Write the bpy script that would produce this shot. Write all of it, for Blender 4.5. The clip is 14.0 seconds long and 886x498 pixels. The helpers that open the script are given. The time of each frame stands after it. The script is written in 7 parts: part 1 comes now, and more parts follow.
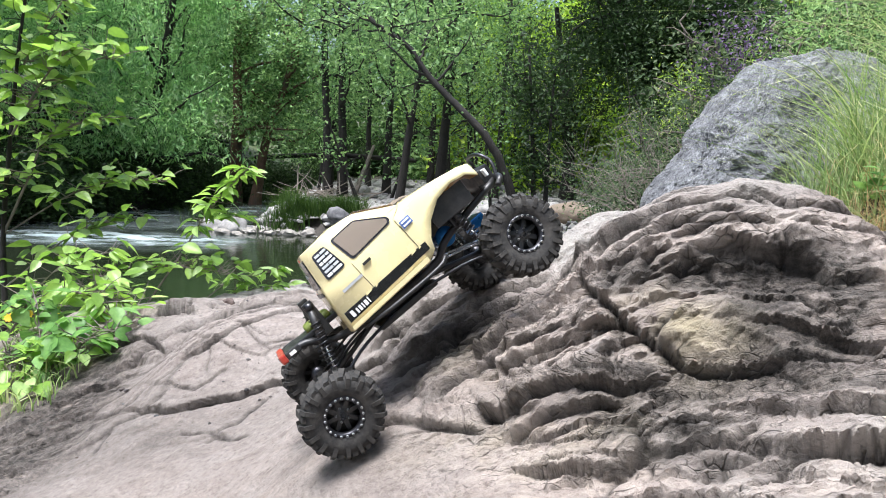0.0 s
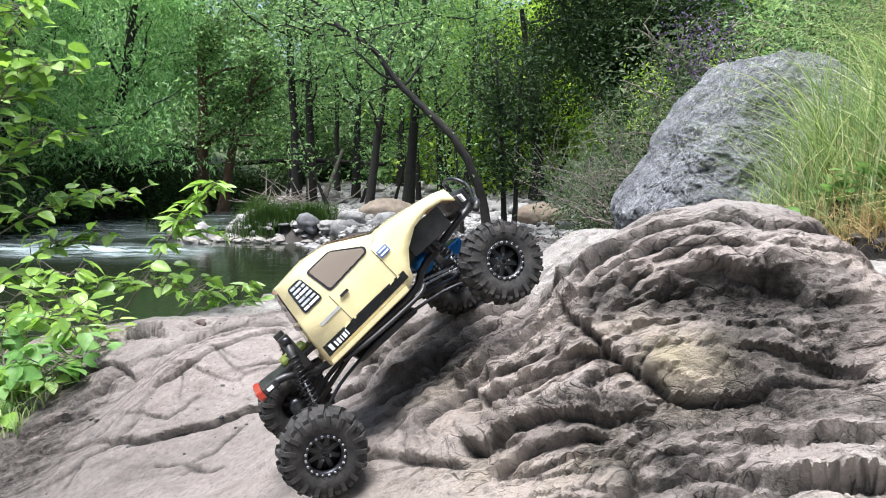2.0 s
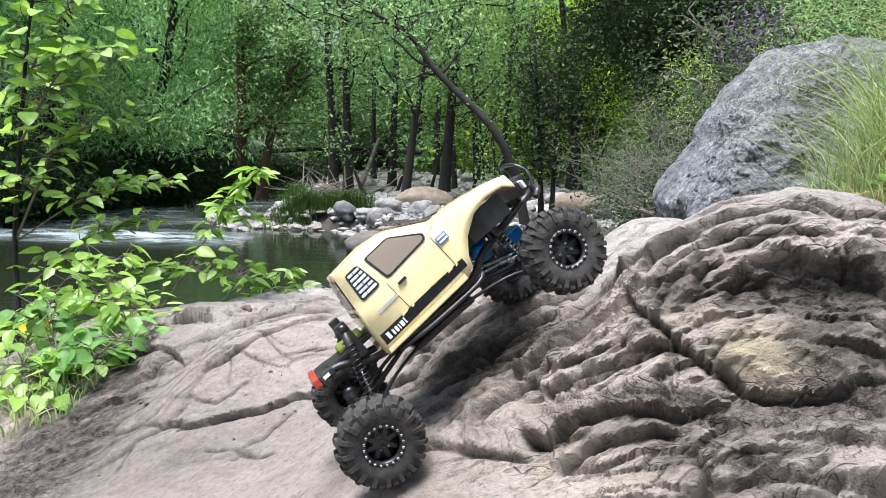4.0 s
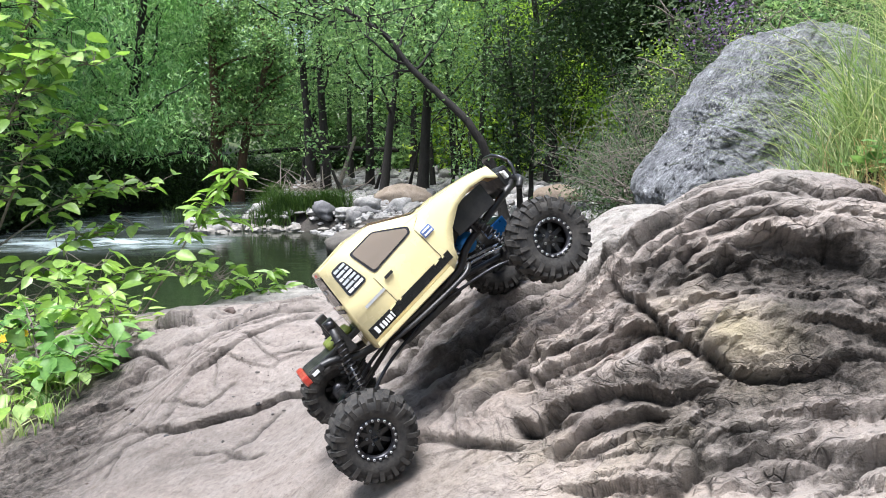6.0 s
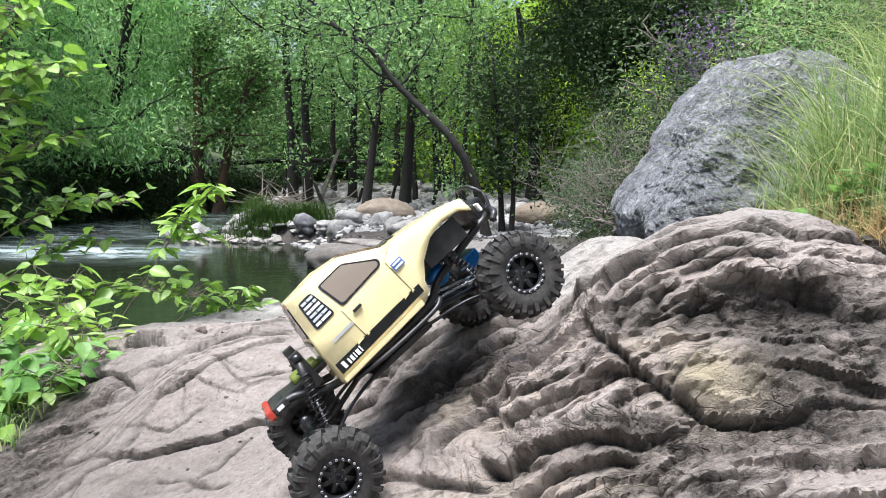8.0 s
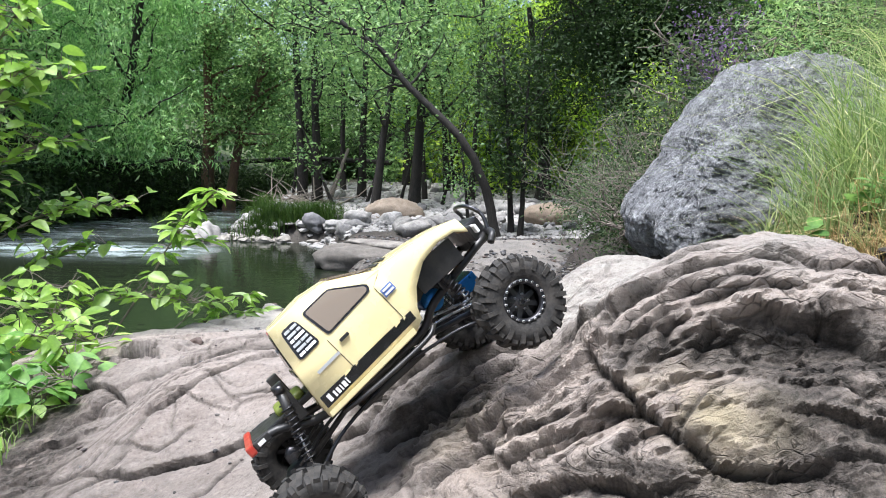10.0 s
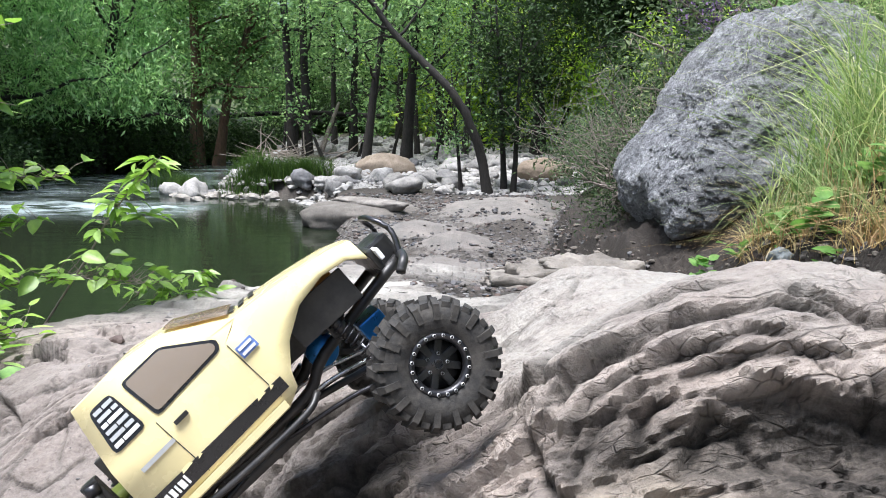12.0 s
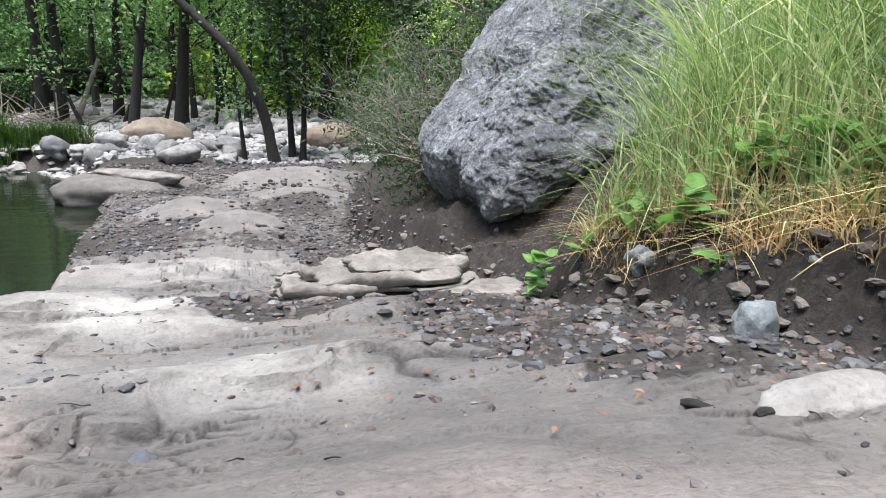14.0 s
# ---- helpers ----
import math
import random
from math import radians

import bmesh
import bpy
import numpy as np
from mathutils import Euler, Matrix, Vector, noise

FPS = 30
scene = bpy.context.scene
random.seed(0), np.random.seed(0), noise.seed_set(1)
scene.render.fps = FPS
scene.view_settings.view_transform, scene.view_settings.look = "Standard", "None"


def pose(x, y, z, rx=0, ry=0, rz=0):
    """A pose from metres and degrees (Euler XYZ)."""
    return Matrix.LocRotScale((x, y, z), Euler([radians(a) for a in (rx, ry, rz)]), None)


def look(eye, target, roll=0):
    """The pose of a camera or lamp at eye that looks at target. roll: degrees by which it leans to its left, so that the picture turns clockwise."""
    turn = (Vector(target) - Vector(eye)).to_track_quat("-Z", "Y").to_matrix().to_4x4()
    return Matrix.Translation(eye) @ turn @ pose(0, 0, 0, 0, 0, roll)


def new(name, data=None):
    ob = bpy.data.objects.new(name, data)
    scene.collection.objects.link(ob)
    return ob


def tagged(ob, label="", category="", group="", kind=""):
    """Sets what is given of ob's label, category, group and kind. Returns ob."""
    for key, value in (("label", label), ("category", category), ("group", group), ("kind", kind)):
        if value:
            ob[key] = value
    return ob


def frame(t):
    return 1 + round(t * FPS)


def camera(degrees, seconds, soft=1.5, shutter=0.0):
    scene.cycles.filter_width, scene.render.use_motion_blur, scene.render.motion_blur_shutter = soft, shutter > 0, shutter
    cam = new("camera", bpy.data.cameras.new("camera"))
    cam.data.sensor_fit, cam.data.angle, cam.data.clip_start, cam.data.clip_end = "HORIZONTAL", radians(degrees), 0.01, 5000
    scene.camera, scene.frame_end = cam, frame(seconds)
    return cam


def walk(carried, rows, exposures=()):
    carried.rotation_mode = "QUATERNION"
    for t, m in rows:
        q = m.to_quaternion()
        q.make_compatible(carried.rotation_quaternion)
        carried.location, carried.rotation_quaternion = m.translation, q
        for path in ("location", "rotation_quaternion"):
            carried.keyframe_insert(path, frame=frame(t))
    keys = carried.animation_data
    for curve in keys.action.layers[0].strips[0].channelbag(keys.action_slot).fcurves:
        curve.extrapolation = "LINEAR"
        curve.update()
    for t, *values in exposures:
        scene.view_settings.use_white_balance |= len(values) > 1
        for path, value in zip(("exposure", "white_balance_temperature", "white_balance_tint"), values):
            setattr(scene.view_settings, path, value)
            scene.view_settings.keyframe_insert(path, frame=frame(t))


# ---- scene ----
cam = camera(61.2, 14.0, soft=1.0)
METRES, EYE, TILT, LEAN, TURN = 1.4, 1.7, 48.83, 11.81, 1.10
ROWS = [
    (0.0, 0.0, 0.0, 0.0, 10.96, -55.99, -7.51),
    (0.5, -0.0078, 0.0123, 0.0055, 9.06, -55.58, -8.51),
    (1.0, -0.0095, 0.0182, 0.008, 8.09, -55.13, -8.81),
    (1.5, -0.0067, 0.0217, 0.0152, 8.87, -55.92, -8.82),
    (2.0, -0.013, 0.0278, 0.0029, 8.52, -55.51, -8.54),
    (2.5, -0.0335, 0.0361, -0.0125, 9.43, -56.19, -7.41),
    (3.0, -0.0367, 0.0314, -0.0141, 10.53, -56.73, -6.73),
    (5.5, -0.0365, 0.0368, -0.0204, 9.6, -56.35, -6.72),
    (6.0, -0.0407, 0.0288, -0.0186, 8.0, -56.6, -6.86),
    (6.5, -0.0401, 0.0376, -0.0172, 7.82, -56.33, -7.81),
    (7.0, -0.0369, 0.0447, -0.0196, 8.22, -56.23, -8.58),
    (7.5, -0.0348, 0.0575, -0.0208, 7.51, -55.46, -8.85),
    (8.0, -0.0339, 0.0531, -0.0179, 8.12, -55.54, -8.62),
    (10.5, -0.0094, 0.1311, -0.0679, 8.9, -55.8, -8.11),
    (11.0, 0.0262, 0.1588, -0.1039, 7.89, -56.7, -7.63),
    (11.5, 0.0474, 0.1953, -0.1161, 7.28, -59.11, -6.63),
    (12.0, 0.0422, 0.2739, -0.17, 8.59, -59.25, -8.39),
    (12.5, 0.0492, 0.3499, -0.2334, 6.6, -59.57, -12.22),
    (13.0, 0.0852, 0.4513, -0.3426, 3.88, -59.65, -15.76),
    (13.5, 0.0908, 0.547, -0.4534, 1.77, -60.0, -16.94),
    (14.0, 0.0872, 0.6462, -0.575, -1.71, -59.4, -20.84),
]
walk(cam, [(t, pose(0, 0, EYE, TILT, LEAN, TURN) @ pose(METRES * x, METRES * y, METRES * z, 90 + pitch, roll, yaw)) for t, x, y, z, yaw, pitch, roll in ROWS])

# ---------------------------------------------------------------- light
world = bpy.data.worlds.new("sky")
scene.world = world
world.use_nodes = True
_nt = world.node_tree
_sky = _nt.nodes.new("ShaderNodeTexSky")
_sky.sky_type = "NISHITA"
_sky.sun_disc = False
_sky.sun_elevation, _sky.sun_rotation = radians(76), radians(-135)
_sky.air_density, _sky.dust_density = 1.2, 3.0
_bg = _nt.nodes["Background"]
_bg.inputs["Strength"].default_value = 0.086
_nt.links.new(_sky.outputs["Color"], _bg.inputs["Color"])

sun_data = bpy.data.lights.new("sun", "SUN")
sun_data.energy, sun_data.angle, sun_data.color = 3.3, radians(34), (0.955, 0.98, 1.04)
sun = new("sun", sun_data)
sun.matrix_world = look((-3, -1.5, 18), (0, 1.5, 1))
scene.view_settings.exposure = 1.56

# ---------------------------------------------------------------- noise on arrays


def hash3(ix, iy, iz, seed):
    h = (np.int64(ix) * 374761393 + np.int64(iy) * 668265263 + np.int64(iz) * 1440662683 + seed * 974711) & 0xFFFFFFFF
    h = ((h ^ (h >> 13)) * 1274126177) & 0xFFFFFFFF
    h = ((h ^ (h >> 16)) * 2246822519) & 0xFFFFFFFF
    return (h ^ (h >> 15)) / 2147483648.0 - 1.0


def vnoise(x, y, z=0.0, seed=0):
    if np.isscalar(z):
        x, y = np.asarray(x, float), np.asarray(y, float)
        ix, iy = np.floor(x), np.floor(y)
        fx, fy = x - ix, y - iy
        ux, uy = fx * fx * (3 - 2 * fx), fy * fy * (3 - 2 * fy)
        jx, jy, zero = ix.astype(np.int64), iy.astype(np.int64), np.int64(0)
        a, b = hash3(jx, jy, zero, seed), hash3(jx + 1, jy, zero, seed)
        c, d = hash3(jx, jy + 1, zero, seed), hash3(jx + 1, jy + 1, zero, seed)
        return (a + (b - a) * ux) * (1 - uy) + (c + (d - c) * ux) * uy
    x, y, z = np.broadcast_arrays(np.asarray(x, float), np.asarray(y, float), np.asarray(z, float))
    ix, iy, iz = np.floor(x), np.floor(y), np.floor(z)
    fx, fy, fz = x - ix, y - iy, z - iz
    ux, uy, uz = (f * f * f * (f * (f * 6 - 15) + 10) for f in (fx, fy, fz))
    total = 0.0
    for dx in (0, 1):
        for dy in (0, 1):
            for dz in (0, 1):
                w = (ux if dx else 1 - ux) * (uy if dy else 1 - uy) * (uz if dz else 1 - uz)
                total = total + w * hash3(ix + dx, iy + dy, iz + dz, seed)
    return total


def fbm(x, y, z=0.0, seed=0, octaves=4, gain=0.5):
    total, amp = 0.0, 1.0
    for k in range(octaves):
        total = total + amp * vnoise(np.asarray(x) * 2 ** k, np.asarray(y) * 2 ** k, z if np.isscalar(z) else z * 2 ** k, seed + 17 * k)
        amp *= gain
    return total


def sstep(a, b, v):
    t = np.clip((v - a) / (b - a), 0, 1)
    return t * t * (3 - 2 * t)


# ---------------------------------------------------------------- materials


def material(name):
    m = bpy.data.materials.new(name)
    m.use_nodes = True
    return m, m.node_tree.nodes, m.node_tree.links, m.node_tree.nodes["Principled BSDF"]


def ramp(nodes, links, src, stops):
    r = nodes.new("ShaderNodeValToRGB")
    els = r.color_ramp.elements
    while len(els) < len(stops):
        els.new(0.5)
    for e, (p, c) in zip(els, stops):
        e.position, e.color = p, (*c, 1) if len(c) == 3 else c
    links.new(src, r.inputs["Fac"])
    return r.outputs["Color"]


def tex(nodes, links, scale, detail=4.0, rough=0.55, kind="Noise", coord="Object", stretch=None, distort=0.0):
    c = nodes.new("ShaderNodeTexCoord")
    out = c.outputs[coord]
    if stretch:
        mp = nodes.new("ShaderNodeMapping")
        mp.inputs["Scale"].default_value = stretch[:3]
        if len(stretch) > 3:
            mp.inputs["Rotation"].default_value = stretch[3:]
        links.new(out, mp.inputs["Vector"])
        out = mp.outputs["Vector"]
    n = nodes.new("ShaderNodeTex" + kind)
    if kind == "Voronoi":
        n.feature = "DISTANCE_TO_EDGE"
    n.inputs["Scale"].default_value = scale
    if kind == "Noise":
        n.inputs["Detail"].default_value, n.inputs["Roughness"].default_value = detail, rough
        n.inputs["Distortion"].default_value = distort
    links.new(out, n.inputs["Vector"])
    return n.outputs["Distance"] if kind == "Voronoi" else n.outputs["Fac"]


def mix(nodes, links, fac, a, b, mode="MIX"):
    m = nodes.new("ShaderNodeMix")
    m.data_type, m.blend_type = "RGBA", mode
    for sock, v in (("Factor", fac), ("A", a), ("B", b)):
        s = [i for i in m.inputs if i.name == sock and (i.type == "VALUE" if sock == "Factor" else i.type == "RGBA")][0]
        if isinstance(v, (int, float)):
            s.default_value = v
        elif isinstance(v, tuple):
            s.default_value = (*v, 1)
        else:
            links.new(v, s)
    return [o for o in m.outputs if o.type == "RGBA"][0]


def math_node(nodes, links, op, a, b=0.5, clamp=False):
    m = nodes.new("ShaderNodeMath")
    m.operation, m.use_clamp = op, clamp
    for s, v in zip(m.inputs, (a, b)):
        if isinstance(v, (int, float)):
            s.default_value = v
        else:
            links.new(v, s)
    return m.outputs[0]


def bump(nodes, links, bsdf, height, strength=0.5, distance=0.01, base=None):
    b = nodes.new("ShaderNodeBump")
    b.inputs["Strength"].default_value, b.inputs["Distance"].default_value = strength, distance
    links.new(height, b.inputs["Height"])
    if base is not None:
        links.new(base, b.inputs["Normal"])
    links.new(b.outputs["Normal"], bsdf.inputs["Normal"])
    return b.outputs["Normal"]


def attribute(nodes, name):
    a = nodes.new("ShaderNodeAttribute")
    a.attribute_name = name
    return a.outputs["Fac"]


def island_random(nodes):
    return nodes.new("ShaderNodeNewGeometry").outputs["Random Per Island"]


def object_random(nodes):
    return nodes.new("ShaderNodeObjectInfo").outputs["Random"]


def ground_material():
    m, N, L, B = material("sandstone_and_soil")
    # sandstone
    big = tex(N, L, 1.6, 6, 0.6)
    mid = tex(N, L, 9, 8, 0.65, stretch=(1, 2.2, 1.4, 0, 0, 0.2))
    fine = tex(N, L, 90, 8, 0.7)
    grit = tex(N, L, 420, 3, 0.7)
    c1 = ramp(N, L, mid, [(0.28, (0.14, 0.115, 0.102)), (0.41, (0.275, 0.234, 0.209)), (0.58, (0.355, 0.310, 0.280)), (0.8, (0.42, 0.38, 0.35))])
    c2 = ramp(N, L, big, [(0.3, (0.30, 0.238, 0.208)), (0.55, (0.34, 0.298, 0.272)), (0.75, (0.37, 0.334, 0.288))])
    rock = mix(N, L, 0.4, c1, c2)
    speck = ramp(N, L, fine, [(0.28, (0.40, 0.38, 0.36)), (0.46, (0.95, 0.95, 0.95)), (0.56, (1.05, 1.05, 1.04)), (0.75, (1.4, 1.38, 1.34))])
    rock = mix(N, L, 0.8, rock, speck, "MULTIPLY")
    # the trodden rock is greyed with dried mud
    mud = math_node(N, L, "MULTIPLY", attribute(N, "mud"), ramp(N, L, tex(N, L, 2.6, 6, 0.6), [(0.2, (0.5, 0.5, 0.5)), (0.7, (1, 1, 1))]))
    rock = mix(N, L, mud, rock, mix(N, L, 0.8, ramp(N, L, tex(N, L, 6, 8, 0.7), [(0.3, (0.078, 0.075, 0.071)), (0.7, (0.138, 0.132, 0.125))]), speck, "MULTIPLY"))
    # bleached crust; on the dome it also paints the light on its top
    crust_and_light = ramp(N, L, tex(N, L, 3.5, 7, 0.65), [(0.35, (0, 0, 0)), (0.62, (1, 1, 1))])
    crust_and_light = math_node(N, L, "MULTIPLY", crust_and_light, attribute(N, "pale"))
    rock = mix(N, L, crust_and_light, rock, mix(N, L, 0.5, (0.43, 0.41, 0.375), speck, "MULTIPLY"))
    # dark lichen; in the hollow it also paints the shade under the brow
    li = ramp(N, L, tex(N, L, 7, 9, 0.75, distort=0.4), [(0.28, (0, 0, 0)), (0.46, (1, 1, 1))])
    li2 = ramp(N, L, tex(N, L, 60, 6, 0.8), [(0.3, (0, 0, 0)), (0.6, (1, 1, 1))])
    li = math_node(N, L, "MULTIPLY", li, attribute(N, "lichen_shade"))
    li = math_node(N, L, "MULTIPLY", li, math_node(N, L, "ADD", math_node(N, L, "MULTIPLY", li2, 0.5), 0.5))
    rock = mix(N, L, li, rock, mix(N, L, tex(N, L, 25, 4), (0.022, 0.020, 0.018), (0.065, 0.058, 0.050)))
    # ochre patch
    oc = ramp(N, L, tex(N, L, 12, 6, 0.6), [(0.35, (0, 0, 0)), (0.6, (1, 1, 1))])
    oc = math_node(N, L, "MULTIPLY", oc, attribute(N, "ochre"))
    rock = mix(N, L, oc, rock, (0.33, 0.285, 0.185))
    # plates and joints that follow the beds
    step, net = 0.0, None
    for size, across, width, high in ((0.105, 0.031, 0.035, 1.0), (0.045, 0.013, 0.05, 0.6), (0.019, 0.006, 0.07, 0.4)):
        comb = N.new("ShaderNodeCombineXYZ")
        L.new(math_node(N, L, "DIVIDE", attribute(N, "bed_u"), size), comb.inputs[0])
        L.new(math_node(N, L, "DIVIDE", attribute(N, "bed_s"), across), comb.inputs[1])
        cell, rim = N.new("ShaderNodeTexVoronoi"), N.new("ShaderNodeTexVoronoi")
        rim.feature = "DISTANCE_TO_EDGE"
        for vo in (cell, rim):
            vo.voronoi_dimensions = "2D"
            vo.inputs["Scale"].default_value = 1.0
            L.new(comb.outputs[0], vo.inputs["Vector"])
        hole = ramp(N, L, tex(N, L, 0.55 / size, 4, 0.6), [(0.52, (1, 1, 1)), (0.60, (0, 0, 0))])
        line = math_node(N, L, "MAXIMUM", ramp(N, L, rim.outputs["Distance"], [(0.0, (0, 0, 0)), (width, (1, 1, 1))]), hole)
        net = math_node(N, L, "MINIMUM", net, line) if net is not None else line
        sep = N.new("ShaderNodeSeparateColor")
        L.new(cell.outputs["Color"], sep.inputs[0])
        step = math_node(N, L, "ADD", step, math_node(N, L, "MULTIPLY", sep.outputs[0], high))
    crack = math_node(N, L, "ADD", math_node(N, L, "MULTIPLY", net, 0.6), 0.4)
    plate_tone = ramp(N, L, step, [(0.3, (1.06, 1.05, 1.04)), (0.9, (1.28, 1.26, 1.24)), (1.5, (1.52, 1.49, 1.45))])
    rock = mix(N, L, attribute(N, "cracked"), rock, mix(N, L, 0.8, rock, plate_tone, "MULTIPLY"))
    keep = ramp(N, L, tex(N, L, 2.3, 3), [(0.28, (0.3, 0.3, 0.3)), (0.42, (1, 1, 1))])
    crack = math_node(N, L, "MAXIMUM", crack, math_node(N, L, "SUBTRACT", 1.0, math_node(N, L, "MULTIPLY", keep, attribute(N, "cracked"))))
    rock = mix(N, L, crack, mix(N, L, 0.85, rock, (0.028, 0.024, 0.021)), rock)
    # open joints painted dark: lodged dirt and the shade the mesh misses
    dirt_shade = math_node(N, L, "MULTIPLY", attribute(N, "seam"), ramp(N, L, tex(N, L, 40, 6, 0.7), [(0.3, (0.55, 0.55, 0.55)), (0.6, (1, 1, 1))]))
    rock = mix(N, L, dirt_shade, rock, (0.022, 0.019, 0.016))
    # soil and fine gravel
    so = tex(N, L, 30, 8, 0.75)
    soil = ramp(N, L, so, [(0.3, (0.022, 0.020, 0.018)), (0.5, (0.054, 0.048, 0.043)), (0.72, (0.10, 0.091, 0.083))])
    soil = mix(N, L, 0.5, soil, ramp(N, L, tex(N, L, 2.2, 5), [(0.3, (0.6, 0.58, 0.56)), (0.7, (1.25, 1.2, 1.12))]), "MULTIPLY")
    # soil darker on and close to the cut bank
    soil = mix(N, L, attribute(N, "bank_dark"), soil, mix(N, L, 1.0, soil, (0.62, 0.58, 0.56), "MULTIPLY"))
    edge = math_node(N, L, "ADD", attribute(N, "rock"), math_node(N, L, "MULTIPLY", math_node(N, L, "SUBTRACT", tex(N, L, 8, 8, 0.7), 0.5), 0.9))
    edge = ramp(N, L, edge, [(0.42, (0, 0, 0)), (0.58, (1, 1, 1))])
    col = mix(N, L, edge, soil, rock)
    moss = ramp(N, L, tex(N, L, 1.1, 6), [(0.35, (0.028, 0.040, 0.016)), (0.6, (0.06, 0.08, 0.025)), (0.8, (0.10, 0.085, 0.045))])
    col = mix(N, L, attribute(N, "green"), col, moss)
    L.new(col, B.inputs["Base Color"])
    B.inputs["Roughness"].default_value = 0.85
    B.inputs["Specular IOR Level"].default_value = 0.3
    h = math_node(N, L, "ADD", math_node(N, L, "MULTIPLY", fine, 1.0), math_node(N, L, "MULTIPLY", grit, 0.26))
    h = math_node(N, L, "ADD", h, math_node(N, L, "MULTIPLY", mid, 0.35))
    h = math_node(N, L, "ADD", h, math_node(N, L, "MULTIPLY", crack, 0.7))
    h = math_node(N, L, "ADD", h, math_node(N, L, "MULTIPLY", math_node(N, L, "MULTIPLY", step, attribute(N, "cracked")), 0.85))
    bump(N, L, B, h, 0.9, 0.014)
    return m


def stone_material(name, dark, mid_c, light, scale=6.0, random=0.35, rough=0.85, relief=0.02):
    m, N, L, B = material(name)
    n1, n2 = tex(N, L, scale, 8, 0.7), tex(N, L, scale * 9, 8, 0.7)
    c = ramp(N, L, n1, [(0.28, dark), (0.5, mid_c), (0.72, light)])
    c = mix(N, L, 0.7, c, ramp(N, L, n2, [(0.25, (0.45, 0.45, 0.45)), (0.5, (1, 1, 1)), (0.8, (1.25, 1.25, 1.25))]), "MULTIPLY")
    if random:
        tint = ramp(N, L, object_random(N), [(0.0, (1 - random, 1 - random, 1 - random * 0.9)), (0.5, (1, 0.96, 0.92)), (1.0, (1 + random, 1 + random * 0.92, 1 + random * 0.85))])
        c = mix(N, L, 1.0, c, tint, "MULTIPLY")
    L.new(c, B.inputs["Base Color"])
    B.inputs["Roughness"].default_value = rough
    bump(N, L, B, math_node(N, L, "ADD", n1, math_node(N, L, "MULTIPLY", n2, 0.4)), 0.7, relief)
    return m


def pebble_material():
    m, N, L, B = material("mixed_pebbles")
    r = island_random(N)
    c = ramp(N, L, r, [(0.0, (0.035, 0.032, 0.032)), (0.2, (0.091, 0.077, 0.070)), (0.4, (0.140, 0.091, 0.070)), (0.55, (0.070, 0.070, 0.073)), (0.7, (0.182, 0.154, 0.133)), (0.85, (0.112, 0.112, 0.119)), (0.97, (0.294, 0.273, 0.252))])
    c = mix(N, L, 0.6, c, ramp(N, L, tex(N, L, 120, 5), [(0.3, (0.6, 0.6, 0.6)), (0.7, (1.2, 1.2, 1.2))]), "MULTIPLY")
    L.new(mix(N, L, 1.0, c, (0.60, 0.62, 0.65), "MULTIPLY"), B.inputs["Base Color"])
    B.inputs["Roughness"].default_value = 0.75
    return m


def boulder_material():
    m, N, L, B = material("grey_boulder")
    big = tex(N, L, 2.2, 6, 0.6)
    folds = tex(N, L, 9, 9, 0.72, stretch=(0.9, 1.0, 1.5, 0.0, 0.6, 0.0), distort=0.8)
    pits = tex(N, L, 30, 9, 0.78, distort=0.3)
    grain = tex(N, L, 95, 5, 0.7)
    c = ramp(N, L, big, [(0.3, (0.13, 0.133, 0.142)), (0.5, (0.215, 0.22, 0.232)), (0.7, (0.32, 0.325, 0.338))])
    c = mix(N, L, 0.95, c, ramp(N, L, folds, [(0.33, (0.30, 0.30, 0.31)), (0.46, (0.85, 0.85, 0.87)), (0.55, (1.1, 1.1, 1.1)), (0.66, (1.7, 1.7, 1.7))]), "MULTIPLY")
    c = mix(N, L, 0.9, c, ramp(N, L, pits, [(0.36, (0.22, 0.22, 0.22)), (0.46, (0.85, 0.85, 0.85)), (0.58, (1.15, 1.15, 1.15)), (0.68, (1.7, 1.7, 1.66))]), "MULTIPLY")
    white = math_node(N, L, "MULTIPLY", ramp(N, L, tex(N, L, 16, 8, 0.8, distort=0.6), [(0.54, (0, 0, 0)), (0.62, (1, 1, 1))]), ramp(N, L, grain, [(0.4, (0, 0, 0)), (0.6, (0.8, 0.8, 0.8))]))
    c = mix(N, L, white, c, (0.58, 0.59, 0.60))
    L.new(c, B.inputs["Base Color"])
    B.inputs["Roughness"].default_value = 0.9
    h = math_node(N, L, "ADD", folds, math_node(N, L, "MULTIPLY", pits, 0.55))
    h = math_node(N, L, "ADD", h, math_node(N, L, "MULTIPLY", grain, 0.12))
    bump(N, L, B, h, 1.0, 0.075)
    return m


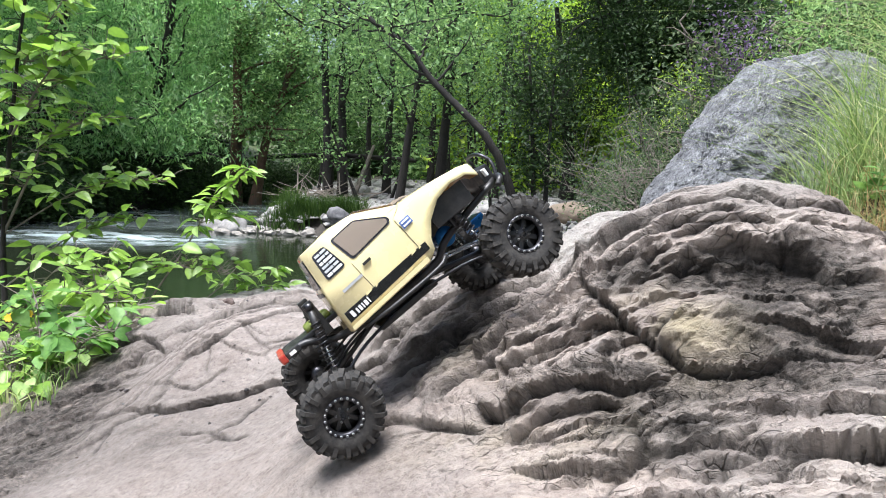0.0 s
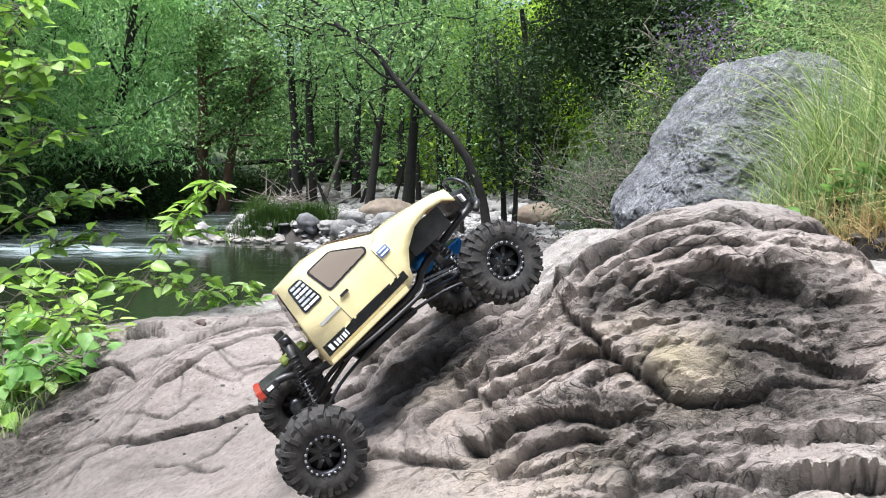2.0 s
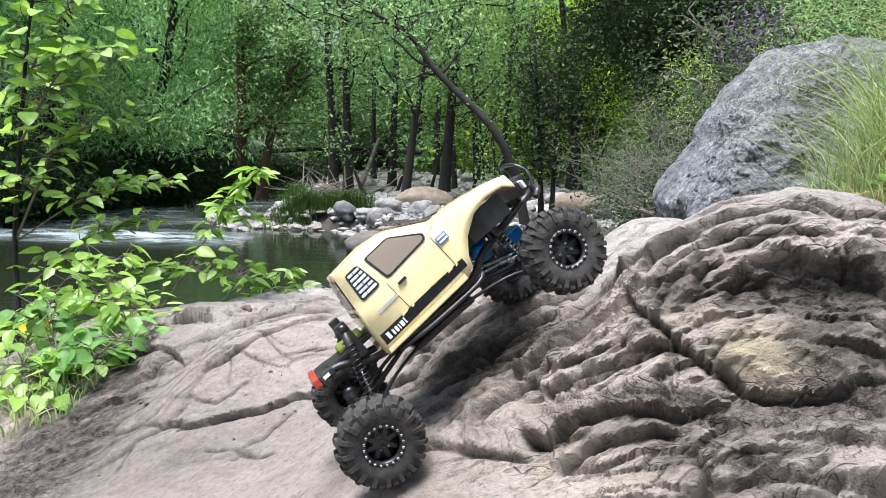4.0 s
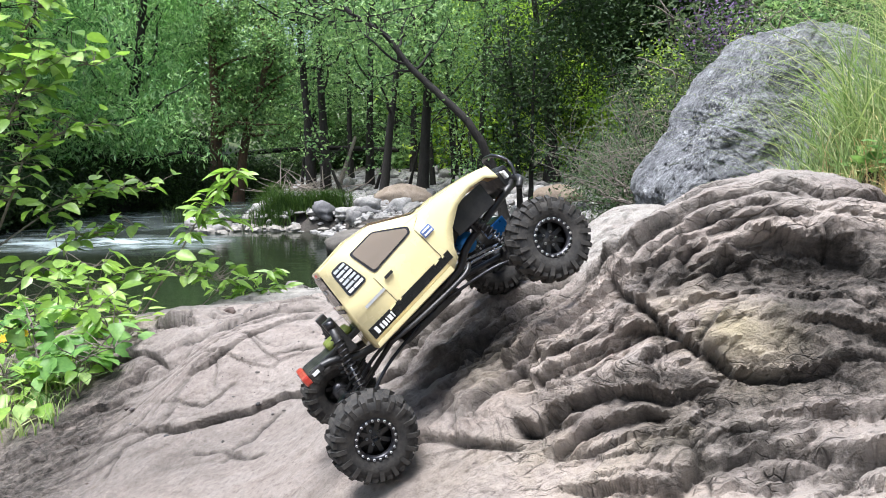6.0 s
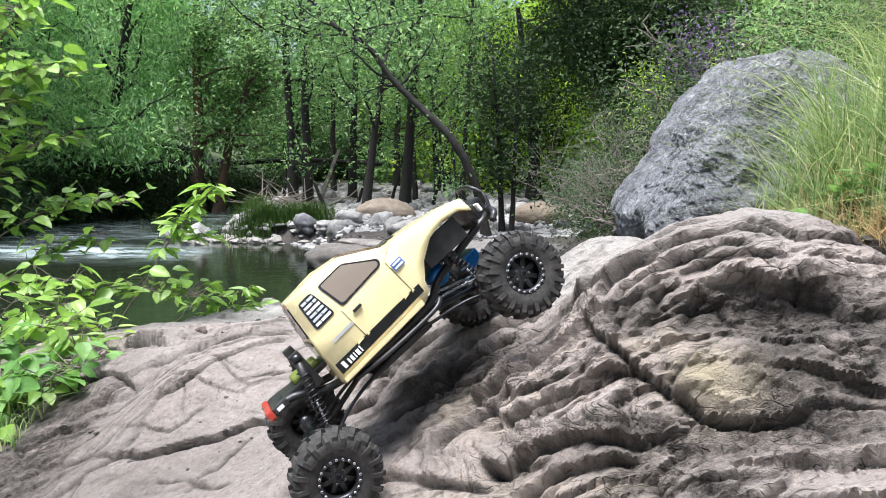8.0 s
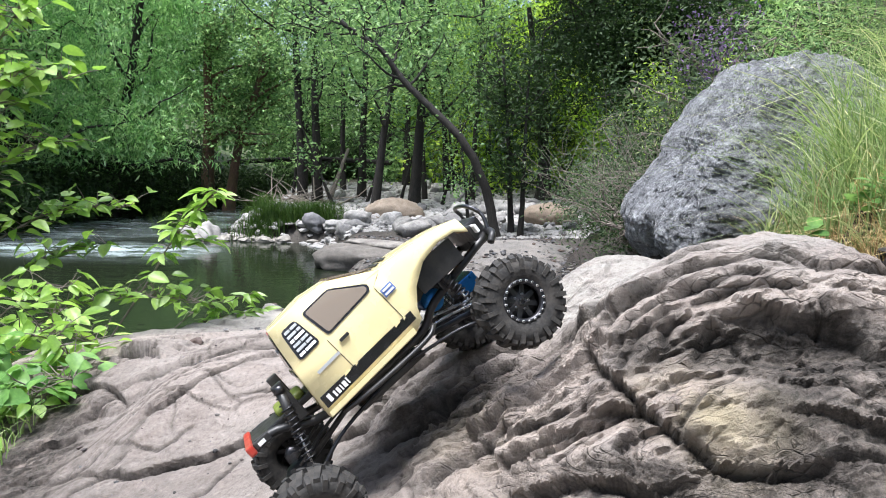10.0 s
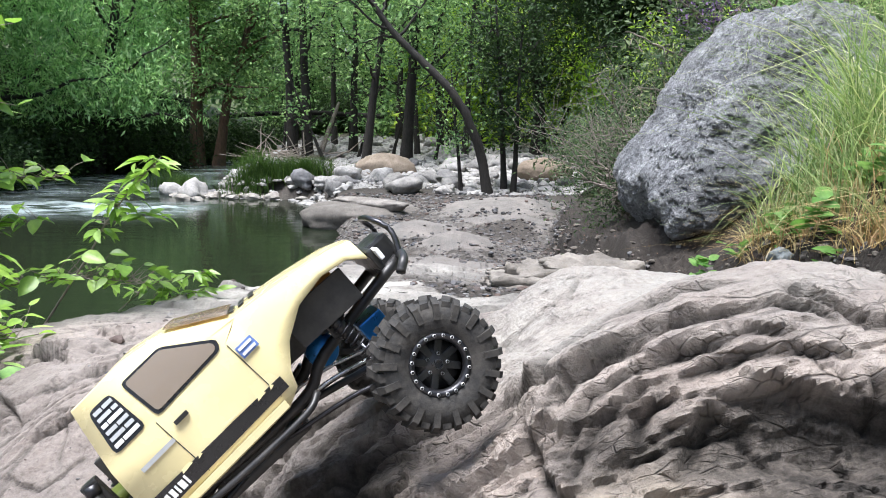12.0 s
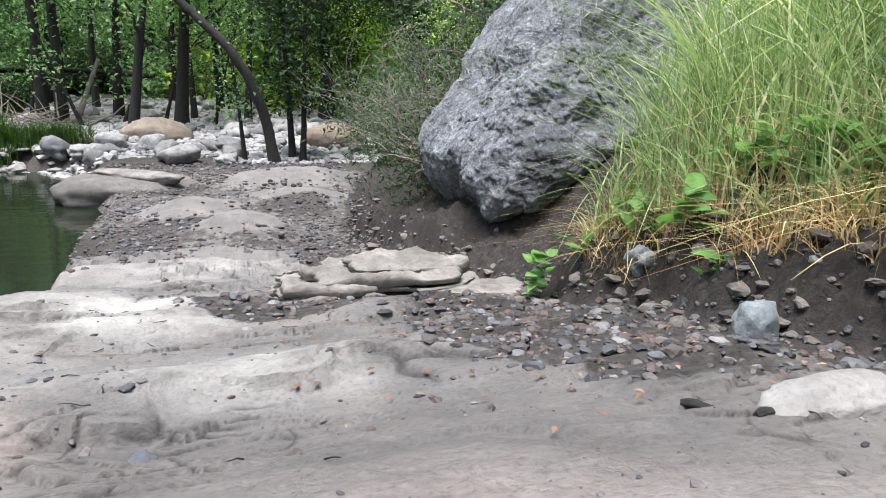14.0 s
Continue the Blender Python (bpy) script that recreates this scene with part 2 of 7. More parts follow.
def leaf_material(name, stops, per="island", trans=0.42, rough=0.6, spec=0.2):
    m, N, L, B = material(name)
    r = island_random(N) if per == "island" else object_random(N)
    c = ramp(N, L, r, stops)
    c = mix(N, L, 0.8, c, ramp(N, L, tex(N, L, 1.3 if per == "island" else 30, 3), [(0.3, (0.55, 0.62, 0.6)), (0.7, (1.3, 1.25, 1.05))]), "MULTIPLY")
    L.new(c, B.inputs["Base Color"])
    B.inputs["Roughness"].default_value = rough
    B.inputs["Specular IOR Level"].default_value = spec
    tr = N.new("ShaderNodeBsdfTranslucent")
    L.new(mix(N, L, 1.0, c, (1.16, 1.2, 0.88), "MULTIPLY"), tr.inputs["Color"])
    ms = N.new("ShaderNodeMixShader")
    ms.inputs[0].default_value = trans
    L.new(B.outputs[0], ms.inputs[1])
    L.new(tr.outputs[0], ms.inputs[2])
    L.new(ms.outputs[0], N["Material Output"].inputs["Surface"])
    return m


def bark_material(name, dark, light, lich=(0.05, 0.049, 0.043)):
    m, N, L, B = material(name)
    n = tex(N, L, 14, 8, 0.7, stretch=(3, 3, 0.5))
    c = ramp(N, L, n, [(0.3, dark), (0.65, light)])
    p = ramp(N, L, tex(N, L, 2.5, 5), [(0.55, (0, 0, 0)), (0.7, (0.7, 0.7, 0.7))])
    c = mix(N, L, p, c, lich)
    L.new(c, B.inputs["Base Color"])
    B.inputs["Roughness"].default_value = 0.9
    bump(N, L, B, n, 0.8, 0.03)
    return m


def plain_material(name, colour, rough=0.5, metal=0.0, wear=0.12, scale=40.0, coat=0.0, spec=0.5, relief=0.0, dust=None):
    m, N, L, B = material(name)
    n = tex(N, L, scale, 6, 0.65)
    lo, hi = tuple(c * (1 - wear) for c in colour), tuple(min(c * (1 + wear), 1) for c in colour)
    c = ramp(N, L, n, [(0.3, lo), (0.7, hi)])
    if dust:
        c = mix(N, L, ramp(N, L, tex(N, L, scale * 0.6, 7, 0.7), [(0.42, (0, 0, 0)), (0.75, (0.75, 0.75, 0.75))]), c, dust)
    L.new(c, B.inputs["Base Color"])
    L.new(ramp(N, L, tex(N, L, scale * 1.7, 5), [(0.3, (rough * 0.8,) * 3), (0.7, (min(rough * 1.25, 1),) * 3)]), B.inputs["Roughness"])
    B.inputs["Metallic"].default_value = metal
    B.inputs["Coat Weight"].default_value = coat
    B.inputs["Specular IOR Level"].default_value = spec
    if relief:
        bump(N, L, B, tex(N, L, scale * 3, 4), 0.5, relief)
    return m


def water_material():
    m, N, L, B = material("river_water")
    foam_n = tex(N, L, 1.3, 8, 0.7, stretch=(0.55, 1.8, 1, 0, 0, -0.3))
    foam = math_node(N, L, "MULTIPLY", ramp(N, L, foam_n, [(0.40, (0, 0, 0)), (0.62, (1, 1, 1))]), attribute(N, "foam"))
    L.new(mix(N, L, foam, (0.012, 0.016, 0.009), (0.42, 0.50, 0.51)), B.inputs["Base Color"])
    L.new(math_node(N, L, "ADD", math_node(N, L, "MULTIPLY", foam, 0.6), 0.05), B.inputs["Roughness"])
    B.inputs["IOR"].default_value = 1.22
    h = math_node(N, L, "ADD", tex(N, L, 2.2, 4, 0.55, stretch=(0.8, 2.0, 1)), math_node(N, L, "MULTIPLY", foam_n, math_node(N, L, "MULTIPLY", attribute(N, "foam"), 6.0)))
    bump(N, L, B, h, 0.12, 0.05)
    return m


def glass_material(name, colour, rough=0.03, alpha_mix=0.6):
    m, N, L, B = material(name)
    B.inputs["Base Color"].default_value = (*colour, 1)
    B.inputs["Roughness"].default_value = rough
    t = N.new("ShaderNodeBsdfTransparent")
    t.inputs["Color"].default_value = (0.72, 0.60, 0.44, 1)
    ms = N.new("ShaderNodeMixShader")
    ms.inputs[0].default_value = alpha_mix
    L.new(B.outputs[0], ms.inputs[1])
    L.new(t.outputs[0], ms.inputs[2])
    L.new(ms.outputs[0], N["Material Output"].inputs["Surface"])
    return m


GROUND = ground_material()
BOULDER = boulder_material()
RIVER_STONE = stone_material("river_stone", (0.12, 0.119, 0.119), (0.225, 0.222, 0.218), (0.33, 0.326, 0.32), 3.0, 0.4)
TAN_STONE = stone_material("tan_stone", (0.12, 0.095, 0.074), (0.19, 0.152, 0.117), (0.26, 0.218, 0.176), 3.0, 0.1)
PALE_STONE = stone_material("pale_stone", (0.17, 0.162, 0.15), (0.25, 0.238, 0.22), (0.33, 0.316, 0.294), 8.0, 0.1)
BLUE_STONE = stone_material("blue_grey_stone", (0.122, 0.143, 0.156), (0.204, 0.231, 0.245), (0.286, 0.306, 0.313), 12.0, 0.1)
MUD_STONE = stone_material("mud_grey_stone", (0.07, 0.063, 0.056), (0.125, 0.113, 0.10), (0.19, 0.175, 0.155), 4.0, 0.15, 0.9, 0.03)
SLAB_STONE = stone_material("slab_stone", (0.080, 0.073, 0.067), (0.178, 0.165, 0.150), (0.30, 0.282, 0.26), 5.0, 0.15, 0.9, 0.03)
PEBBLE = pebble_material()
WATER = water_material()
BARK = bark_material("dark_bark", (0.007, 0.006, 0.005), (0.024, 0.020, 0.017), (0.030, 0.028, 0.025))
RED_BARK = bark_material("reddish_bark", (0.05, 0.03, 0.022), (0.16, 0.09, 0.06))
TWIG = bark_material("grey_twig", (0.10, 0.085, 0.07), (0.26, 0.22, 0.19))
LEAF_ALDER = leaf_material("alder_leaves", [(0.0, (0.06, 0.13, 0.06)), (0.35, (0.16, 0.29, 0.13)), (0.75, (0.29, 0.45, 0.21)), (1.0, (0.44, 0.60, 0.32))])
LEAF_WILLOW = leaf_material("willow_leaves", [(0.0, (0.10, 0.23, 0.10)), (0.4, (0.26, 0.47, 0.21)), (0.8, (0.41, 0.63, 0.34)), (1.0, (0.55, 0.72, 0.48))], trans=0.5)
# leaves of oaks and undergrowth, backlight and shade painted into the dark colour
LEAF_SHADED = leaf_material("shaded_leaves", [(0.0, (0.016, 0.034, 0.014)), (0.6, (0.034, 0.068, 0.024)), (1.0, (0.060, 0.110, 0.036))], trans=0.25, rough=0.55, spec=0.25)
# foliage in the sun, its brightness painted into the yellow-green
LEAF_SUN = leaf_material("sunlit_yellow_leaves", [(0.0, (0.20, 0.34, 0.05)), (0.5, (0.36, 0.52, 0.08)), (1.0, (0.55, 0.68, 0.16))], trans=0.5)
LEAF_GREY = leaf_material("grey_green_leaves", [(0.0, (0.064, 0.102, 0.058)), (0.6, (0.128, 0.184, 0.109)), (1.0, (0.217, 0.268, 0.166))])
LEAF_BUSH = leaf_material("broad_bush_leaves", [(0.0, (0.15, 0.27, 0.055)), (0.4, (0.25, 0.42, 0.085)), (0.75, (0.36, 0.55, 0.13)), (1.0, (0.50, 0.66, 0.33))], per="object", trans=0.5, rough=0.35, spec=0.5)
LEAF_BRAMBLE = leaf_material("ribbed_leaves", [(0.0, (0.09, 0.21, 0.065)), (0.5, (0.16, 0.32, 0.09)), (1.0, (0.25, 0.42, 0.16))], per="object", trans=0.42, rough=0.4)
GRASS = leaf_material("green_grass", [(0.0, (0.13, 0.22, 0.08)), (0.4, (0.25, 0.35, 0.15)), (0.75, (0.40, 0.48, 0.25)), (1.0, (0.57, 0.57, 0.38))], trans=0.4)
STRAW = leaf_material("dry_grass", [(0.0, (0.22, 0.13, 0.06)), (0.4, (0.42, 0.30, 0.15)), (0.8, (0.56, 0.45, 0.26)), (1.0, (0.24, 0.11, 0.06))], trans=0.15)
REED = leaf_material("reed_grass", [(0.0, (0.025, 0.06, 0.014)), (0.6, (0.05, 0.105, 0.02)), (1.0, (0.09, 0.15, 0.035))], trans=0.2)
PURPLE = leaf_material("purple_flowers", [(0.0, (0.10, 0.06, 0.16)), (1.0, (0.22, 0.15, 0.32))], trans=0.2)
YELLOW = plain_material("yellow_petals", (0.80, 0.48, 0.02), 0.6)
DEAD_LEAF = leaf_material("dead_leaves", [(0.0, (0.10, 0.05, 0.035)), (0.5, (0.20, 0.11, 0.075)), (1.0, (0.32, 0.22, 0.16))], trans=0.1)

# ---------------------------------------------------------------- mesh helpers


def mesh_data(name, verts, faces, mat=None, smooth=True):
    """A mesh from arrays: verts (n, 3), faces (m, k)."""
    verts, faces = np.asarray(verts, np.float32), np.asarray(faces, np.int32)
    me = bpy.data.meshes.new(name)
    k = faces.shape[1]
    me.vertices.add(len(verts))
    me.vertices.foreach_set("co", verts.ravel())
    me.loops.add(faces.size)
    me.loops.foreach_set("vertex_index", faces.ravel())
    me.polygons.add(len(faces))
    me.polygons.foreach_set("loop_start", np.arange(0, faces.size, k, dtype=np.int32))
    me.polygons.foreach_set("use_smooth", np.full(len(faces), smooth))
    me.update(calc_edges=True)
    if mat:
        me.materials.append(mat)
    return me


def obj(name, data, parent=None, m=None):
    o = new(name, data)
    if parent:
        o.parent = parent
    if m is not None:
        o.matrix_basis = m
    return o


def part(name, bm, mat, parent, label="", smooth=False, m=None):
    me = bpy.data.meshes.new(name)
    bm.to_mesh(me)
    bm.free()
    me.materials.append(mat)
    if smooth:
        me.polygons.foreach_set("use_smooth", np.full(len(me.polygons), True))
    o = obj(name, me, parent, m)
    if label:
        o["label"] = label
    return o


def ico(sub):
    bm = bmesh.new()
    bmesh.ops.create_icosphere(bm, subdivisions=sub, radius=1.0)
    v = np.array([p.co[:] for p in bm.verts])
    f = np.array([[q.index for q in p.verts] for p in bm.faces])
    bm.free()
    return v, f


ICO0, ICO1, ICO2, ICO3, ICO6 = ico(1), ico(2), ico(3), ico(4), ico(8)


def set_attr(me, name, values):
    a = me.attributes.new(name, "FLOAT", "POINT")
    a.data.foreach_set("value", np.asarray(values, np.float32).ravel())


class Geo:
    """Collects tubes and quads into one mesh."""

    def __init__(self):
        self.v, self.f, self.n = [], [], 0

    def add(self, v, f):
        self.v.append(v)
        self.f.append(np.asarray(f) + self.n)
        self.n += len(v)

    def tube(self, pts, radii, sides=7):
        pts, radii = np.asarray(pts, float), np.asarray(radii, float)
        t = np.gradient(pts, axis=0)
        t /= np.linalg.norm(t, axis=1)[:, None] + 1e-9
        ref = np.where(np.abs(t[:, 2:]) > 0.9, (1.0, 0, 0), (0, 0, 1.0))
        a = np.cross(t, ref)
        a /= np.linalg.norm(a, axis=1)[:, None] + 1e-9
        b = np.cross(t, a)
        ang = np.arange(sides) * 2 * np.pi / sides
        ring = pts[:, None] + radii[:, None, None] * (np.cos(ang)[None, :, None] * a[:, None] + np.sin(ang)[None, :, None] * b[:, None])
        n = len(pts)
        i = np.arange(n * sides).reshape(n, sides)
        j = np.roll(i, -1, axis=1)
        self.add(ring.reshape(-1, 3), np.stack([i[:-1], j[:-1], j[1:], i[1:]], -1).reshape(-1, 4))

    def mesh(self, name, mat, smooth=True):
        return mesh_data(name, np.concatenate(self.v), np.concatenate(self.f), mat, smooth)


# ---------------------------------------------------------------- the lie of the land
WATER_Z = 0.0


def mound(x, y, cx, cy, h, r, ry=None, turn=0.0):
    dx, dy = x - cx, y - cy
    c, s = math.cos(turn), math.sin(turn)
    return h * np.exp(-(((c * dx + s * dy) / r) ** 2 + ((c * dy - s * dx) / (ry or r)) ** 2) / 2)


def shore_x(y):
    return np.interp(y, [-10, 1, 2.5, 3.2, 3.8, 4.6, 5.4, 6.5, 7.4, 8, 8.8, 9.5, 12, 14, 16, 17.2, 17.9, 20, 26, 36, 60], [-3, -2.3, -1.95, -1.4, -1.08, -0.98, -0.98, -1.15, -1.2, -1.05, -1.4, -1.65, -1.9, -2.3, -2.6, -3.2, -5.4, -6, -6.5, -7, -8])


def bank_x(y):
    return np.interp(y, [-10, 0.5, 1.5, 2.2, 3.5, 5, 7, 9, 12, 15, 20, 30, 60], [3.0, 2.4, 1.75, 1.36, 1.30, 1.2, 1.05, 1.3, 1.9, 2.9, 4.6, 6.5, 8])


def far_bank_x(y):
    return np.interp(y, [-10, 10, 18, 21, 25, 36, 60], [-13, -13, -11.5, -12.4, -11.4, -9.6, -9])


HUMPS = ((0.95, 13.0, 1.1, 0.8), (-0.35, 10.2, 0.6, 0.55), (0.15, 8.7, 0.5, 0.5), (0.9, 11.0, 0.85, 0.5))  # bare rock in the gravel: x, y, half sizes


def coarse_z(x, y):
    # the rise behind the viewer is unseen, added to hold back light
    z = np.interp(y, [-60, -20, -5, -2, 0, 1, 2, 3, 4, 5, 7.8, 9.5, 12, 15, 20, 28, 40, 60, 120, 400], [14, 3.5, 1.0, 1.0, 1.15, 1.3, 1.32, 1.18, 1.0, 0.82, 0.4, 0.25, 0.22, 0.35, 0.5, 0.8, 1.5, 6, 22, 60])
    # the outcrop
    for a in ((0.56, 1.24, 0.394, 0.40), (-1.40, 1.38, -0.365, 0.70), (-0.28, 2.08, 0.150, 0.40), (0.70, 1.45, -0.073, 0.25)):
        z = z + mound(x, y, *a)
    for a in ((-0.42, 3.83, -0.056, 0.70), (1.12, 2.36, 0.059, 0.40), (-0.52, 0.92, -0.119, 0.25), (0.00, 2.32, -0.076, 0.25)):
        z = z + mound(x, y, *a)
    for a in ((0.62, 1.16, -0.033, 0.12), (-0.48, 1.58, -0.044, 0.12), (-0.31, 2.08, -0.040, 0.12), (0.20, 1.07, 0.087, 0.12)):
        z = z + mound(x, y, *a)
    for a in ((-0.09, 1.47, 0.097, 0.17), (0.35, 0.40, 0.070, 0.25), (-0.90, 2.16, 0.051, 0.12), (-0.64, 1.83, 0.063, 0.12)):
        z = z + mound(x, y, *a)
    for a in ((0.45, 1.09, 0.088, 0.12), (-0.22, 0.99, 0.057, 0.12), (0.74, 0.76, 0.044, 0.17), (-0.31, 1.41, -0.033, 0.12)):
        z = z + mound(x, y, *a)
    for a in ((1.04, 1.32, 0.031, 0.12), (0.28, 1.41, 0.066, 0.12), (0.29, 0.85, -0.028, 0.09), (0.45, 1.24, -0.040, 0.12), (0.64, 1.06, -0.060, 0.14), (0.17, 1.17, -0.018, 0.05), (0.24, 1.34, -0.042, 0.11), (0.22, 1.40, 0.044, 0.06)):
        z = z + mound(x, y, *a)
    # smooth humps beyond it
    z = z + mound(x, y, -0.65, 4.15, 0.12, 0.55, 0.30, 0.5) + mound(x, y, -0.50, 3.55, 0.07, 0.40, 0.22, 0.4) + mound(x, y, 0.12, 2.70, 0.055, 0.42, 0.11, 0.1) + sum(mound(x, y, cx, cy, 0.26, rx * 0.75, ry * 0.75) for cx, cy, rx, ry in HUMPS)
    z = z + mound(x, y, -0.2, 6.4, 0.08, 0.7, 0.3) + mound(x, y, -0.6, 5.6, 0.07, 0.5, 0.3) + mound(x, y, 1.75, 4.15, -0.22, 0.35, 0.4) + mound(x, y, 1.42, 4.75, -0.22, 0.30, 0.35)
    # down to the water
    wide = np.interp(y, [0, 2.6, 3.4, 6, 10, 20], [0.75, 0.6, 0.30, 0.30, 0.5, 0.8])
    under = sstep(-wide, wide * 0.6, shore_x(y) - x + 0.12 * vnoise(x * 1.5, y * 1.5, 0, 5))
    z = z * (1 - under) - 0.5 * under
    # the far side of the river
    d = far_bank_x(y) - x + 0.6 * vnoise(x * 0.4, y * 0.4, 0, 6)
    z = z + sstep(-0.5, 1.5, d) * 1.0 + np.clip(d, 0, 80) * 0.32
    # the grassy bank, cut steep at its foot
    d = x - bank_x(y) + 0.06 * vnoise(x * 4, y * 4, 0, 7)
    z = z + 0.20 * sstep(-0.05, 0.10, d) + np.clip(d - 0.02, 0, 3) * 0.52 + np.clip(d - 3, 0, 60) * 0.35
    return z


def near_weight(x, y):
    return (1 - sstep(2.6, 3.6, y)) * sstep(0.1, 0.4, y) * sstep(-1.8, -1.3, x) * (1 - sstep(1.1, 1.4, x))


def strata(d, x, w, line, h, fade=0.03, wob=0.006, seed=0, groove=0.0, edge=0.0025, seam=None):
    """A bed that breaks off along a crooked line of (x, uphill) points: proud above it, cut back below."""
    lx, lw = [q[0] for q in line], [q[1] for q in line]
    m = 3.5 * fade + 0.02
    on = (x > min(lx) - m) & (x < max(lx) + m) & (w > min(lw) - m) & (w < max(lw) + m)
    if not on.any():
        return d
    whole, d = d.copy(), d[on]
    x, w = x[on], w[on]
    near = np.full(x.shape, 9.0)
    side = np.ones(x.shape)
    along = np.zeros(x.shape)
    wob *= 0.6
    px, pw = x + wob * fbm(x * 20, w * 20, 0, seed, 4, 0.45), w + wob * fbm(x * 20, w * 20, 0, seed + 5, 4, 0.45)
    n = len(line) - 1
    for k in range(n):
        (x0, w0), (x1, w1) = line[k], line[k + 1]
        dx, dw = x1 - x0, w1 - w0
        t = np.clip(((px - x0) * dx + (pw - w0) * dw) / (dx * dx + dw * dw), 0, 1)
        dist = np.hypot(px - x0 - t * dx, pw - w0 - t * dw)
        less = dist < near
        near = np.where(less, dist, near)
        side = np.where(less, np.sign(dx * (pw - w0) - dw * (px - x0)), side)
        along = np.where(less, (k + t) / n, along)
    win = sstep(0.0, 0.14, along) * (1 - sstep(0.86, 1.0, along)) * (0.85 + 0.3 * vnoise(along * 9, near * 0, 0, seed + 9))
    sd = near * side
    up = sstep(-edge, edge, sd)
    add = 0.8 * up * np.clip(1 - sd / (3.4 * fade), 0, 1) - 0.2 * (1 - up) * np.exp(np.clip(sd, None, 0) / (0.8 * fade))
    whole[on] = d + win * (h * add - groove * np.exp(-((sd + edge) / 0.0045) ** 2)) * (1 - sstep(0.75, 1.0, near / m))
    if seam is not None:
        seam[on] = np.maximum(seam[on], win * np.exp(-((sd + 1.2 * edge) / 0.0042) ** 2) * min(1.0, groove / 0.006))
    return whole


def plates(u, s, seed):
    """Irregular flat cells: a hash for each, the way from its middle, and how far off its border is."""
    iu, js = np.floor(u).astype(np.int64), np.floor(s).astype(np.int64)
    best, second = np.full(u.shape, 9.0), np.full(u.shape, 9.0)
    tag, du, ds = np.zeros(u.shape), np.zeros(u.shape), np.zeros(u.shape)
    for a in (-1, 0, 1):
        for b in (-1, 0, 1):
            ci, cj = iu + a, js + b
            eu, es = u - ci - 0.5 - 0.46 * hash3(ci, cj, np.int64(1), seed), s - cj - 0.5 - 0.46 * hash3(ci, cj, np.int64(2), seed)
            far = np.hypot(eu, es)
            less = far < best
            second = np.where(less, best, np.minimum(second, far))
            best = np.where(less, far, best)
            tag, du, ds = np.where(less, hash3(ci, cj, np.int64(3), seed), tag), np.where(less, eu, du), np.where(less, es, ds)
    return tag, du, ds, second - best


def bed_lines(x, w):
    """The way across the beds: they climb to the dome and bend over it."""
    low = sstep(1.72, 1.66, w)
    beds = w - np.interp(x, [-1.2, -0.5, -0.1, 0.1, 0.2, 0.28, 0.36, 0.7], [-0.42, -0.12, 0.06, 0.155, 0.21, 0.235, 0.24, 0.225]) * (1 - 0.6 * low)
    return x + 0.020 * fbm(x * 7, w * 7, 0, 31, 3), beds + 0.010 * fbm(x * 7, w * 7, 0, 32, 4)


def relief(x, y, z, seam=None):
    """How far the surface stands out from the coarse form, square to it; seam takes how deep in a joint each place lies."""
    near = near_weight(x, y)
    out, cut = np.zeros_like(x), np.zeros_like(x)
    on = near > 0
    out[on] = near_relief(x[on], y[on], z[on], cut, on) * near[on]
    on = near < 1
    out[on] += far_relief(x[on], y[on], z[on]) * (1 - near[on])
    # worn flat beds on the top of the outcrop and beyond
    on = (y > 1.3) & (y < 9) & (x > -2.5) & (x < 2.0)
    px, py = x[on], y[on]
    k = sstep(1.32, 1.6, py) * (1 - sstep(7, 9, py)) * (1 - sstep(-0.3, 0.0, px - bank_x(py)))
    far = np.interp(py, [1.3, 3.0, 8.0], [1.0, 1.5, 2.4])
    wx, wy = px + 0.10 * fbm(px * 3, py * 3, 0, 131, 3), py + 0.10 * fbm(px * 3, py * 4, 0, 132, 3)
    for size, high, seed in ((1.0, 0.021, 133), (0.34, 0.009, 134)):
        tag, du, ds, edge = plates(wx / (0.42 * size) + 0.3 * wy, wy / (0.20 * size) - 0.25 * wx, seed)
        keep = sstep(-0.25, 0.25, vnoise(px * 2.1, py * 2.1, 0, seed + 5))
        groove = np.exp(-(edge / (0.032 / size ** 0.6)) ** 2) * keep * k * sstep(-0.1, 0.3, vnoise(px * 5, py * 5, 0, seed + 6))
        out[on] += k * far * high * ((tag * 0.5 - 0.5 * ds) * (0.35 + 0.65 * keep) * sstep(0.0, 0.10, edge) - 0.35 * groove)
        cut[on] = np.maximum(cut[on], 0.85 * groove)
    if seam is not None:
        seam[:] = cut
    return out


def fine_z(x, y):
    """The ground's height with all its relief."""
    shape = np.shape(x)
    x, y = np.ravel(x), np.ravel(y)
    z = coarse_z(x, y)
    return (z + relief(x, y, z)).reshape(shape)


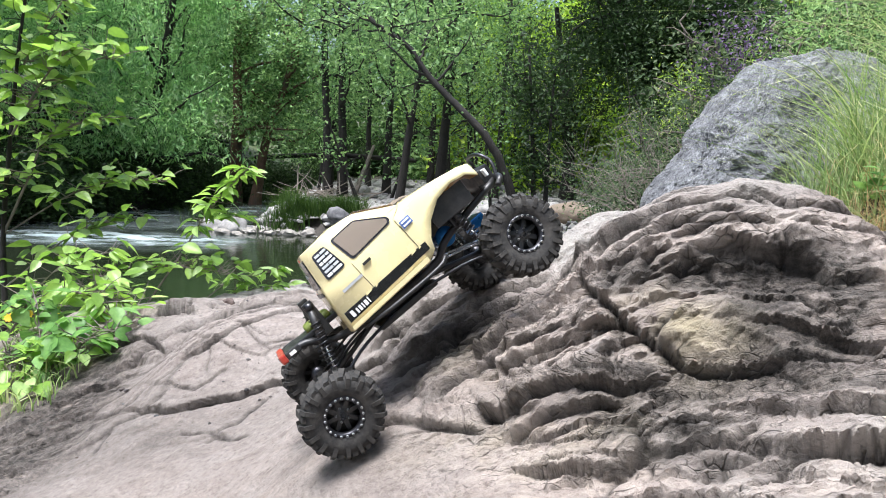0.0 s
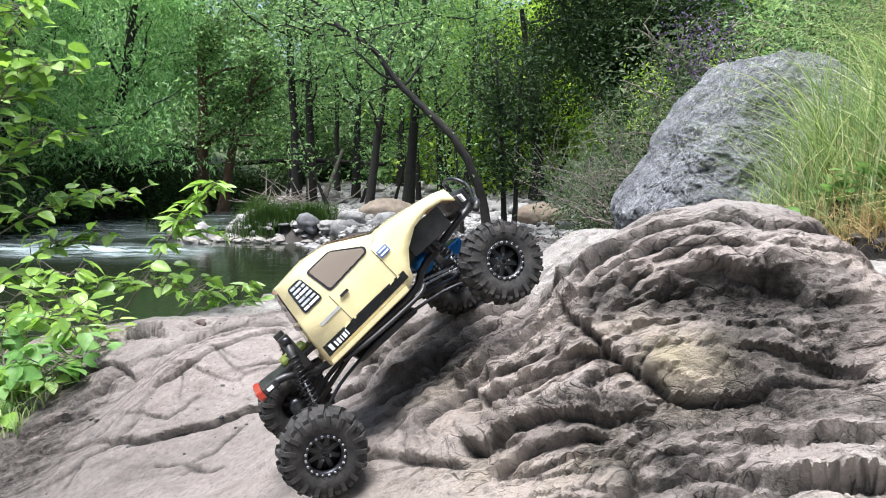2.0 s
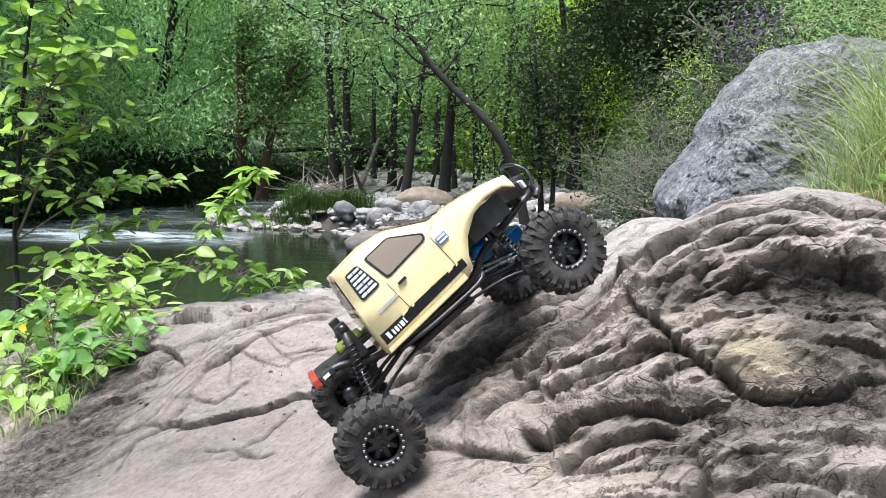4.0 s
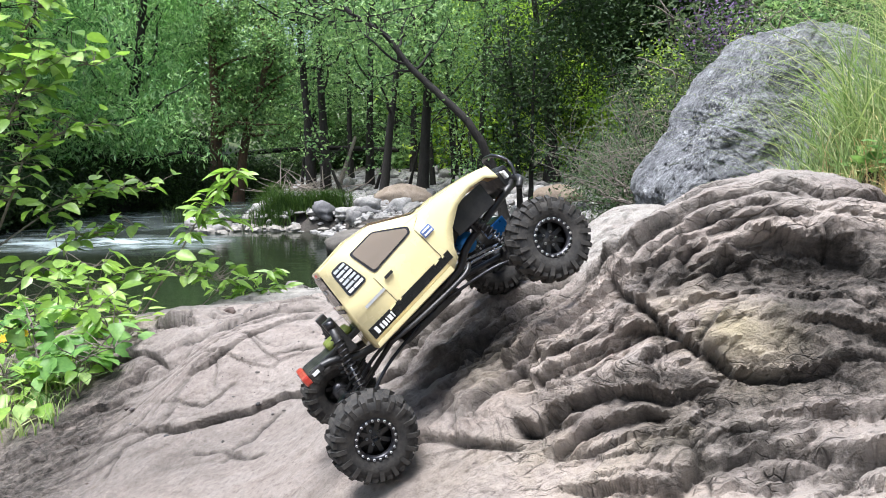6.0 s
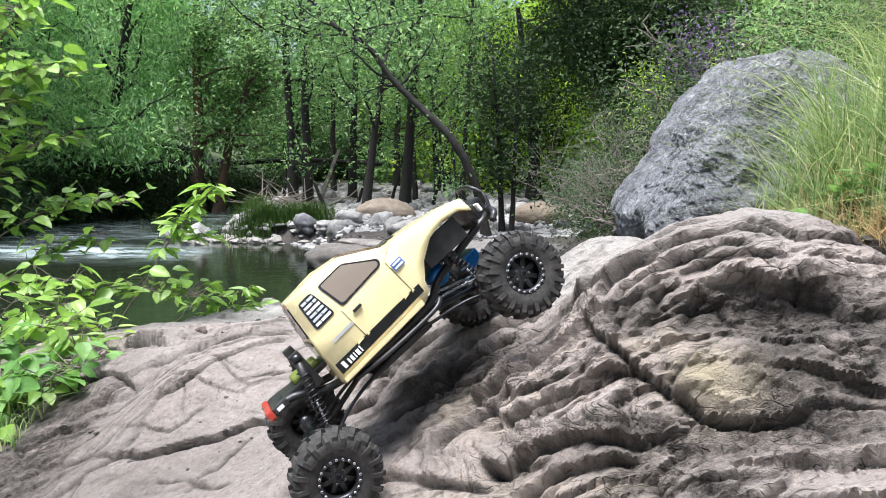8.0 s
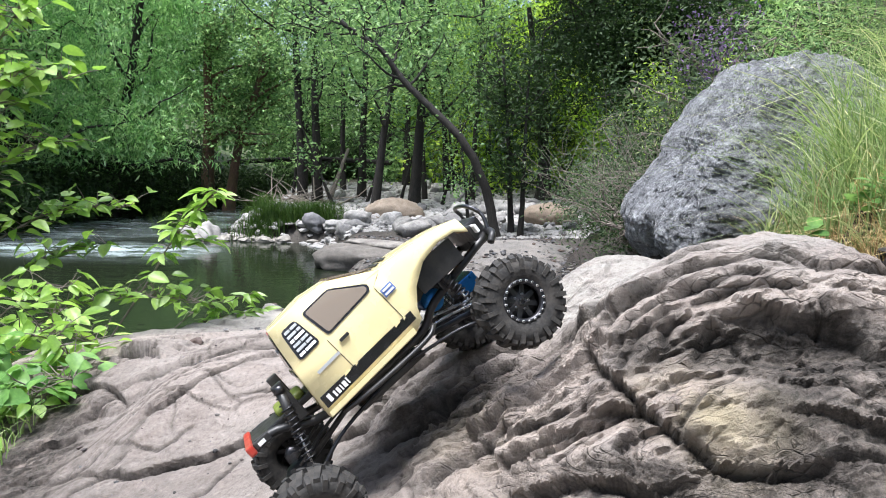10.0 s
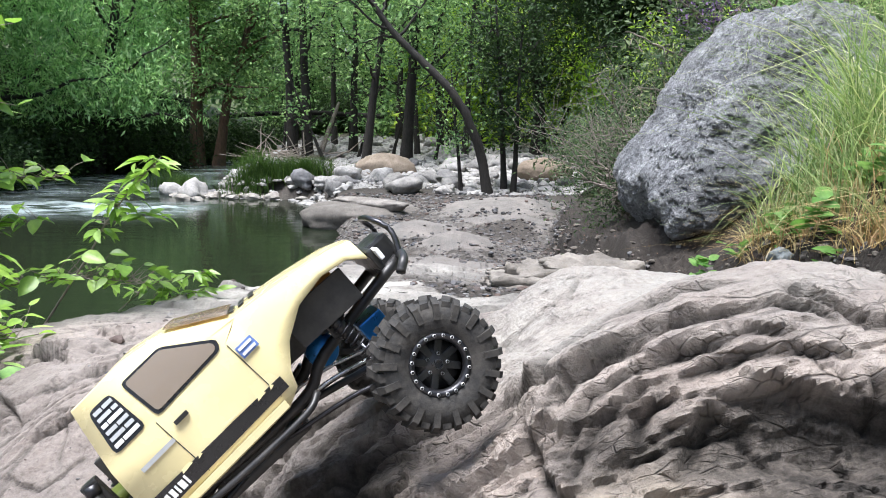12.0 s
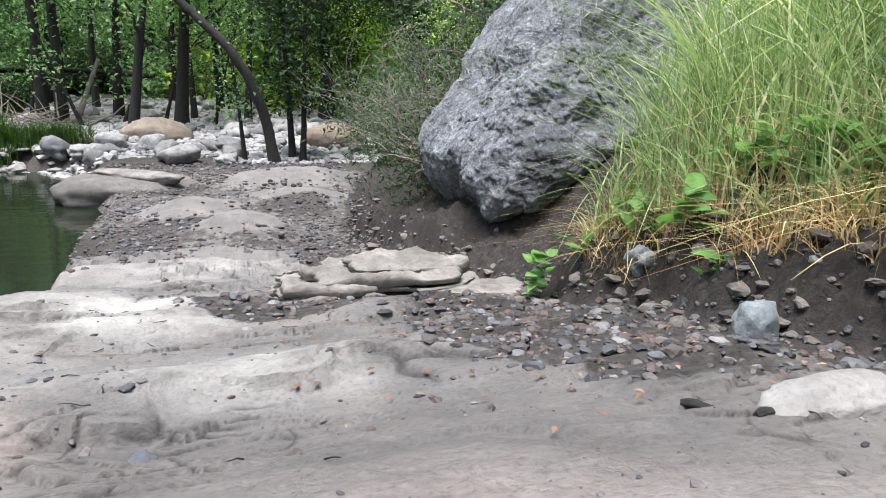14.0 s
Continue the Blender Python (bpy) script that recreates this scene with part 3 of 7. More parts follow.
def near_relief(x, y, z, cut, where):
    """Beds, ledges, cracks and roughness of the near rock."""
    face = sstep(-0.20, 0.02, x + 0.25 * (y - 1.0) + 0.05 * vnoise(x * 9, y * 9, 0, 21)) * (1 - sstep(1.30, 1.6, y))
    face = np.maximum(face, 0.8 * sstep(-0.82, -0.98, x + 0.06 * vnoise(x * 9, y * 9, 0, 22)) * (1 - sstep(2.1, 2.5, y)))
    d, seam = np.zeros_like(x), np.zeros_like(x)
    w = 0.55 * y + 0.83 * z
    top = sstep(1.87, 1.95, w) * face * sstep(0.12, 0.2, x)
    block = np.clip(mound(x, w, 0.30, 1.745, 1.0, 0.06, 0.035), 0, 1)
    wu, ws = bed_lines(x, w)
    jag = np.zeros_like(x)
    # plates split along the beds, each proud at its lower edge, in patches
    for size, across, high, groove, calm, seed in ((0.150, 0.046, 0.013, 0.008, 0.05, 101), (0.064, 0.020, 0.0065, 0.0045, 0.03, 102), (0.028, 0.0095, 0.0030, 0.0018, 0.03, 103)):
        tag, du, ds, edge = plates(wu / size, ws / across, seed)
        much = sstep(-0.35, 0.15, vnoise(x * 5 + 2 * w, w * 9, 0, seed + 20)) * (calm + (1 - calm) * face) * (1 - 0.72 * top) * (1 - 0.75 * block)
        d = d + much * high * (0.9 * tag - 0.7 * np.clip(ds, -0.6, 0.6)) * (0.25 + 0.75 * sstep(0.0, 0.06, edge))
        line = much * np.exp(-(edge / 0.075) ** 2) * sstep(-0.3, 0.2, vnoise(x * 13, w * 20, 0, seed + 30))
        d = d - groove * line
        if size > 0.05:
            seam = np.maximum(seam, 0.8 * line)
        if size > 0.05:
            jag = jag + tag * across * 0.07
    js = w + jag * (0.8 + 0.1 * face)

    def ledge(line, h, fade, wob, seed, groove=0.0, edge=0.0025):
        nonlocal d
        d = strata(d, x, js, line, 0.5 * h, fade, wob, seed, 0.75 * groove, edge, seam)

    # the smooth slab: its long broken ledge, the bent ridge above, small cracks
    ledge([(-0.95, 1.825), (-0.78, 1.842), (-0.65, 1.822), (-0.566, 1.847), (-0.486, 1.868), (-0.43, 1.885), (-0.361, 1.879), (-0.30, 1.868), (-0.255, 1.853), (-0.21, 1.832), (-0.165, 1.84), (-0.148, 1.85), (-0.117, 1.91), (-0.10, 1.98)], 0.032, 0.05, 0.014, 41, 0.014, 0.002)
    ledge([(-1.0, 1.98), (-0.89, 2.052), (-0.80, 2.10), (-0.697, 2.134), (-0.60, 2.15), (-0.551, 2.17), (-0.467, 2.172), (-0.38, 2.18)], 0.036, 0.05, 0.008, 42, 0.008, 0.006)
    ledge([(-0.72, 1.97), (-0.674, 1.994), (-0.608, 2.034), (-0.552, 2.088), (-0.47, 2.137), (-0.40, 2.17)], 0.018, 0.03, 0.008, 43, 0.014, 0.003)
    ledge([(-1.05, 2.12), (-0.92, 2.11), (-0.842, 2.07), (-0.80, 2.04)], 0.045, 0.06, 0.01, 44, 0.016)
    ledge([(-1.2, 2.27), (-1.0, 2.25), (-0.86, 2.22), (-0.78, 2.17)], 0.060, 0.08, 0.01, 45, 0.016)
    for k, line in enumerate(([(-0.83, 1.922), (-0.683, 1.895), (-0.631, 1.879), (-0.588, 1.924), (-0.56, 1.945)], [(-0.53, 1.72), (-0.512, 1.74), (-0.482, 1.776), (-0.458, 1.822), (-0.44, 1.86)], [(-0.40, 2.08), (-0.327, 2.145), (-0.25, 2.137)], [(-0.215, 2.0), (-0.20, 2.10), (-0.205, 2.18)], [(-0.52, 2.00), (-0.42, 2.02), (-0.34, 2.01)], [(-0.62, 1.76), (-0.5, 1.74), (-0.42, 1.75)])):
        ledge(line, 0.006, 0.03, 0.008, 60 + k, 0.007, 0.002)
    # beds between slab and dome
    for k, (line, h) in enumerate((([(-0.20, 1.855), (-0.14, 1.893), (-0.061, 1.946), (0.036, 1.973), (0.12, 1.985)], 0.040), ([(-0.05, 1.80), (-0.042, 1.822), (-0.023, 1.879), (0.025, 1.925), (0.09, 1.945), (0.14, 1.96)], 0.034),
                                   ([(-0.10, 1.80), (-0.039, 1.843), (-0.009, 1.868), (0.03, 1.891), (0.09, 1.91)], 0.030), ([(-0.14, 1.78), (-0.075, 1.811), (-0.02, 1.833), (0.05, 1.84)], 0.022), ([(-0.06, 1.705), (-0.034, 1.728), (0.004, 1.755), (0.041, 1.770), (0.075, 1.770)], 0.030),
                                   ([(-0.25, 1.68), (-0.15, 1.69), (-0.05, 1.66), (0.03, 1.64)], 0.018))):
        ledge(line, h, 0.04, 0.006, 46 + 100 * k, 0.012)
    # the dome: hollow under its brow, the block below, the deep joint
    d = d + mound(x, w, 0.36, 1.838, -0.030, 0.075, 0.020) + mound(x, w, 0.31, 1.745, 0.026, 0.055, 0.030) + mound(x, w, 0.43, 1.735, -0.018, 0.035, 0.03) + mound(x, w, 0.46, 1.845, -0.010, 0.05, 0.02)
    ledge([(0.235, 1.79), (0.247, 1.819), (0.261, 1.844), (0.271, 1.863), (0.296, 1.876), (0.324, 1.882), (0.348, 1.877), (0.374, 1.867), (0.401, 1.861), (0.429, 1.847), (0.44, 1.826), (0.48, 1.832), (0.60, 1.82)], 0.060, 0.055, 0.004, 51, 0.008, 0.005)
    ledge([(0.215, 1.71), (0.227, 1.739), (0.255, 1.773), (0.272, 1.786), (0.306, 1.797), (0.336, 1.796), (0.387, 1.789), (0.393, 1.77), (0.408, 1.749), (0.44, 1.73)][::-1], 0.040, 0.03, 0.004, 54, 0.008, 0.004)
    ledge([(0.156, 1.90), (0.150, 1.86), (0.153, 1.828), (0.176, 1.797), (0.194, 1.764), (0.226, 1.733), (0.252, 1.699), (0.283, 1.692), (0.336, 1.690), (0.362, 1.704), (0.43, 1.710), (0.55, 1.69)], 0.028, 0.04, 0.004, 52, 0.014, 0.0025)
    ledge([(0.338, 1.812), (0.352, 1.822), (0.359, 1.828), (0.368, 1.814), (0.39, 1.808)], -0.024, 0.014, 0.003, 53, 0.004)
    # slabs at its foot
    ledge([(0.045, 1.712), (0.064, 1.724), (0.084, 1.735), (0.136, 1.751), (0.170, 1.768), (0.195, 1.766)], 0.044, 0.03, 0.005, 55, 0.012)
    ledge([(0.06, 1.745), (0.10, 1.762), (0.14, 1.782), (0.168, 1.80)], 0.018, 0.015, 0.004, 155, 0.009)
    ledge([(0.07, 1.775), (0.11, 1.795), (0.145, 1.82)], 0.018, 0.015, 0.004, 255, 0.009)
    ledge([(0.0, 1.69), (0.02, 1.666), (0.039, 1.653), (0.078, 1.679), (0.129, 1.693), (0.173, 1.675), (0.217, 1.685), (0.245, 1.694)], 0.046, 0.035, 0.005, 56, 0.014)
    ledge([(0.04, 1.62), (0.068, 1.637), (0.100, 1.659), (0.153, 1.660), (0.18, 1.655)], 0.034, 0.04, 0.006, 57, 0.010)
    ledge([(0.18, 1.62), (0.25, 1.63), (0.33, 1.645), (0.42, 1.63), (0.5, 1.64)], 0.024, 0.03, 0.012, 58, 0.010)
    ledge([(0.22, 1.585), (0.30, 1.59), (0.36, 1.60), (0.46, 1.59)], 0.024, 0.03, 0.012, 59, 0.010)
    # bent beds over the brow
    for k, line in enumerate(([(0.15, 1.90), (0.19, 1.94), (0.235, 1.962), (0.28, 1.972), (0.34, 1.980)], [(0.160, 1.86), (0.169, 1.882), (0.219, 1.912), (0.271, 1.939), (0.334, 1.947), (0.374, 1.945), (0.397, 1.925)],
                              [(0.172, 1.80), (0.177, 1.821), (0.195, 1.855), (0.232, 1.882), (0.295, 1.903), (0.349, 1.909), (0.41, 1.903)], [(0.35, 1.96), (0.373, 1.953), (0.403, 1.932), (0.463, 1.931), (0.52, 1.933)],
                              [(0.166, 1.82), (0.173, 1.839), (0.193, 1.879), (0.258, 1.910), (0.32, 1.922), (0.37, 1.92)], [(0.16, 1.87), (0.20, 1.905), (0.25, 1.935), (0.31, 1.952)], [(0.40, 1.91), (0.46, 1.895), (0.52, 1.90), (0.60, 1.905)], [(0.395, 1.89), (0.40, 1.87), (0.395, 1.85)], [(0.22, 1.83), (0.225, 1.86), (0.25, 1.885)])):
        ledge(line, 0.020, 0.020, 0.004, 70 + k, 0.009, 0.0025)
    # roughness
    d = d + 0.005 * fbm(x * 5, y * 5, z * 5, 81, 4) + 0.0022 * fbm(x * 32, y * 32, z * 32, 82, 3) + face * (1 - 0.6 * top) * 0.0030 * (1 - 2 * np.abs(fbm(x * 30, w * 60 - x * 20, 0, 83, 4, 0.6)))
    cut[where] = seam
    return d - 0.004


def far_relief(x, y, low):
    z = 0.022 * fbm(x * 1.8, y * 2.6, 0, 84, 4) + 0.006 * fbm(x * 14, y * 20, 0, 85, 3)
    # crumbling soil of the cut bank
    d = x - bank_x(y)
    return z + sstep(-0.12, 0, d) * (1 - sstep(0.5, 1.2, d)) * (0.05 * fbm(x * 7, y * 7, 0, 88, 4) + 0.03 * np.abs(fbm(x * 18, y * 18, 0, 89, 3)))


def at(x, y):
    """The ground's height at one place."""
    return float(fine_z(np.array([float(x)]), np.array([float(y)]))[0])


def spread(*runs):
    """Grid lines: runs of (from, to, step)."""
    vals = []
    for a, b, s in runs:
        vals += list(np.arange(a, b - 1e-9, s))
    vals.append(runs[-1][1])
    return np.array(vals)


def stretch_out(a, step, to, grow=1.12):
    vals, v = [], a
    while abs(v - a) < abs(to - a):
        v += step if to > a else -step
        step *= grow
        vals.append(v)
    return np.array(vals)


def soil_mask(x, y):
    """1 on rock, 0 on soil and gravel."""
    w = 0.25 * fbm(x * 2, y * 2, 0, 91, 3)
    soil = sstep(0.6, 1.1, 1.7 - np.hypot((x - 0.85) / 0.42, (y - 3.1) / 0.8) + w)
    for cx, cy, rx, ry in ((0.25, 4.0, 0.35, 0.35), (-1.15, 8.4, 0.8, 1.3), (0.2, 7.6, 1.0, 0.35), (0.9, 6.3, 0.5, 1.5), (0.2, 9.3, 0.9, 0.4), (0.9, 11.0, 0.6, 1.2), (-0.9, 12.6, 0.6, 0.6)):
        soil = np.maximum(soil, sstep(0.6, 1.1, 1.7 - np.hypot((x - cx) / rx, (y - cy) / ry) + w))
    soil = np.maximum(soil, sstep(-0.22, -0.08, x - bank_x(y) + 0.2 * w))
    soil = np.maximum(soil, sstep(13, 14.5, y + w))
    soil = np.maximum(soil, sstep(0.3, 0.9, -2.2 - x))
    soil = np.maximum(soil, 0.52 * sstep(5.5, 7.5, y + w))
    for cx, cy, rx, ry in HUMPS:
        soil = soil * (1 - sstep(0.55, 0.95, 1.6 - np.hypot((x - cx) / rx, (y - cy) / ry) + 0.8 * w))
    return 1 - soil


def build_ground():
    xs = np.concatenate([stretch_out(-1.35, 0.0075, -400, 1.10)[::-1], spread((-1.35, -1.0, 0.0046), (-1.0, -0.2, 0.0044), (-0.2, 0.56, 0.0027), (0.56, 0.95, 0.0046), (0.95, 1.9, 0.011)), stretch_out(1.9, 0.015, 400, 1.12)])
    ys = np.concatenate([stretch_out(0.5, 0.012, -60, 1.25)[::-1], spread((0.5, 0.8, 0.004), (0.8, 1.08, 0.0025), (1.08, 1.40, 0.0040), (1.40, 1.75, 0.0045), (1.75, 2.1, 0.0055), (2.1, 2.8, 0.0085), (2.8, 4.5, 0.014)), stretch_out(4.5, 0.02, 400, 1.04)])
    X, Y = np.meshgrid(xs, ys)
    Z = coarse_z(X, Y)
    gx, gy = np.gradient(Z, xs, axis=1), np.gradient(Z, ys, axis=0)
    w = near_weight(X, Y)
    nrm = np.stack([-gx * w, -gy * w, np.ones_like(Z)], -1)
    nrm /= np.linalg.norm(nrm, axis=-1)[..., None]
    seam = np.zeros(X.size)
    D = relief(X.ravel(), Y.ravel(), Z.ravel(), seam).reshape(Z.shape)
    n, m = len(xs), len(ys)
    idx = np.arange(n * m).reshape(m, n)
    faces = np.stack([idx[:-1, :-1], idx[:-1, 1:], idx[1:, 1:], idx[1:, :-1]], -1).reshape(-1, 4)
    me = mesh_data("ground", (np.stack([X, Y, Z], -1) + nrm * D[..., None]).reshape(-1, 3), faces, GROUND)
    rock = soil_mask(X, Y)
    set_attr(me, "rock", rock)
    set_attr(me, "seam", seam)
    bu, bs = bed_lines(X, 0.55 * Y + 0.83 * Z)
    set_attr(me, "bed_u", bu)
    set_attr(me, "bed_s", bs)
    me.set_sharp_from_angle(angle=radians(32))
    bank = X - bank_x(Y)
    green = np.maximum(sstep(0.15, 0.5, bank - 1.3 * sstep(3.3, 4.2, Y) * (1 - sstep(9.5, 12, Y))), sstep(1.0, 3.0, far_bank_x(Y) - X))
    set_attr(me, "green", np.maximum(green, sstep(30, 40, Y)))
    # crust patches; the stepped dome term paints its lit top pale
    pale = 1.1 * mound(X, Y, -0.34, 3.85, 1.0, 0.40, 0.30, 0.4) + 1.0 * mound(X, Y, 0.12, 2.76, 1.0, 0.40, 0.15) + mound(X, Y, -0.9, 3.3, 0.8, 0.35, 0.3) + mound(X, Y, 0.25, 1.4, 0.9, 0.14) + 1.0 * sstep(1.87, 1.95, 0.55 * Y + 0.83 * Z) * sstep(0.1, 0.2, X) * sstep(1.7, 1.3, Y) + mound(X, Y, -0.2, 5.5, 0.8, 0.5, 0.35) + sum(mound(X, Y, cx, cy, 0.06, rx, ry) for cx, cy, rx, ry in HUMPS)
    # rock at the foot of the face made paler
    pale = pale + 0.45 * sstep(0.12, 0.22, X) * sstep(1.665, 1.62, 0.55 * Y + 0.83 * Z) * sstep(1.5, 1.3, Y)
    set_attr(me, "pale", np.clip(pale, 0, 1))
    W = 0.55 * Y + 0.83 * Z
    # first term: hollow under the brow, stain and painted shade together
    lichen_shade = mound(X, W, 0.355, 1.838, 1.8, 0.065, 0.019) + mound(X, W, 0.37, 1.742, 1.5, 0.045, 0.030) + mound(X, Y, -1.05, 1.75, 0.7, 0.14, 0.35) + mound(X, W, 0.43, 1.80, 0.7, 0.06, 0.03) + mound(X, W, 0.17, 1.70, 0.5, 0.06, 0.012) + mound(X, W, 0.32, 1.668, 0.8, 0.14, 0.014) + mound(X, W, 0.2, 1.62, 0.8, 0.05, 0.02) + mound(X, W, -0.04, 1.83, 0.5, 0.06, 0.05) + mound(X, W, 0.20, 1.83, 0.45, 0.03, 0.03) + mound(X, Y, -0.62, 1.5, 0.3, 0.2, 0.12, -0.4) + 0.05
    set_attr(me, "lichen_shade", np.clip(1.6 * lichen_shade * (1 - sstep(2.0, 2.6, Y)), 0, 1))
    set_attr(me, "bank_dark", sstep(-0.15, 0.05, bank))
    set_attr(me, "mud", sstep(1.55, 2.1, Y - 0.9 * sstep(0.0, -0.4, X) + 0.15 * vnoise(X * 3, Y * 3, 0, 97)))
    set_attr(me, "ochre", np.clip(mound(X, W, 0.226, 1.770, 0.9, 0.028, 0.022) + mound(X, W, 0.275, 1.735, 0.7, 0.03, 0.03) + mound(X, W, 0.05, 1.62, 0.35, 0.1, 0.03) + mound(X, W, 0.0, 1.78, 0.3, 0.06, 0.04), 0, 1))
    set_attr(me, "cracked", np.clip((sstep(-0.1, 0.1, X) * (1 - sstep(1.2, 1.45, Y)) + 0.7 * sstep(-0.85, -1.0, X) * (1 - sstep(2.2, 2.6, Y))) * (1 - 0.7 * sstep(1.87, 1.94, W)) + 0.06, 0, 1))
    return tagged(obj("ground", me), "tan weathered sandstone outcrop running into gravel and soil", "ground", kind="structure")


build_ground()


def build_water():
    xs, ys = spread((-40, -14, 1.0), (-14, 3, 0.12)), spread((-10, 8, 0.5), (8, 40, 0.12), (40, 60, 1.0))
    X, Y = np.meshgrid(xs, ys)
    foam = np.exp(-(((Y - 15.6 + 0.12 * (X + 7)) / 1.1) ** 2)) * sstep(-4.6, -5.6, X) + 0.8 * sstep(17, 19, Y) * sstep(-6.0, -7.0, X) * (0.6 + 0.4 * vnoise(X * 0.5, Y * 0.5, 0, 3))
    foam = np.clip(foam, 0, 1)
    Z = WATER_Z + foam * 0.05 * fbm(X * 1.2, Y * 2.2, 0, 11, 3) + foam * 0.02
    n, m = len(xs), len(ys)
    idx = np.arange(n * m).reshape(m, n)
    faces = np.stack([idx[:-1, :-1], idx[:-1, 1:], idx[1:, 1:], idx[1:, :-1]], -1).reshape(-1, 4)
    me = mesh_data("water", np.stack([X, Y, Z], -1).reshape(-1, 3), faces, WATER)
    set_attr(me, "foam", foam)
    return tagged(obj("water", me), "dark green river pool with white riffles upstream", "water", kind="structure")


build_water()

# ---------------------------------------------------------------- stones


def stone_mesh(name, seed, sx, sy, sz, mat, base=ICO3, rough=0.18, flat=0.0, cut=0.5):
    v, f = base
    d = 1 + rough * fbm(v[:, 0] * 1.3 + seed, v[:, 1] * 1.3, v[:, 2] * 1.3, seed, 4) + 0.05 * fbm(v[:, 0] * 6, v[:, 1] * 6 + seed, v[:, 2] * 6, seed + 3, 3)
    p = v * d[:, None]
    # a few split faces
    r = np.random.RandomState(seed)
    for _ in range(5):
        nrm = r.normal(size=3)
        nrm /= np.linalg.norm(nrm)
        over = p @ nrm - r.uniform(0.72, 0.95)
        p = p - np.clip(over, 0, None)[:, None] * nrm * cut
    if flat:
        p[:, 2] = np.where(p[:, 2] > flat, flat + (p[:, 2] - flat) * 0.25, p[:, 2])
    return mesh_data(name, p * (sx, sy, sz), f, mat)


def boulder():
    """A leaning block bounded by worn faces, rough all over."""
    v, tris = ICO6
    faces = ((-0.82, -0.05, 0.57, 0.47), (-0.316, 0.0, 0.949, 0.70), (0.447, 0.0, 0.894, 0.80), (1.0, 0.0, 0.0, 1.0), (0.30, -0.62, -0.72, 0.66), (0.0, 0.0, -1.0, 0.82), (-0.85, 0.0, -0.53, 0.92), (-0.15, -0.93, 0.33, 0.62), (-0.60, -0.75, 0.25, 0.72), (0.0, 1.0, 0.0, 0.9), (0.3, -0.85, 0.2, 0.75))
    total = 0.0
    for nx, ny, nz, far in faces:
        total = total + np.clip((v[:, 0] * nx + v[:, 1] * ny + v[:, 2] * nz) / far, 0, None) ** 13
    p = v * (total ** (-1 / 13.0))[:, None]
    x, y, z = p.T
    # foliation dipping across the block, pits and broken scales
    s = (0.55 * x - 0.25 * y + 0.8 * z) * 15 + 1.4 * fbm(x * 3, y * 3, z * 3, 201, 4)
    f = s - np.floor(s)
    out = 0.075 * fbm(x * 2.2, y * 2.2, z * 2.2, 202, 5, 0.55) + 0.010 * (0.5 - f + sstep(0.8, 1.0, f)) * sstep(-0.5, 0.4, vnoise(x * 5, y * 5, z * 5, 203))
    out = out + 0.008 * (0.6 - np.abs(fbm(x * 6 + 4 * z, y * 6, z * 9 - 5 * x, 204, 5, 0.6))) + 0.007 * fbm(x * 40, y * 40, z * 40, 206, 3, 0.6)
    crack = fbm(x * 2.0 + 0.5 * z, y * 2.0, z * 2.0 - 0.6 * x, 207, 4)
    out = out - 0.030 * np.exp(-np.abs(crack) / 0.018)
    p = p + v * out[:, None]
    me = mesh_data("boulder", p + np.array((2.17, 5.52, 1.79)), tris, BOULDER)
    return tagged(obj("boulder", me), "large rough grey boulder leaning out of the grassy bank", "boulder")


boulder()


def lay_stone(name, x, y, size, mat, label, seed, turn=0.0, sink=0.25, flat=0.0, rough=0.18, z=None, base=ICO3, group="", tilt=0.0, category="stone"):
    me = stone_mesh(name, seed, *size, mat, base, rough, flat)
    zz = (max(at(x, y), WATER_Z - 0.05) if z is None else z) + size[2] * (1 - 2 * sink) * 0.9
    o = obj(name, me, None, pose(x, y, zz, tilt, 0, turn))
    return tagged(o, label, category, group)




def layered_slab(x, y, rx, ry, layers, label, seed, turn=0.0, tilt=0.0, mat=None):
    """Broken sandstone beds lying on one another: layers of (thickness, scale, shift)."""
    g = Geo()
    n = 90
    a = np.arange(n) * 2 * np.pi / n
    z = -0.05
    for k, (thick, scale, sx, sy) in enumerate(layers):
        q = seed + 10 * k
        ca, sa = np.cos(a), np.sin(a)
        r = scale / (np.abs(ca) ** 3.2 + np.abs(sa) ** 3.2) ** (1 / 3.2) * (1 + 0.12 * fbm(ca * 2.2, sa * 2.2, 0, q, 4, 0.4) + 0.03 * np.sign(vnoise(ca * 5, sa * 5, 0, q + 1)))
        rings = []
        for inset, h in ((0.04, 0.0), (0.0, 0.25), (0.012, 0.55), (-0.004, 0.85), (0.015, 1.0), (0.10, 1.04), (0.3, 1.05), (0.6, 1.06), (0.97, 1.06)):
            rr = r * (1 - inset) if inset > 0.05 else r - inset / rx * 0.8
            rr = rr * (1 + 0.02 * vnoise(ca * 9, sa * 9, h * 4, q + 2))
            px, py = rr * ca * rx + sx, rr * sa * ry + sy
            rings.append(np.stack([px, py, z + thick * h + (0.030 * fbm(px * 5, py * 8, 0, q + 3, 5, 0.6) if h > 0.9 else 0 * px)], -1))
        m = len(rings)
        i = np.arange(m * n).reshape(m, n)
        j = np.roll(i, -1, axis=1)
        g.add(np.concatenate(rings), np.stack([i[:-1], j[:-1], j[1:], i[1:]], -1).reshape(-1, 4))
        z += thick
    o = obj("rock_slab", g.mesh("rock_slab", mat or SLAB_STONE), None, pose(x, y, at(x, y), tilt, 0, turn))
    return tagged(o, label, "stone")


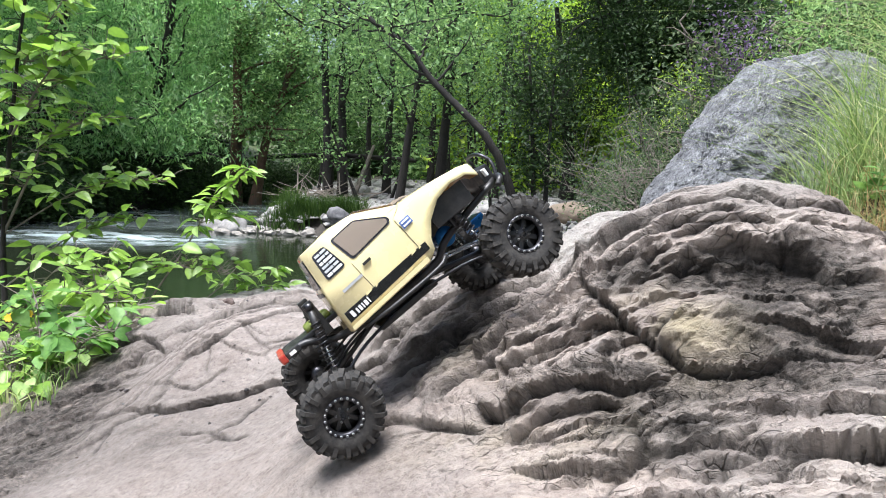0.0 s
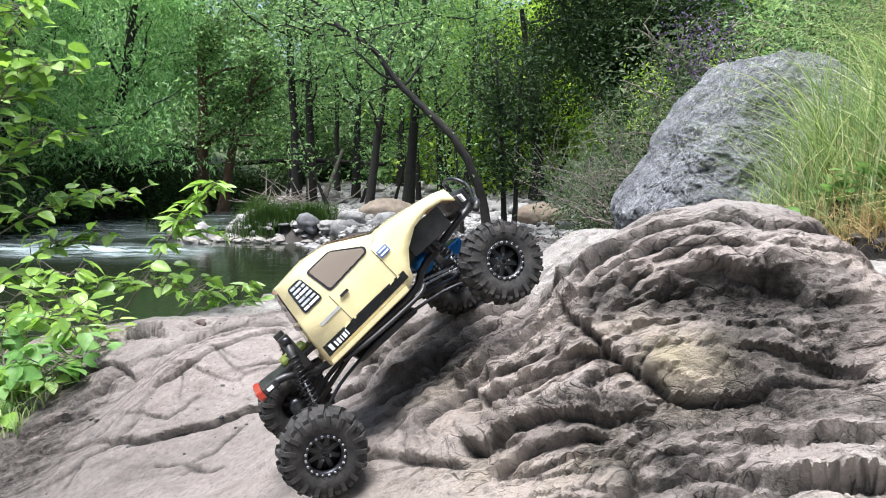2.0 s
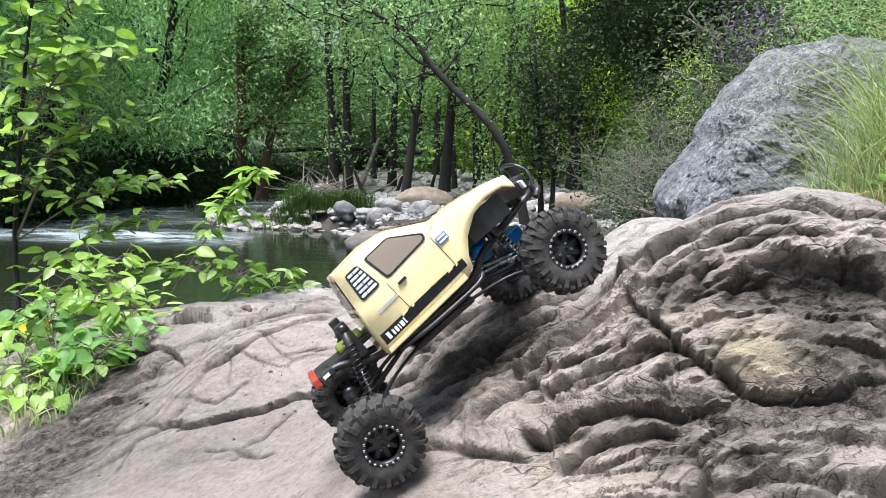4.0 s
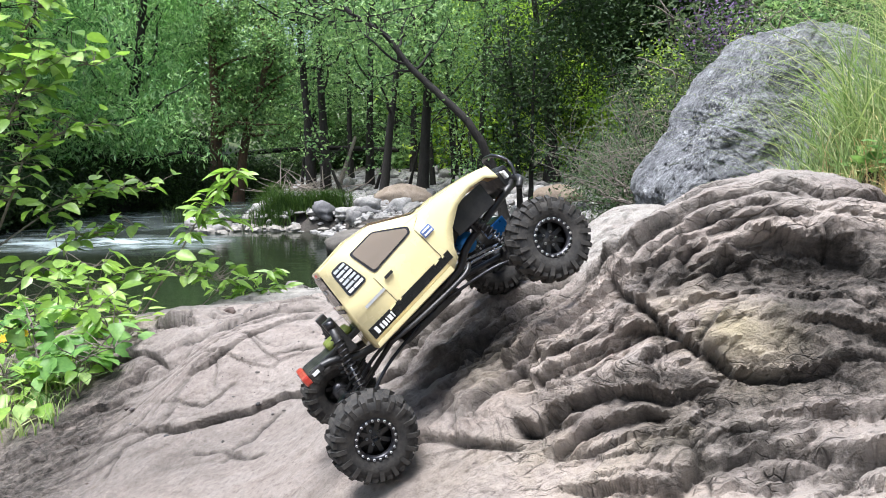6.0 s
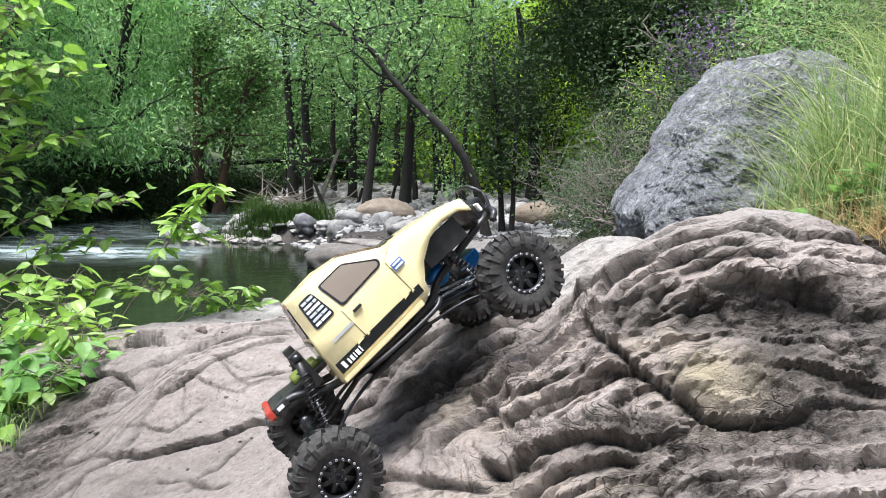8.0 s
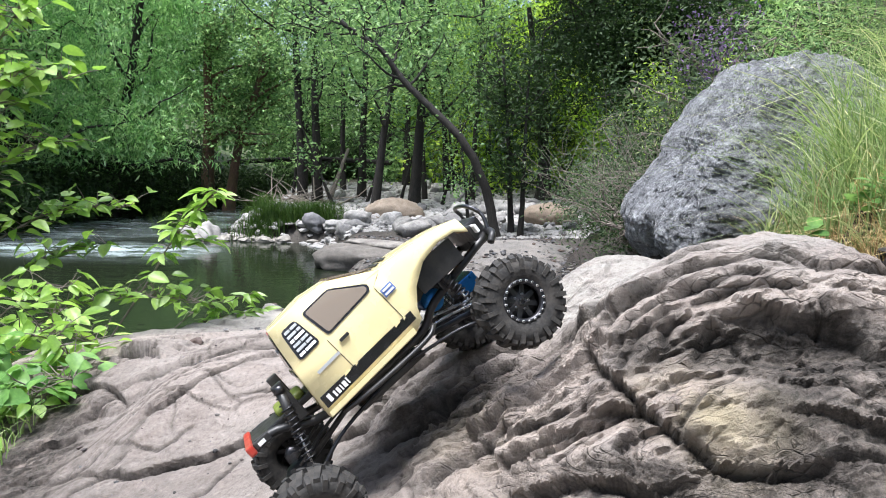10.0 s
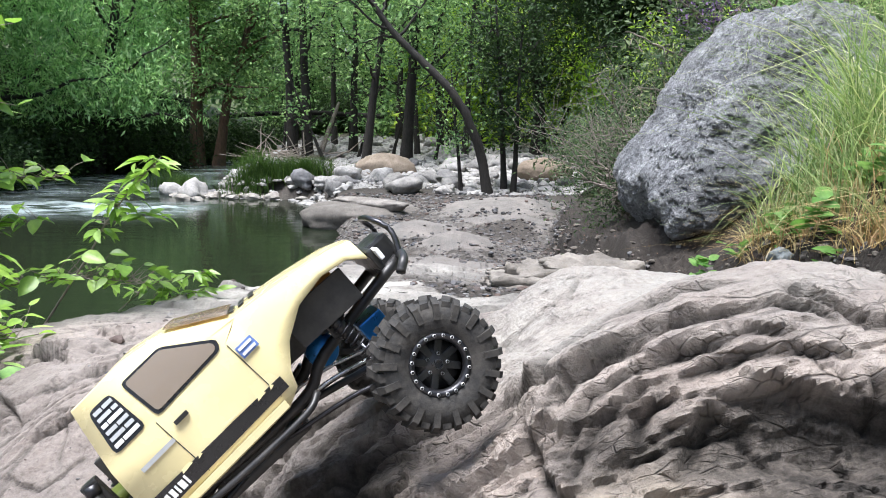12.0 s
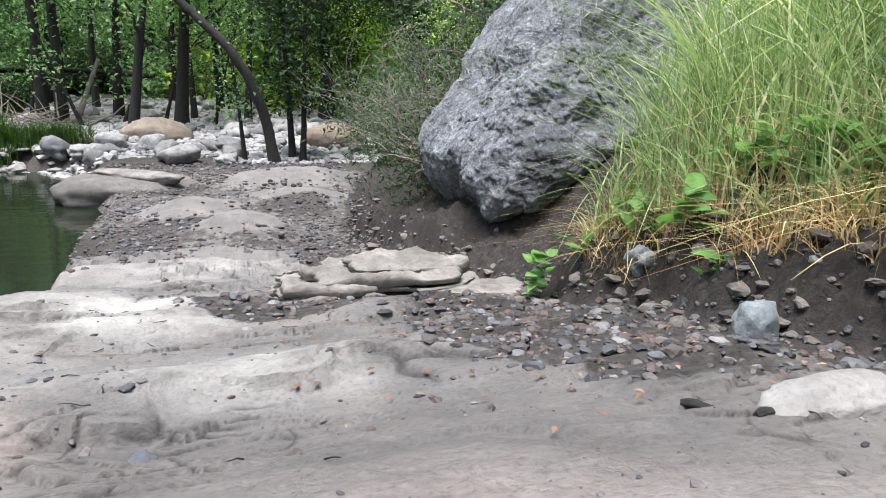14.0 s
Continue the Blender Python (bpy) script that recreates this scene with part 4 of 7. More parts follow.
layered_slab(0.66, 4.12, 0.40, 0.20, ((0.085, 0.90, 0.02, 0.03), (0.028, 1.0, 0.0, 0.0), (0.022, 0.93, 0.02, 0.02), (0.030, 0.84, 0.06, 0.02), (0.022, 0.6, 0.12, 0.05)), "layered pale sandstone slab split along its beds", 303, 3, 4)
layered_slab(1.02, 3.98, 0.24, 0.13, ((0.08, 1.0, 0.0, 0.0), (0.03, 0.85, 0.03, 0.02)), "small broken sandstone slab beside the larger one", 341, -7)
lay_stone("flat_rock", -1.40, 13.2, (1.05, 0.75, 0.42), MUD_STONE, "flat grey rock shelving into the pool", 303, -20, 0.5, 0.5, z=0.16)
lay_stone("flat_rock", -1.22, 12.95, (0.82, 0.17, 0.12), SLAB_STONE, "long pale slab lying on a flat rock", 304, -34, 0.2, 0.4, z=0.36, tilt=8)
lay_stone("rock", 1.21, 2.52, (0.060, 0.050, 0.066), BLUE_STONE, "angular pale grey rock at the foot of the bank", 315, 20, 0.3, rough=0.22)
lay_stone("rock", 1.33, 3.22, (0.045, 0.04, 0.042), BLUE_STONE, "small blue-grey rock stuck in the bank soil", 306, 30, 0.3, rough=0.4, z=1.285)
lay_stone("rock", 1.36, 2.22, (0.055, 0.05, 0.03), PALE_STONE, "pale rock half buried in dark soil", 307, 0, 0.3)
lay_stone("rock", 0.95, 2.02, (0.135, 0.055, 0.034), PALE_STONE, "smooth whitish rock bedded in the worn sandstone", 308, 6, 0.45, rough=0.1)
lay_stone("brown_boulder", -1.50, 18.8, (0.80, 0.5, 0.40), TAN_STONE, "rounded tan boulder among river stones", 309, 10, 0.3, rough=0.12)
lay_stone("tan_boulder", 2.25, 17.6, (0.62, 0.4, 0.33), TAN_STONE, "smooth orange-tan boulder on the gravel bar", 310, -6, 0.2, rough=0.1)


def river_stones():
    r = np.random.RandomState(5)
    meshes = [stone_mesh("river_stone", 400 + k, 1.0, 0.8, 0.62, RIVER_STONE, ICO2, 0.42, 0.0, 0.8) for k in range(7)]
    spots = []
    for _ in range(9000):
        y = 15.0 + 17 * r.rand() ** 1.5
        x = r.uniform(shore_x(y) - 0.1, bank_x(y) + 0.3)
        size = 0.09 + 0.34 * r.rand() ** 2.2
        if y < 16.2 and x < -0.2:
            continue
        if 0.4 < x < 3.4 and y < 15.8:
            continue
        if all((x - a) ** 2 + (y - b) ** 2 > (0.6 * (size + s)) ** 2 for a, b, s in spots):
            spots.append((x, y, size))
        if len(spots) > 285:
            break
    for x, y, s in [(-0.8, 15.35, 0.42), (0.2, 16.0, 0.30), (-2.3, 18.3, 0.3), (-1.4, 17.5, 0.32), (-2.7, 18.0, 0.22), (-0.3, 17.0, 0.34), (-5.9, 17.9, 0.45), (-6.5, 18.4, 0.4)]:
        spots.append((x, y, s))
    for k, (x, y, s) in enumerate(spots):
        m = pose(x, y, max(at(x, y), -0.05) + 0.22 * s, r.uniform(-12, 12), r.uniform(-12, 12), r.uniform(0, 360)) @ Matrix.Diagonal((s, s, s * r.uniform(0.7, 1.1), 1))
        o = obj("river_stone", meshes[k % 7], None, m)
        tagged(o, "rounded light grey river stone on the gravel bar", "stone", "river stones")


river_stones()


def scatter_stones(name, spots, sizes, seed, mat, base, label, category="gravel"):
    """Many small stones in one mesh."""
    r = np.random.RandomState(seed)
    v, f = base
    n, k = len(spots), len(v)
    jit = v[None] * (1 + 0.22 * r.uniform(-1, 1, (n, k, 1)))
    jit = jit * np.stack([r.uniform(0.7, 1.3, n), r.uniform(0.6, 1.0, n), r.uniform(0.3, 0.7, n)], -1)[:, None] * sizes[:, None, None]
    a, t = r.uniform(0, 6.283, n), r.uniform(-0.4, 0.4, n)
    ca, sa, ct, st = np.cos(a)[:, None], np.sin(a)[:, None], np.cos(t)[:, None], np.sin(t)[:, None]
    x, y, z = jit[..., 0], jit[..., 1], jit[..., 2]
    y, z = ct * y - st * z, st * y + ct * z
    x, y = ca * x - sa * y, sa * x + ca * y
    p = np.stack([x, y, z], -1) + spots[:, None]
    faces = (f[None] + (np.arange(n) * k)[:, None, None]).reshape(-1, 3)
    return tagged(obj(name, mesh_data(name, p.reshape(-1, 3), faces, mat, False)), label, category, kind="stuff")


def gravel():
    r = np.random.RandomState(8)
    n = 90000
    x, y = r.uniform(-2.6, 2.0, n), 2.2 + 13 * r.rand(n) ** 1.4
    keep = r.rand(n) < (1 - soil_mask(x, y)) * np.interp(y, [2, 5, 9, 15], [0.9, 0.9, 0.8, 0.6]) * sstep(0.20, 0.0, x - bank_x(y)) + 0.012
    x, y = x[keep][:11000], y[keep][:11000]
    z = fine_z(x, y)
    s = (0.006 + 0.016 * r.rand(len(x)) ** 3) * np.interp(y, [2, 4, 8, 15], [1, 1.2, 1.7, 2.6])
    near = y < 4.2
    scatter_stones("gravel", np.stack([x, y, z + 0.1 * s], -1)[near], s[near], 9, PEBBLE, ICO1 if near.sum() < 4000 else ICO0, "mixed grey and reddish pebbles on dark soil")
    scatter_stones("gravel", np.stack([x, y, z + 0.1 * s], -1)[~near], s[~near], 10, PEBBLE, ICO0, "dark gravel along the pool's edge")
    x, y = r.uniform(-5.6, 4.5, 11000), r.uniform(15, 32, 11000)
    keep = (x > shore_x(y) - 0.3) & (x < bank_x(y)) & ~((x < -0.2) & (y < 16))
    x, y = x[keep], y[keep]
    s = 0.04 + 0.13 * r.rand(len(x)) ** 2
    scatter_stones("cobbles", np.stack([x, y, np.maximum(fine_z(x, y), -0.02)], -1), s, 12, RIVER_STONE, ICO0, "pale cobbles between the river stones", "cobbles")
    # stones fallen from the cut bank
    y = r.uniform(2.2, 8.5, 420)
    x = bank_x(y) + r.normal(-0.02, 0.09, 420)
    s = 0.010 + 0.032 * r.rand(420) ** 3
    scatter_stones("bank_stones", np.stack([x, y, fine_z(x, y) + 0.15 * s], -1), s, 15, MUD_STONE, ICO1, "grey stones and clods fallen from the cut bank", "stones")
    # split chips and grit lying on the worn rock
    x, y = r.uniform(-0.9, 1.2, 900), 1.5 + 3.0 * r.rand(900) ** 1.3
    keep = (soil_mask(x, y) > 0.6) & (x < bank_x(y) - 0.1) & (x > shore_x(y) + 0.3) & (vnoise(x * 2.5, y * 2.5, 0, 77) > -0.15)
    x, y = x[keep], y[keep]
    s = (0.0025 + 0.008 * r.rand(len(x)) ** 4) * np.interp(y, [1.5, 4.5], [0.8, 1.8])
    scatter_stones("rock_chips", np.stack([x, y, fine_z(x, y) + 0.1 * s], -1), s, 14, PEBBLE, ICO0, "small split chips lying on the worn rock")
    # stones along the far waterline
    x = r.uniform(-6.2, -2.4, 120)
    y = 17.75 + 0.25 * r.normal(size=120)
    scatter_stones("cobbles", np.stack([x, y, np.full(120, 0.03)], -1), 0.06 + 0.13 * r.rand(120), 13, PALE_STONE, ICO1, "wet pale cobbles at the waterline", "cobbles")


gravel()

# ---------------------------------------------------------------- plants


def bend(points, n=10):
    """A smooth line through a few points (Catmull-Rom)."""
    p = np.asarray(points, float)
    p = np.vstack([2 * p[0] - p[1], p, 2 * p[-1] - p[-2]])
    out = []
    for k in range(1, len(p) - 2):
        for t in np.linspace(0, 1, n, endpoint=False):
            out.append(0.5 * (2 * p[k] + (p[k + 1] - p[k - 1]) * t + (2 * p[k - 1] - 5 * p[k] + 4 * p[k + 1] - p[k + 2]) * t * t + (3 * p[k] - p[k - 1] - 3 * p[k + 1] + p[k + 2]) * t ** 3))
    out.append(p[-2])
    return np.array(out)


def wander(start, way, length, r, n=8, curl=0.25, lift=0.0):
    """A crooked line from a start in a direction."""
    pts, p, d = [np.array(start, float)], np.array(start, float), np.array(way, float)
    d /= np.linalg.norm(d)
    for _ in range(n):
        d = d + r.normal(size=3) * curl * 0.5 + np.array((0, 0, lift / n))
        d /= np.linalg.norm(d)
        p = p + d * length / n
        pts.append(p)
    return np.array(pts)


def leaves(name, centres, sizes, r, mat, aspect=0.5, droop=0.0, flat=0.0):
    """Many pointed leaves, each folded along its rib, in one mesh."""
    n = len(centres)
    d = r.normal(size=(n, 3))
    d[:, 2] = d[:, 2] * (1 - flat * 0.9) - droop
    d /= np.linalg.norm(d, axis=1)[:, None]
    s = np.cross(d, r.normal(size=(n, 3)) * (1 - flat) + np.array((0, 0, 1.0)) * flat * 2)
    s /= np.linalg.norm(s, axis=1)[:, None] + 1e-9
    up = np.cross(s, d)
    L, W = sizes[:, None], sizes[:, None] * aspect * 0.5
    c = np.asarray(centres)
    v = np.stack([c - d * L * 0.5, c - d * L * 0.08 + s * W + up * W * 0.35, c + d * L * 0.5 - up * W * 0.3, c - d * L * 0.08 - s * W + up * W * 0.35], 1)
    i = np.arange(4 * n).reshape(n, 4)
    return mesh_data(name, v.reshape(-1, 3), i, mat, False)


def tree(name, path, radius, r, bark, leaf, n_leaf, leaf_size, label, limbs=9, reach=2.4, first=0.35, droop=0.2, aspect=0.5, spread_r=0.35, category="tree", lift=0.5, tip=0.35, group="", floor=None):
    """Trunk along a path, crooked limbs with twigs, and leaves round the twigs."""
    root = tagged(new(name), label, category, group)
    base = np.array(path[0], float)
    root.location = base
    line = bend([np.array(p, float) - base for p in path], 8)
    n = len(line)
    wob = np.cumsum(r.normal(size=(n, 3)) * radius * 0.08, axis=0)
    wob[:, 2] = 0
    line = line + wob
    rad = radius * np.interp(np.arange(n), [0, 1, 3, n - 1], [1.5, 1.2, 1.0, tip])
    g = Geo()
    line[0, 2] -= 0.15
    g.tube(line, rad, 9)
    spots = []
    for _ in range(limbs):
        k = int(n * r.uniform(first, 0.98))
        k = min(k, n - 1)
        a = r.uniform(0, 6.283)
        way = np.array((math.cos(a), math.sin(a), r.uniform(-0.1, 0.8)))
        ln = reach * r.uniform(0.5, 1.1)
        limb = wander(line[k], way, ln, r, 9, 0.35, lift)
        g.tube(limb, np.linspace(rad[k] * 0.5, 0.008, len(limb)), 5)
        for _ in range(5):
            q = limb[r.randint(3, len(limb))]
            tw = wander(q, r.normal(size=3) + (0, 0, 0.1 - droop), ln * r.uniform(0.25, 0.5), r, 5, 0.4, -droop)
            g.tube(tw, np.linspace(0.012, 0.004, len(tw)), 3)
            spots.append(tw[1:])
        spots.append(limb[4:])
    obj("trunk", g.mesh("trunk", bark), root)
    if n_leaf:
        n_leaf = int(n_leaf * 1.9)
        pool = np.concatenate(spots)
        c = pool[r.randint(0, len(pool), n_leaf)] + r.normal(size=(n_leaf, 3)) * spread_r * (1, 1, 0.8)
        c[:, 2] -= droop * np.abs(r.normal(size=n_leaf)) * 0.5
        size = 1.10 * leaf_size * r.uniform(0.6, 1.3, n_leaf)
        if floor is not None:
            keep = c[:, 2] + base[2] > floor + 0.35 * vnoise(c[:, 0] * 1.2, c[:, 1] * 1.2, 0, 5) + 0.15 * r.normal(size=n_leaf)
            c, size = c[keep], size[keep]
        obj("crown", leaves("crown", c, size, r, leaf, aspect, droop, 0.35), root)
    return root


def forest():
    R = np.random.RandomState

    def up(x, y, h, dx=0.0, dy=0.0, mid=0.0):
        z = max(at(x, y), 0.0)
        return [(x, y, z), (x + dx * 0.4 + mid, y + dy * 0.4, z + h * 0.4), (x + dx, y + dy, z + h)]

    slim = "slender dark-barked alder with airy green foliage"
    for k, (x, y, h, dx, rad, nl) in enumerate([(-4.62, 23.3, 9.5, -0.35, 0.14, 1500), (-4.12, 22.9, 9.5, -0.2, 0.14, 1500), (-3.95, 27.3, 9, 0.1, 0.10, 1400), (-2.12, 20.2, 8, 1.1, 0.11, 1300),
                                                 (-3.04, 25.3, 9, 0.15, 0.13, 1500), (-1.12, 21.8, 9, 0.7, 0.15, 1500), (-0.2, 27.0, 9, -0.5, 0.11, 1500), (0.6, 24.0, 8, 0.4, 0.09, 1300),
                                                 (-5.9, 30.0, 10, 0.6, 0.13, 1700), (-1.9, 31.0, 10, 0.3, 0.13, 1700), (1.5, 29.0, 9, -0.6, 0.12, 1600), (-0.9, 24.6, 7, -0.4, 0.08, 900)]):
        tree("alder", up(x, y, h, dx, 0.3), rad * 1.0, R(600 + k), BARK, LEAF_ALDER, int(nl * 1.6), 0.11, slim, limbs=13, reach=2.6, first=0.36, droop=0.15, group="alders on the gravel bar", floor=3.1)
    # small stems and stumps between them
    for k, (x, y, h, dx) in enumerate([(-3.5, 22.2, 2.6, -1.0), (-2.6, 22.8, 2.2, 0.7), (-1.6, 23.2, 2.4, 0.6), (-0.3, 22.6, 2.2, 0.5), (0.1, 25.5, 3.5, -0.3), (-5.3, 25, 4, 0.5)]):
        tree("sapling", up(x, y, h, dx), 0.05, R(640 + k), BARK, LEAF_ALDER, 120, 0.12, "thin bare leaning sapling among river stones", limbs=5, reach=0.9, droop=0.1, group="saplings")
    tree("leaning_tree", [(0.90, 15.2, 0.25), (0.60, 15.2, 1.48), (0.17, 15.2, 2.27), (-0.51, 15.4, 2.96), (-1.09, 15.6, 3.54), (-1.56, 15.8, 4.19), (-2.19, 16.2, 4.66), (-3.2, 16.8, 5.6)], 0.098, R(660), BARK, LEAF_ALDER, 500, 0.13, "dark tree leaning far out over the riverbed", limbs=14, reach=1.8, first=0.5)
    tree("young_tree", up(1.22, 15.7, 3.8, -0.25), 0.06, R(661), BARK, LEAF_SHADED, 1000, 0.10, "slim dark tree with small dark leaves", limbs=14, reach=1.0, first=0.35, spread_r=0.25)
    tree("young_tree", up(1.38, 15.5, 3.4, 0.15), 0.055, R(662), BARK, LEAF_SHADED, 900, 0.10, "slim dark tree with small dark leaves", limbs=12, reach=1.0, first=0.35, spread_r=0.25)
    tree("young_tree", up(0.35, 15.6, 2.4, -0.2), 0.04, R(663), BARK, LEAF_ALDER, 220, 0.08, "thin stem with a few green leaves", limbs=7, reach=0.6, first=0.5, spread_r=0.2)
    # across the river
    tree("riverside_tree", up(-9.65, 29.6, 11, 0.3), 0.24, R(670), RED_BARK, LEAF_ALDER, 5600, 0.145, "reddish-barked tree at the far water's edge", limbs=16, reach=3.6, first=0.3)
    tree("riverside_tree", [(-8.7, 29.2, 0.1), (-8.3, 29.3, 2.6), (-7.4, 29.5, 5.4), (-6.6, 29.6, 8.5)], 0.19, R(671), RED_BARK, LEAF_ALDER, 4400, 0.145, "reddish-barked tree leaning over the river", limbs=14, reach=3.4, first=0.35)
    for k, (x, y, h, dx, rad, nl, reach) in enumerate([(-13.2, 21.5, 8, 2.2, 0.22, 9000, 3.6), (-11.4, 24.8, 8.5, 1.6, 0.22, 9000, 3.6), (-14.5, 16.5, 8, 2.6, 0.22, 6500, 3.6), (-12.5, 29, 10, 1.0, 0.22, 7000, 3.8), (-16.5, 24.0, 11, 1.0, 0.25, 7000, 4.2)]):
        tree("willow", up(x, y, h, dx), rad, R(680 + k), BARK, LEAF_WILLOW, nl, 0.20, "broad willow with hanging light green leaves over the water", limbs=20, reach=reach, first=0.22, droop=0.9, aspect=0.26, spread_r=0.42, group="willows on the far bank", lift=0.2, floor=1.75)
    # the oak and its neighbours on the right, backlit dark in their leaf colour
    tree("oak", [(5.2, 21.5, 1.0), (4.9, 21.3, 3.2), (4.0, 21.0, 5.4), (2.6, 20.6, 7.2)], 0.30, R(700), BARK, LEAF_SHADED, 20000, 0.10, "large oak with leaves coloured dark as backlit and heavy crooked limbs", limbs=24, reach=3.6, first=0.3, droop=0.35, spread_r=0.40, lift=0.1)
    tree("oak", [(7.0, 19.0, 2.2), (6.7, 19.0, 4.4), (5.8, 19.0, 7.0)], 0.28, R(701), BARK, LEAF_SHADED, 15000, 0.10, "large oak above the bank with leaves coloured dark as backlit", limbs=20, reach=3.6, first=0.25, droop=0.35, spread_r=0.40, lift=0.1)
    tree("oak", [(2.9, 24.0, 0.9), (2.8, 23.8, 3.0), (2.2, 23.2, 6.5)], 0.2, R(702), BARK, LEAF_SHADED, 4200, 0.10, "oak behind the gravel bar with leaves coloured dark as backlit", limbs=16, reach=2.8, first=0.35, droop=0.3, spread_r=0.4)
    for k, (x, y, h, mat, nl) in enumerate([(2.0, 30, 7, LEAF_SUN, 3600), (5.0, 30, 8, LEAF_SUN, 4000), (0.2, 33, 7, LEAF_SUN, 3000), (8.5, 26, 9, LEAF_SUN, 4000), (4.0, 26.5, 5.0, LEAF_SUN, 2400), (-3, 35, 8, LEAF_ALDER, 4200), (-6.5, 36, 9, LEAF_ALDER, 4200)]):
        tree("sunlit_tree", up(x, y, h, 0.5), 0.13, R(710 + k), BARK, mat, nl, 0.24, "bright yellow-green tree at the wood's sunny edge", limbs=18, reach=3.0, first=0.1, spread_r=0.55, group="background trees")
    # bushes between the gravel bar and the boulder; two dark ones stand for shade
    for k, (x, y, h, rr, mat, nl, ls, lab) in enumerate([(2.55, 12.4, 1.6, 0.9, LEAF_GREY, 2000, 0.07, "grey-green willow bush with feathery leaves"), (3.2, 14.0, 2.2, 1.2, LEAF_GREY, 2200, 0.085, "grey-green willow bush with feathery leaves"), (3.1, 11.2, 2.1, 1.1, LEAF_SHADED, 3600, 0.08, "dense bush on the bank, dark as the shade behind the twigs"),
                                                         (3.4, 16.2, 2.2, 1.3, LEAF_SHADED, 3500, 0.10, "dark bush under the oaks"), (2.6, 9.6, 1.5, 0.8, LEAF_SHADED, 2200, 0.06, "low dark bush on the bank"), (4.2, 9.0, 2.0, 1.3, LEAF_ALDER, 3500, 0.08, "green shrub above the boulder"),
                                                         (5.2, 12.0, 3.0, 1.7, LEAF_SHADED, 5000, 0.10, "dense dark shrub on the slope"), (5.0, 8.0, 2.0, 1.4, LEAF_GREY, 3500, 0.08, "grey-green shrub above the boulder"), (6.5, 10.0, 3.5, 1.8, LEAF_ALDER, 5000, 0.11, "green shrub high on the slope"), (4.0, 13.5, 2.6, 1.4, LEAF_SUN, 2600, 0.10, "bright green shrub at the wood's edge"), (2.0, 8.8, 1.0, 0.6, LEAF_GREY, 1800, 0.05, "grey-green willow bush with feathery leaves"), (1.55, 6.6, 0.7, 0.4, LEAF_SHADED, 1200, 0.04, "low dark bush on the bank")]):
        tree("bush", up(x, y, h * 0.55, 0.1), 0.035, R(730 + k), TWIG, mat, nl, ls, lab, limbs=20, reach=rr, first=0.02, droop=0.1, aspect=0.3, spread_r=0.2, category="bush", group="bank bushes")
    # dark bushes added along the far waterline for the shade under the trees
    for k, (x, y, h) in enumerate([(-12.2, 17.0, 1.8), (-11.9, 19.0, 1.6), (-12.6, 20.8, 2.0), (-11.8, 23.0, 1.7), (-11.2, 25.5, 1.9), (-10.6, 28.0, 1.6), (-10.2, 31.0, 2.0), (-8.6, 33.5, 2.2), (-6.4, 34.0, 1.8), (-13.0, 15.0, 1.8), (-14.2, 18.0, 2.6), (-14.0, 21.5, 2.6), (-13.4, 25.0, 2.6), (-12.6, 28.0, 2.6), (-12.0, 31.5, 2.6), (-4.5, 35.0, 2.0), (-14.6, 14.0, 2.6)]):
        tree("shade_bush", up(x, y, h * 0.5, 0.2), 0.04, R(780 + k), BARK, LEAF_SHADED, 4200, 0.12, "dark leaves added for the shade under the far bank's trees", limbs=18, reach=1.5, first=0.02, droop=0.15, spread_r=0.4, category="bush", group="far bank undergrowth")
    # bare twiggy brush and the purple-flowered bush behind the boulder
    for k, (x, y) in enumerate([(1.75, 7.3), (2.0, 6.9), (2.35, 7.6), (1.9, 8.2), (2.5, 8.6)]):
        z = at(x, y)
        root = tagged(new("dry_brush"), "dry twiggy brush with hardly any leaves", "brush", "dry brush")
        root.location = (x, y, z)
        r, g, spots = R(760 + k), Geo(), []
        for _ in range(22):
            a = r.uniform(0, 6.283)
            w = wander((0, 0, -0.05), (math.cos(a) * 0.8, math.sin(a) * 0.8, 1.1), r.uniform(0.7, 1.5), r, 8, 0.3, 0.1)
            g.tube(w, np.linspace(0.008, 0.002, len(w)), 3)
            for _ in range(4):
                q = w[r.randint(3, len(w))]
                t = wander(q, r.normal(size=3) + (0, 0, 0.5), r.uniform(0.2, 0.5), r, 4, 0.3)
                g.tube(t, np.linspace(0.004, 0.0015, len(t)), 3)
                spots.append(t)
        tagged(obj("twig", g.mesh("twig", TWIG), root), kind="stuff")
        pool = np.concatenate(spots)
        obj("leaves", leaves("leaves", pool[r.randint(0, len(pool), 700)] + r.normal(size=(700, 3)) * 0.06, np.full(700, 0.04), r, LEAF_GREY, 0.4), root)
    b = tree("flowering_bush", up(2.70, 8.1, 1.5, 0.0), 0.03, R(770), TWIG, LEAF_GREY, 1800, 0.06, "bush with spikes of small purple flowers", limbs=16, reach=0.9, first=0.02, spread_r=0.16, category="bush", lift=1.0)
    r = R(771)
    c = r.normal(size=(700, 3)) * (0.22, 0.3, 0.28) + (-0.05, 0, 1.55)
    tagged(obj("flower", leaves("flower", c, np.full(700, 0.04), r, PURPLE, 0.7), b), kind="stuff")


forest()


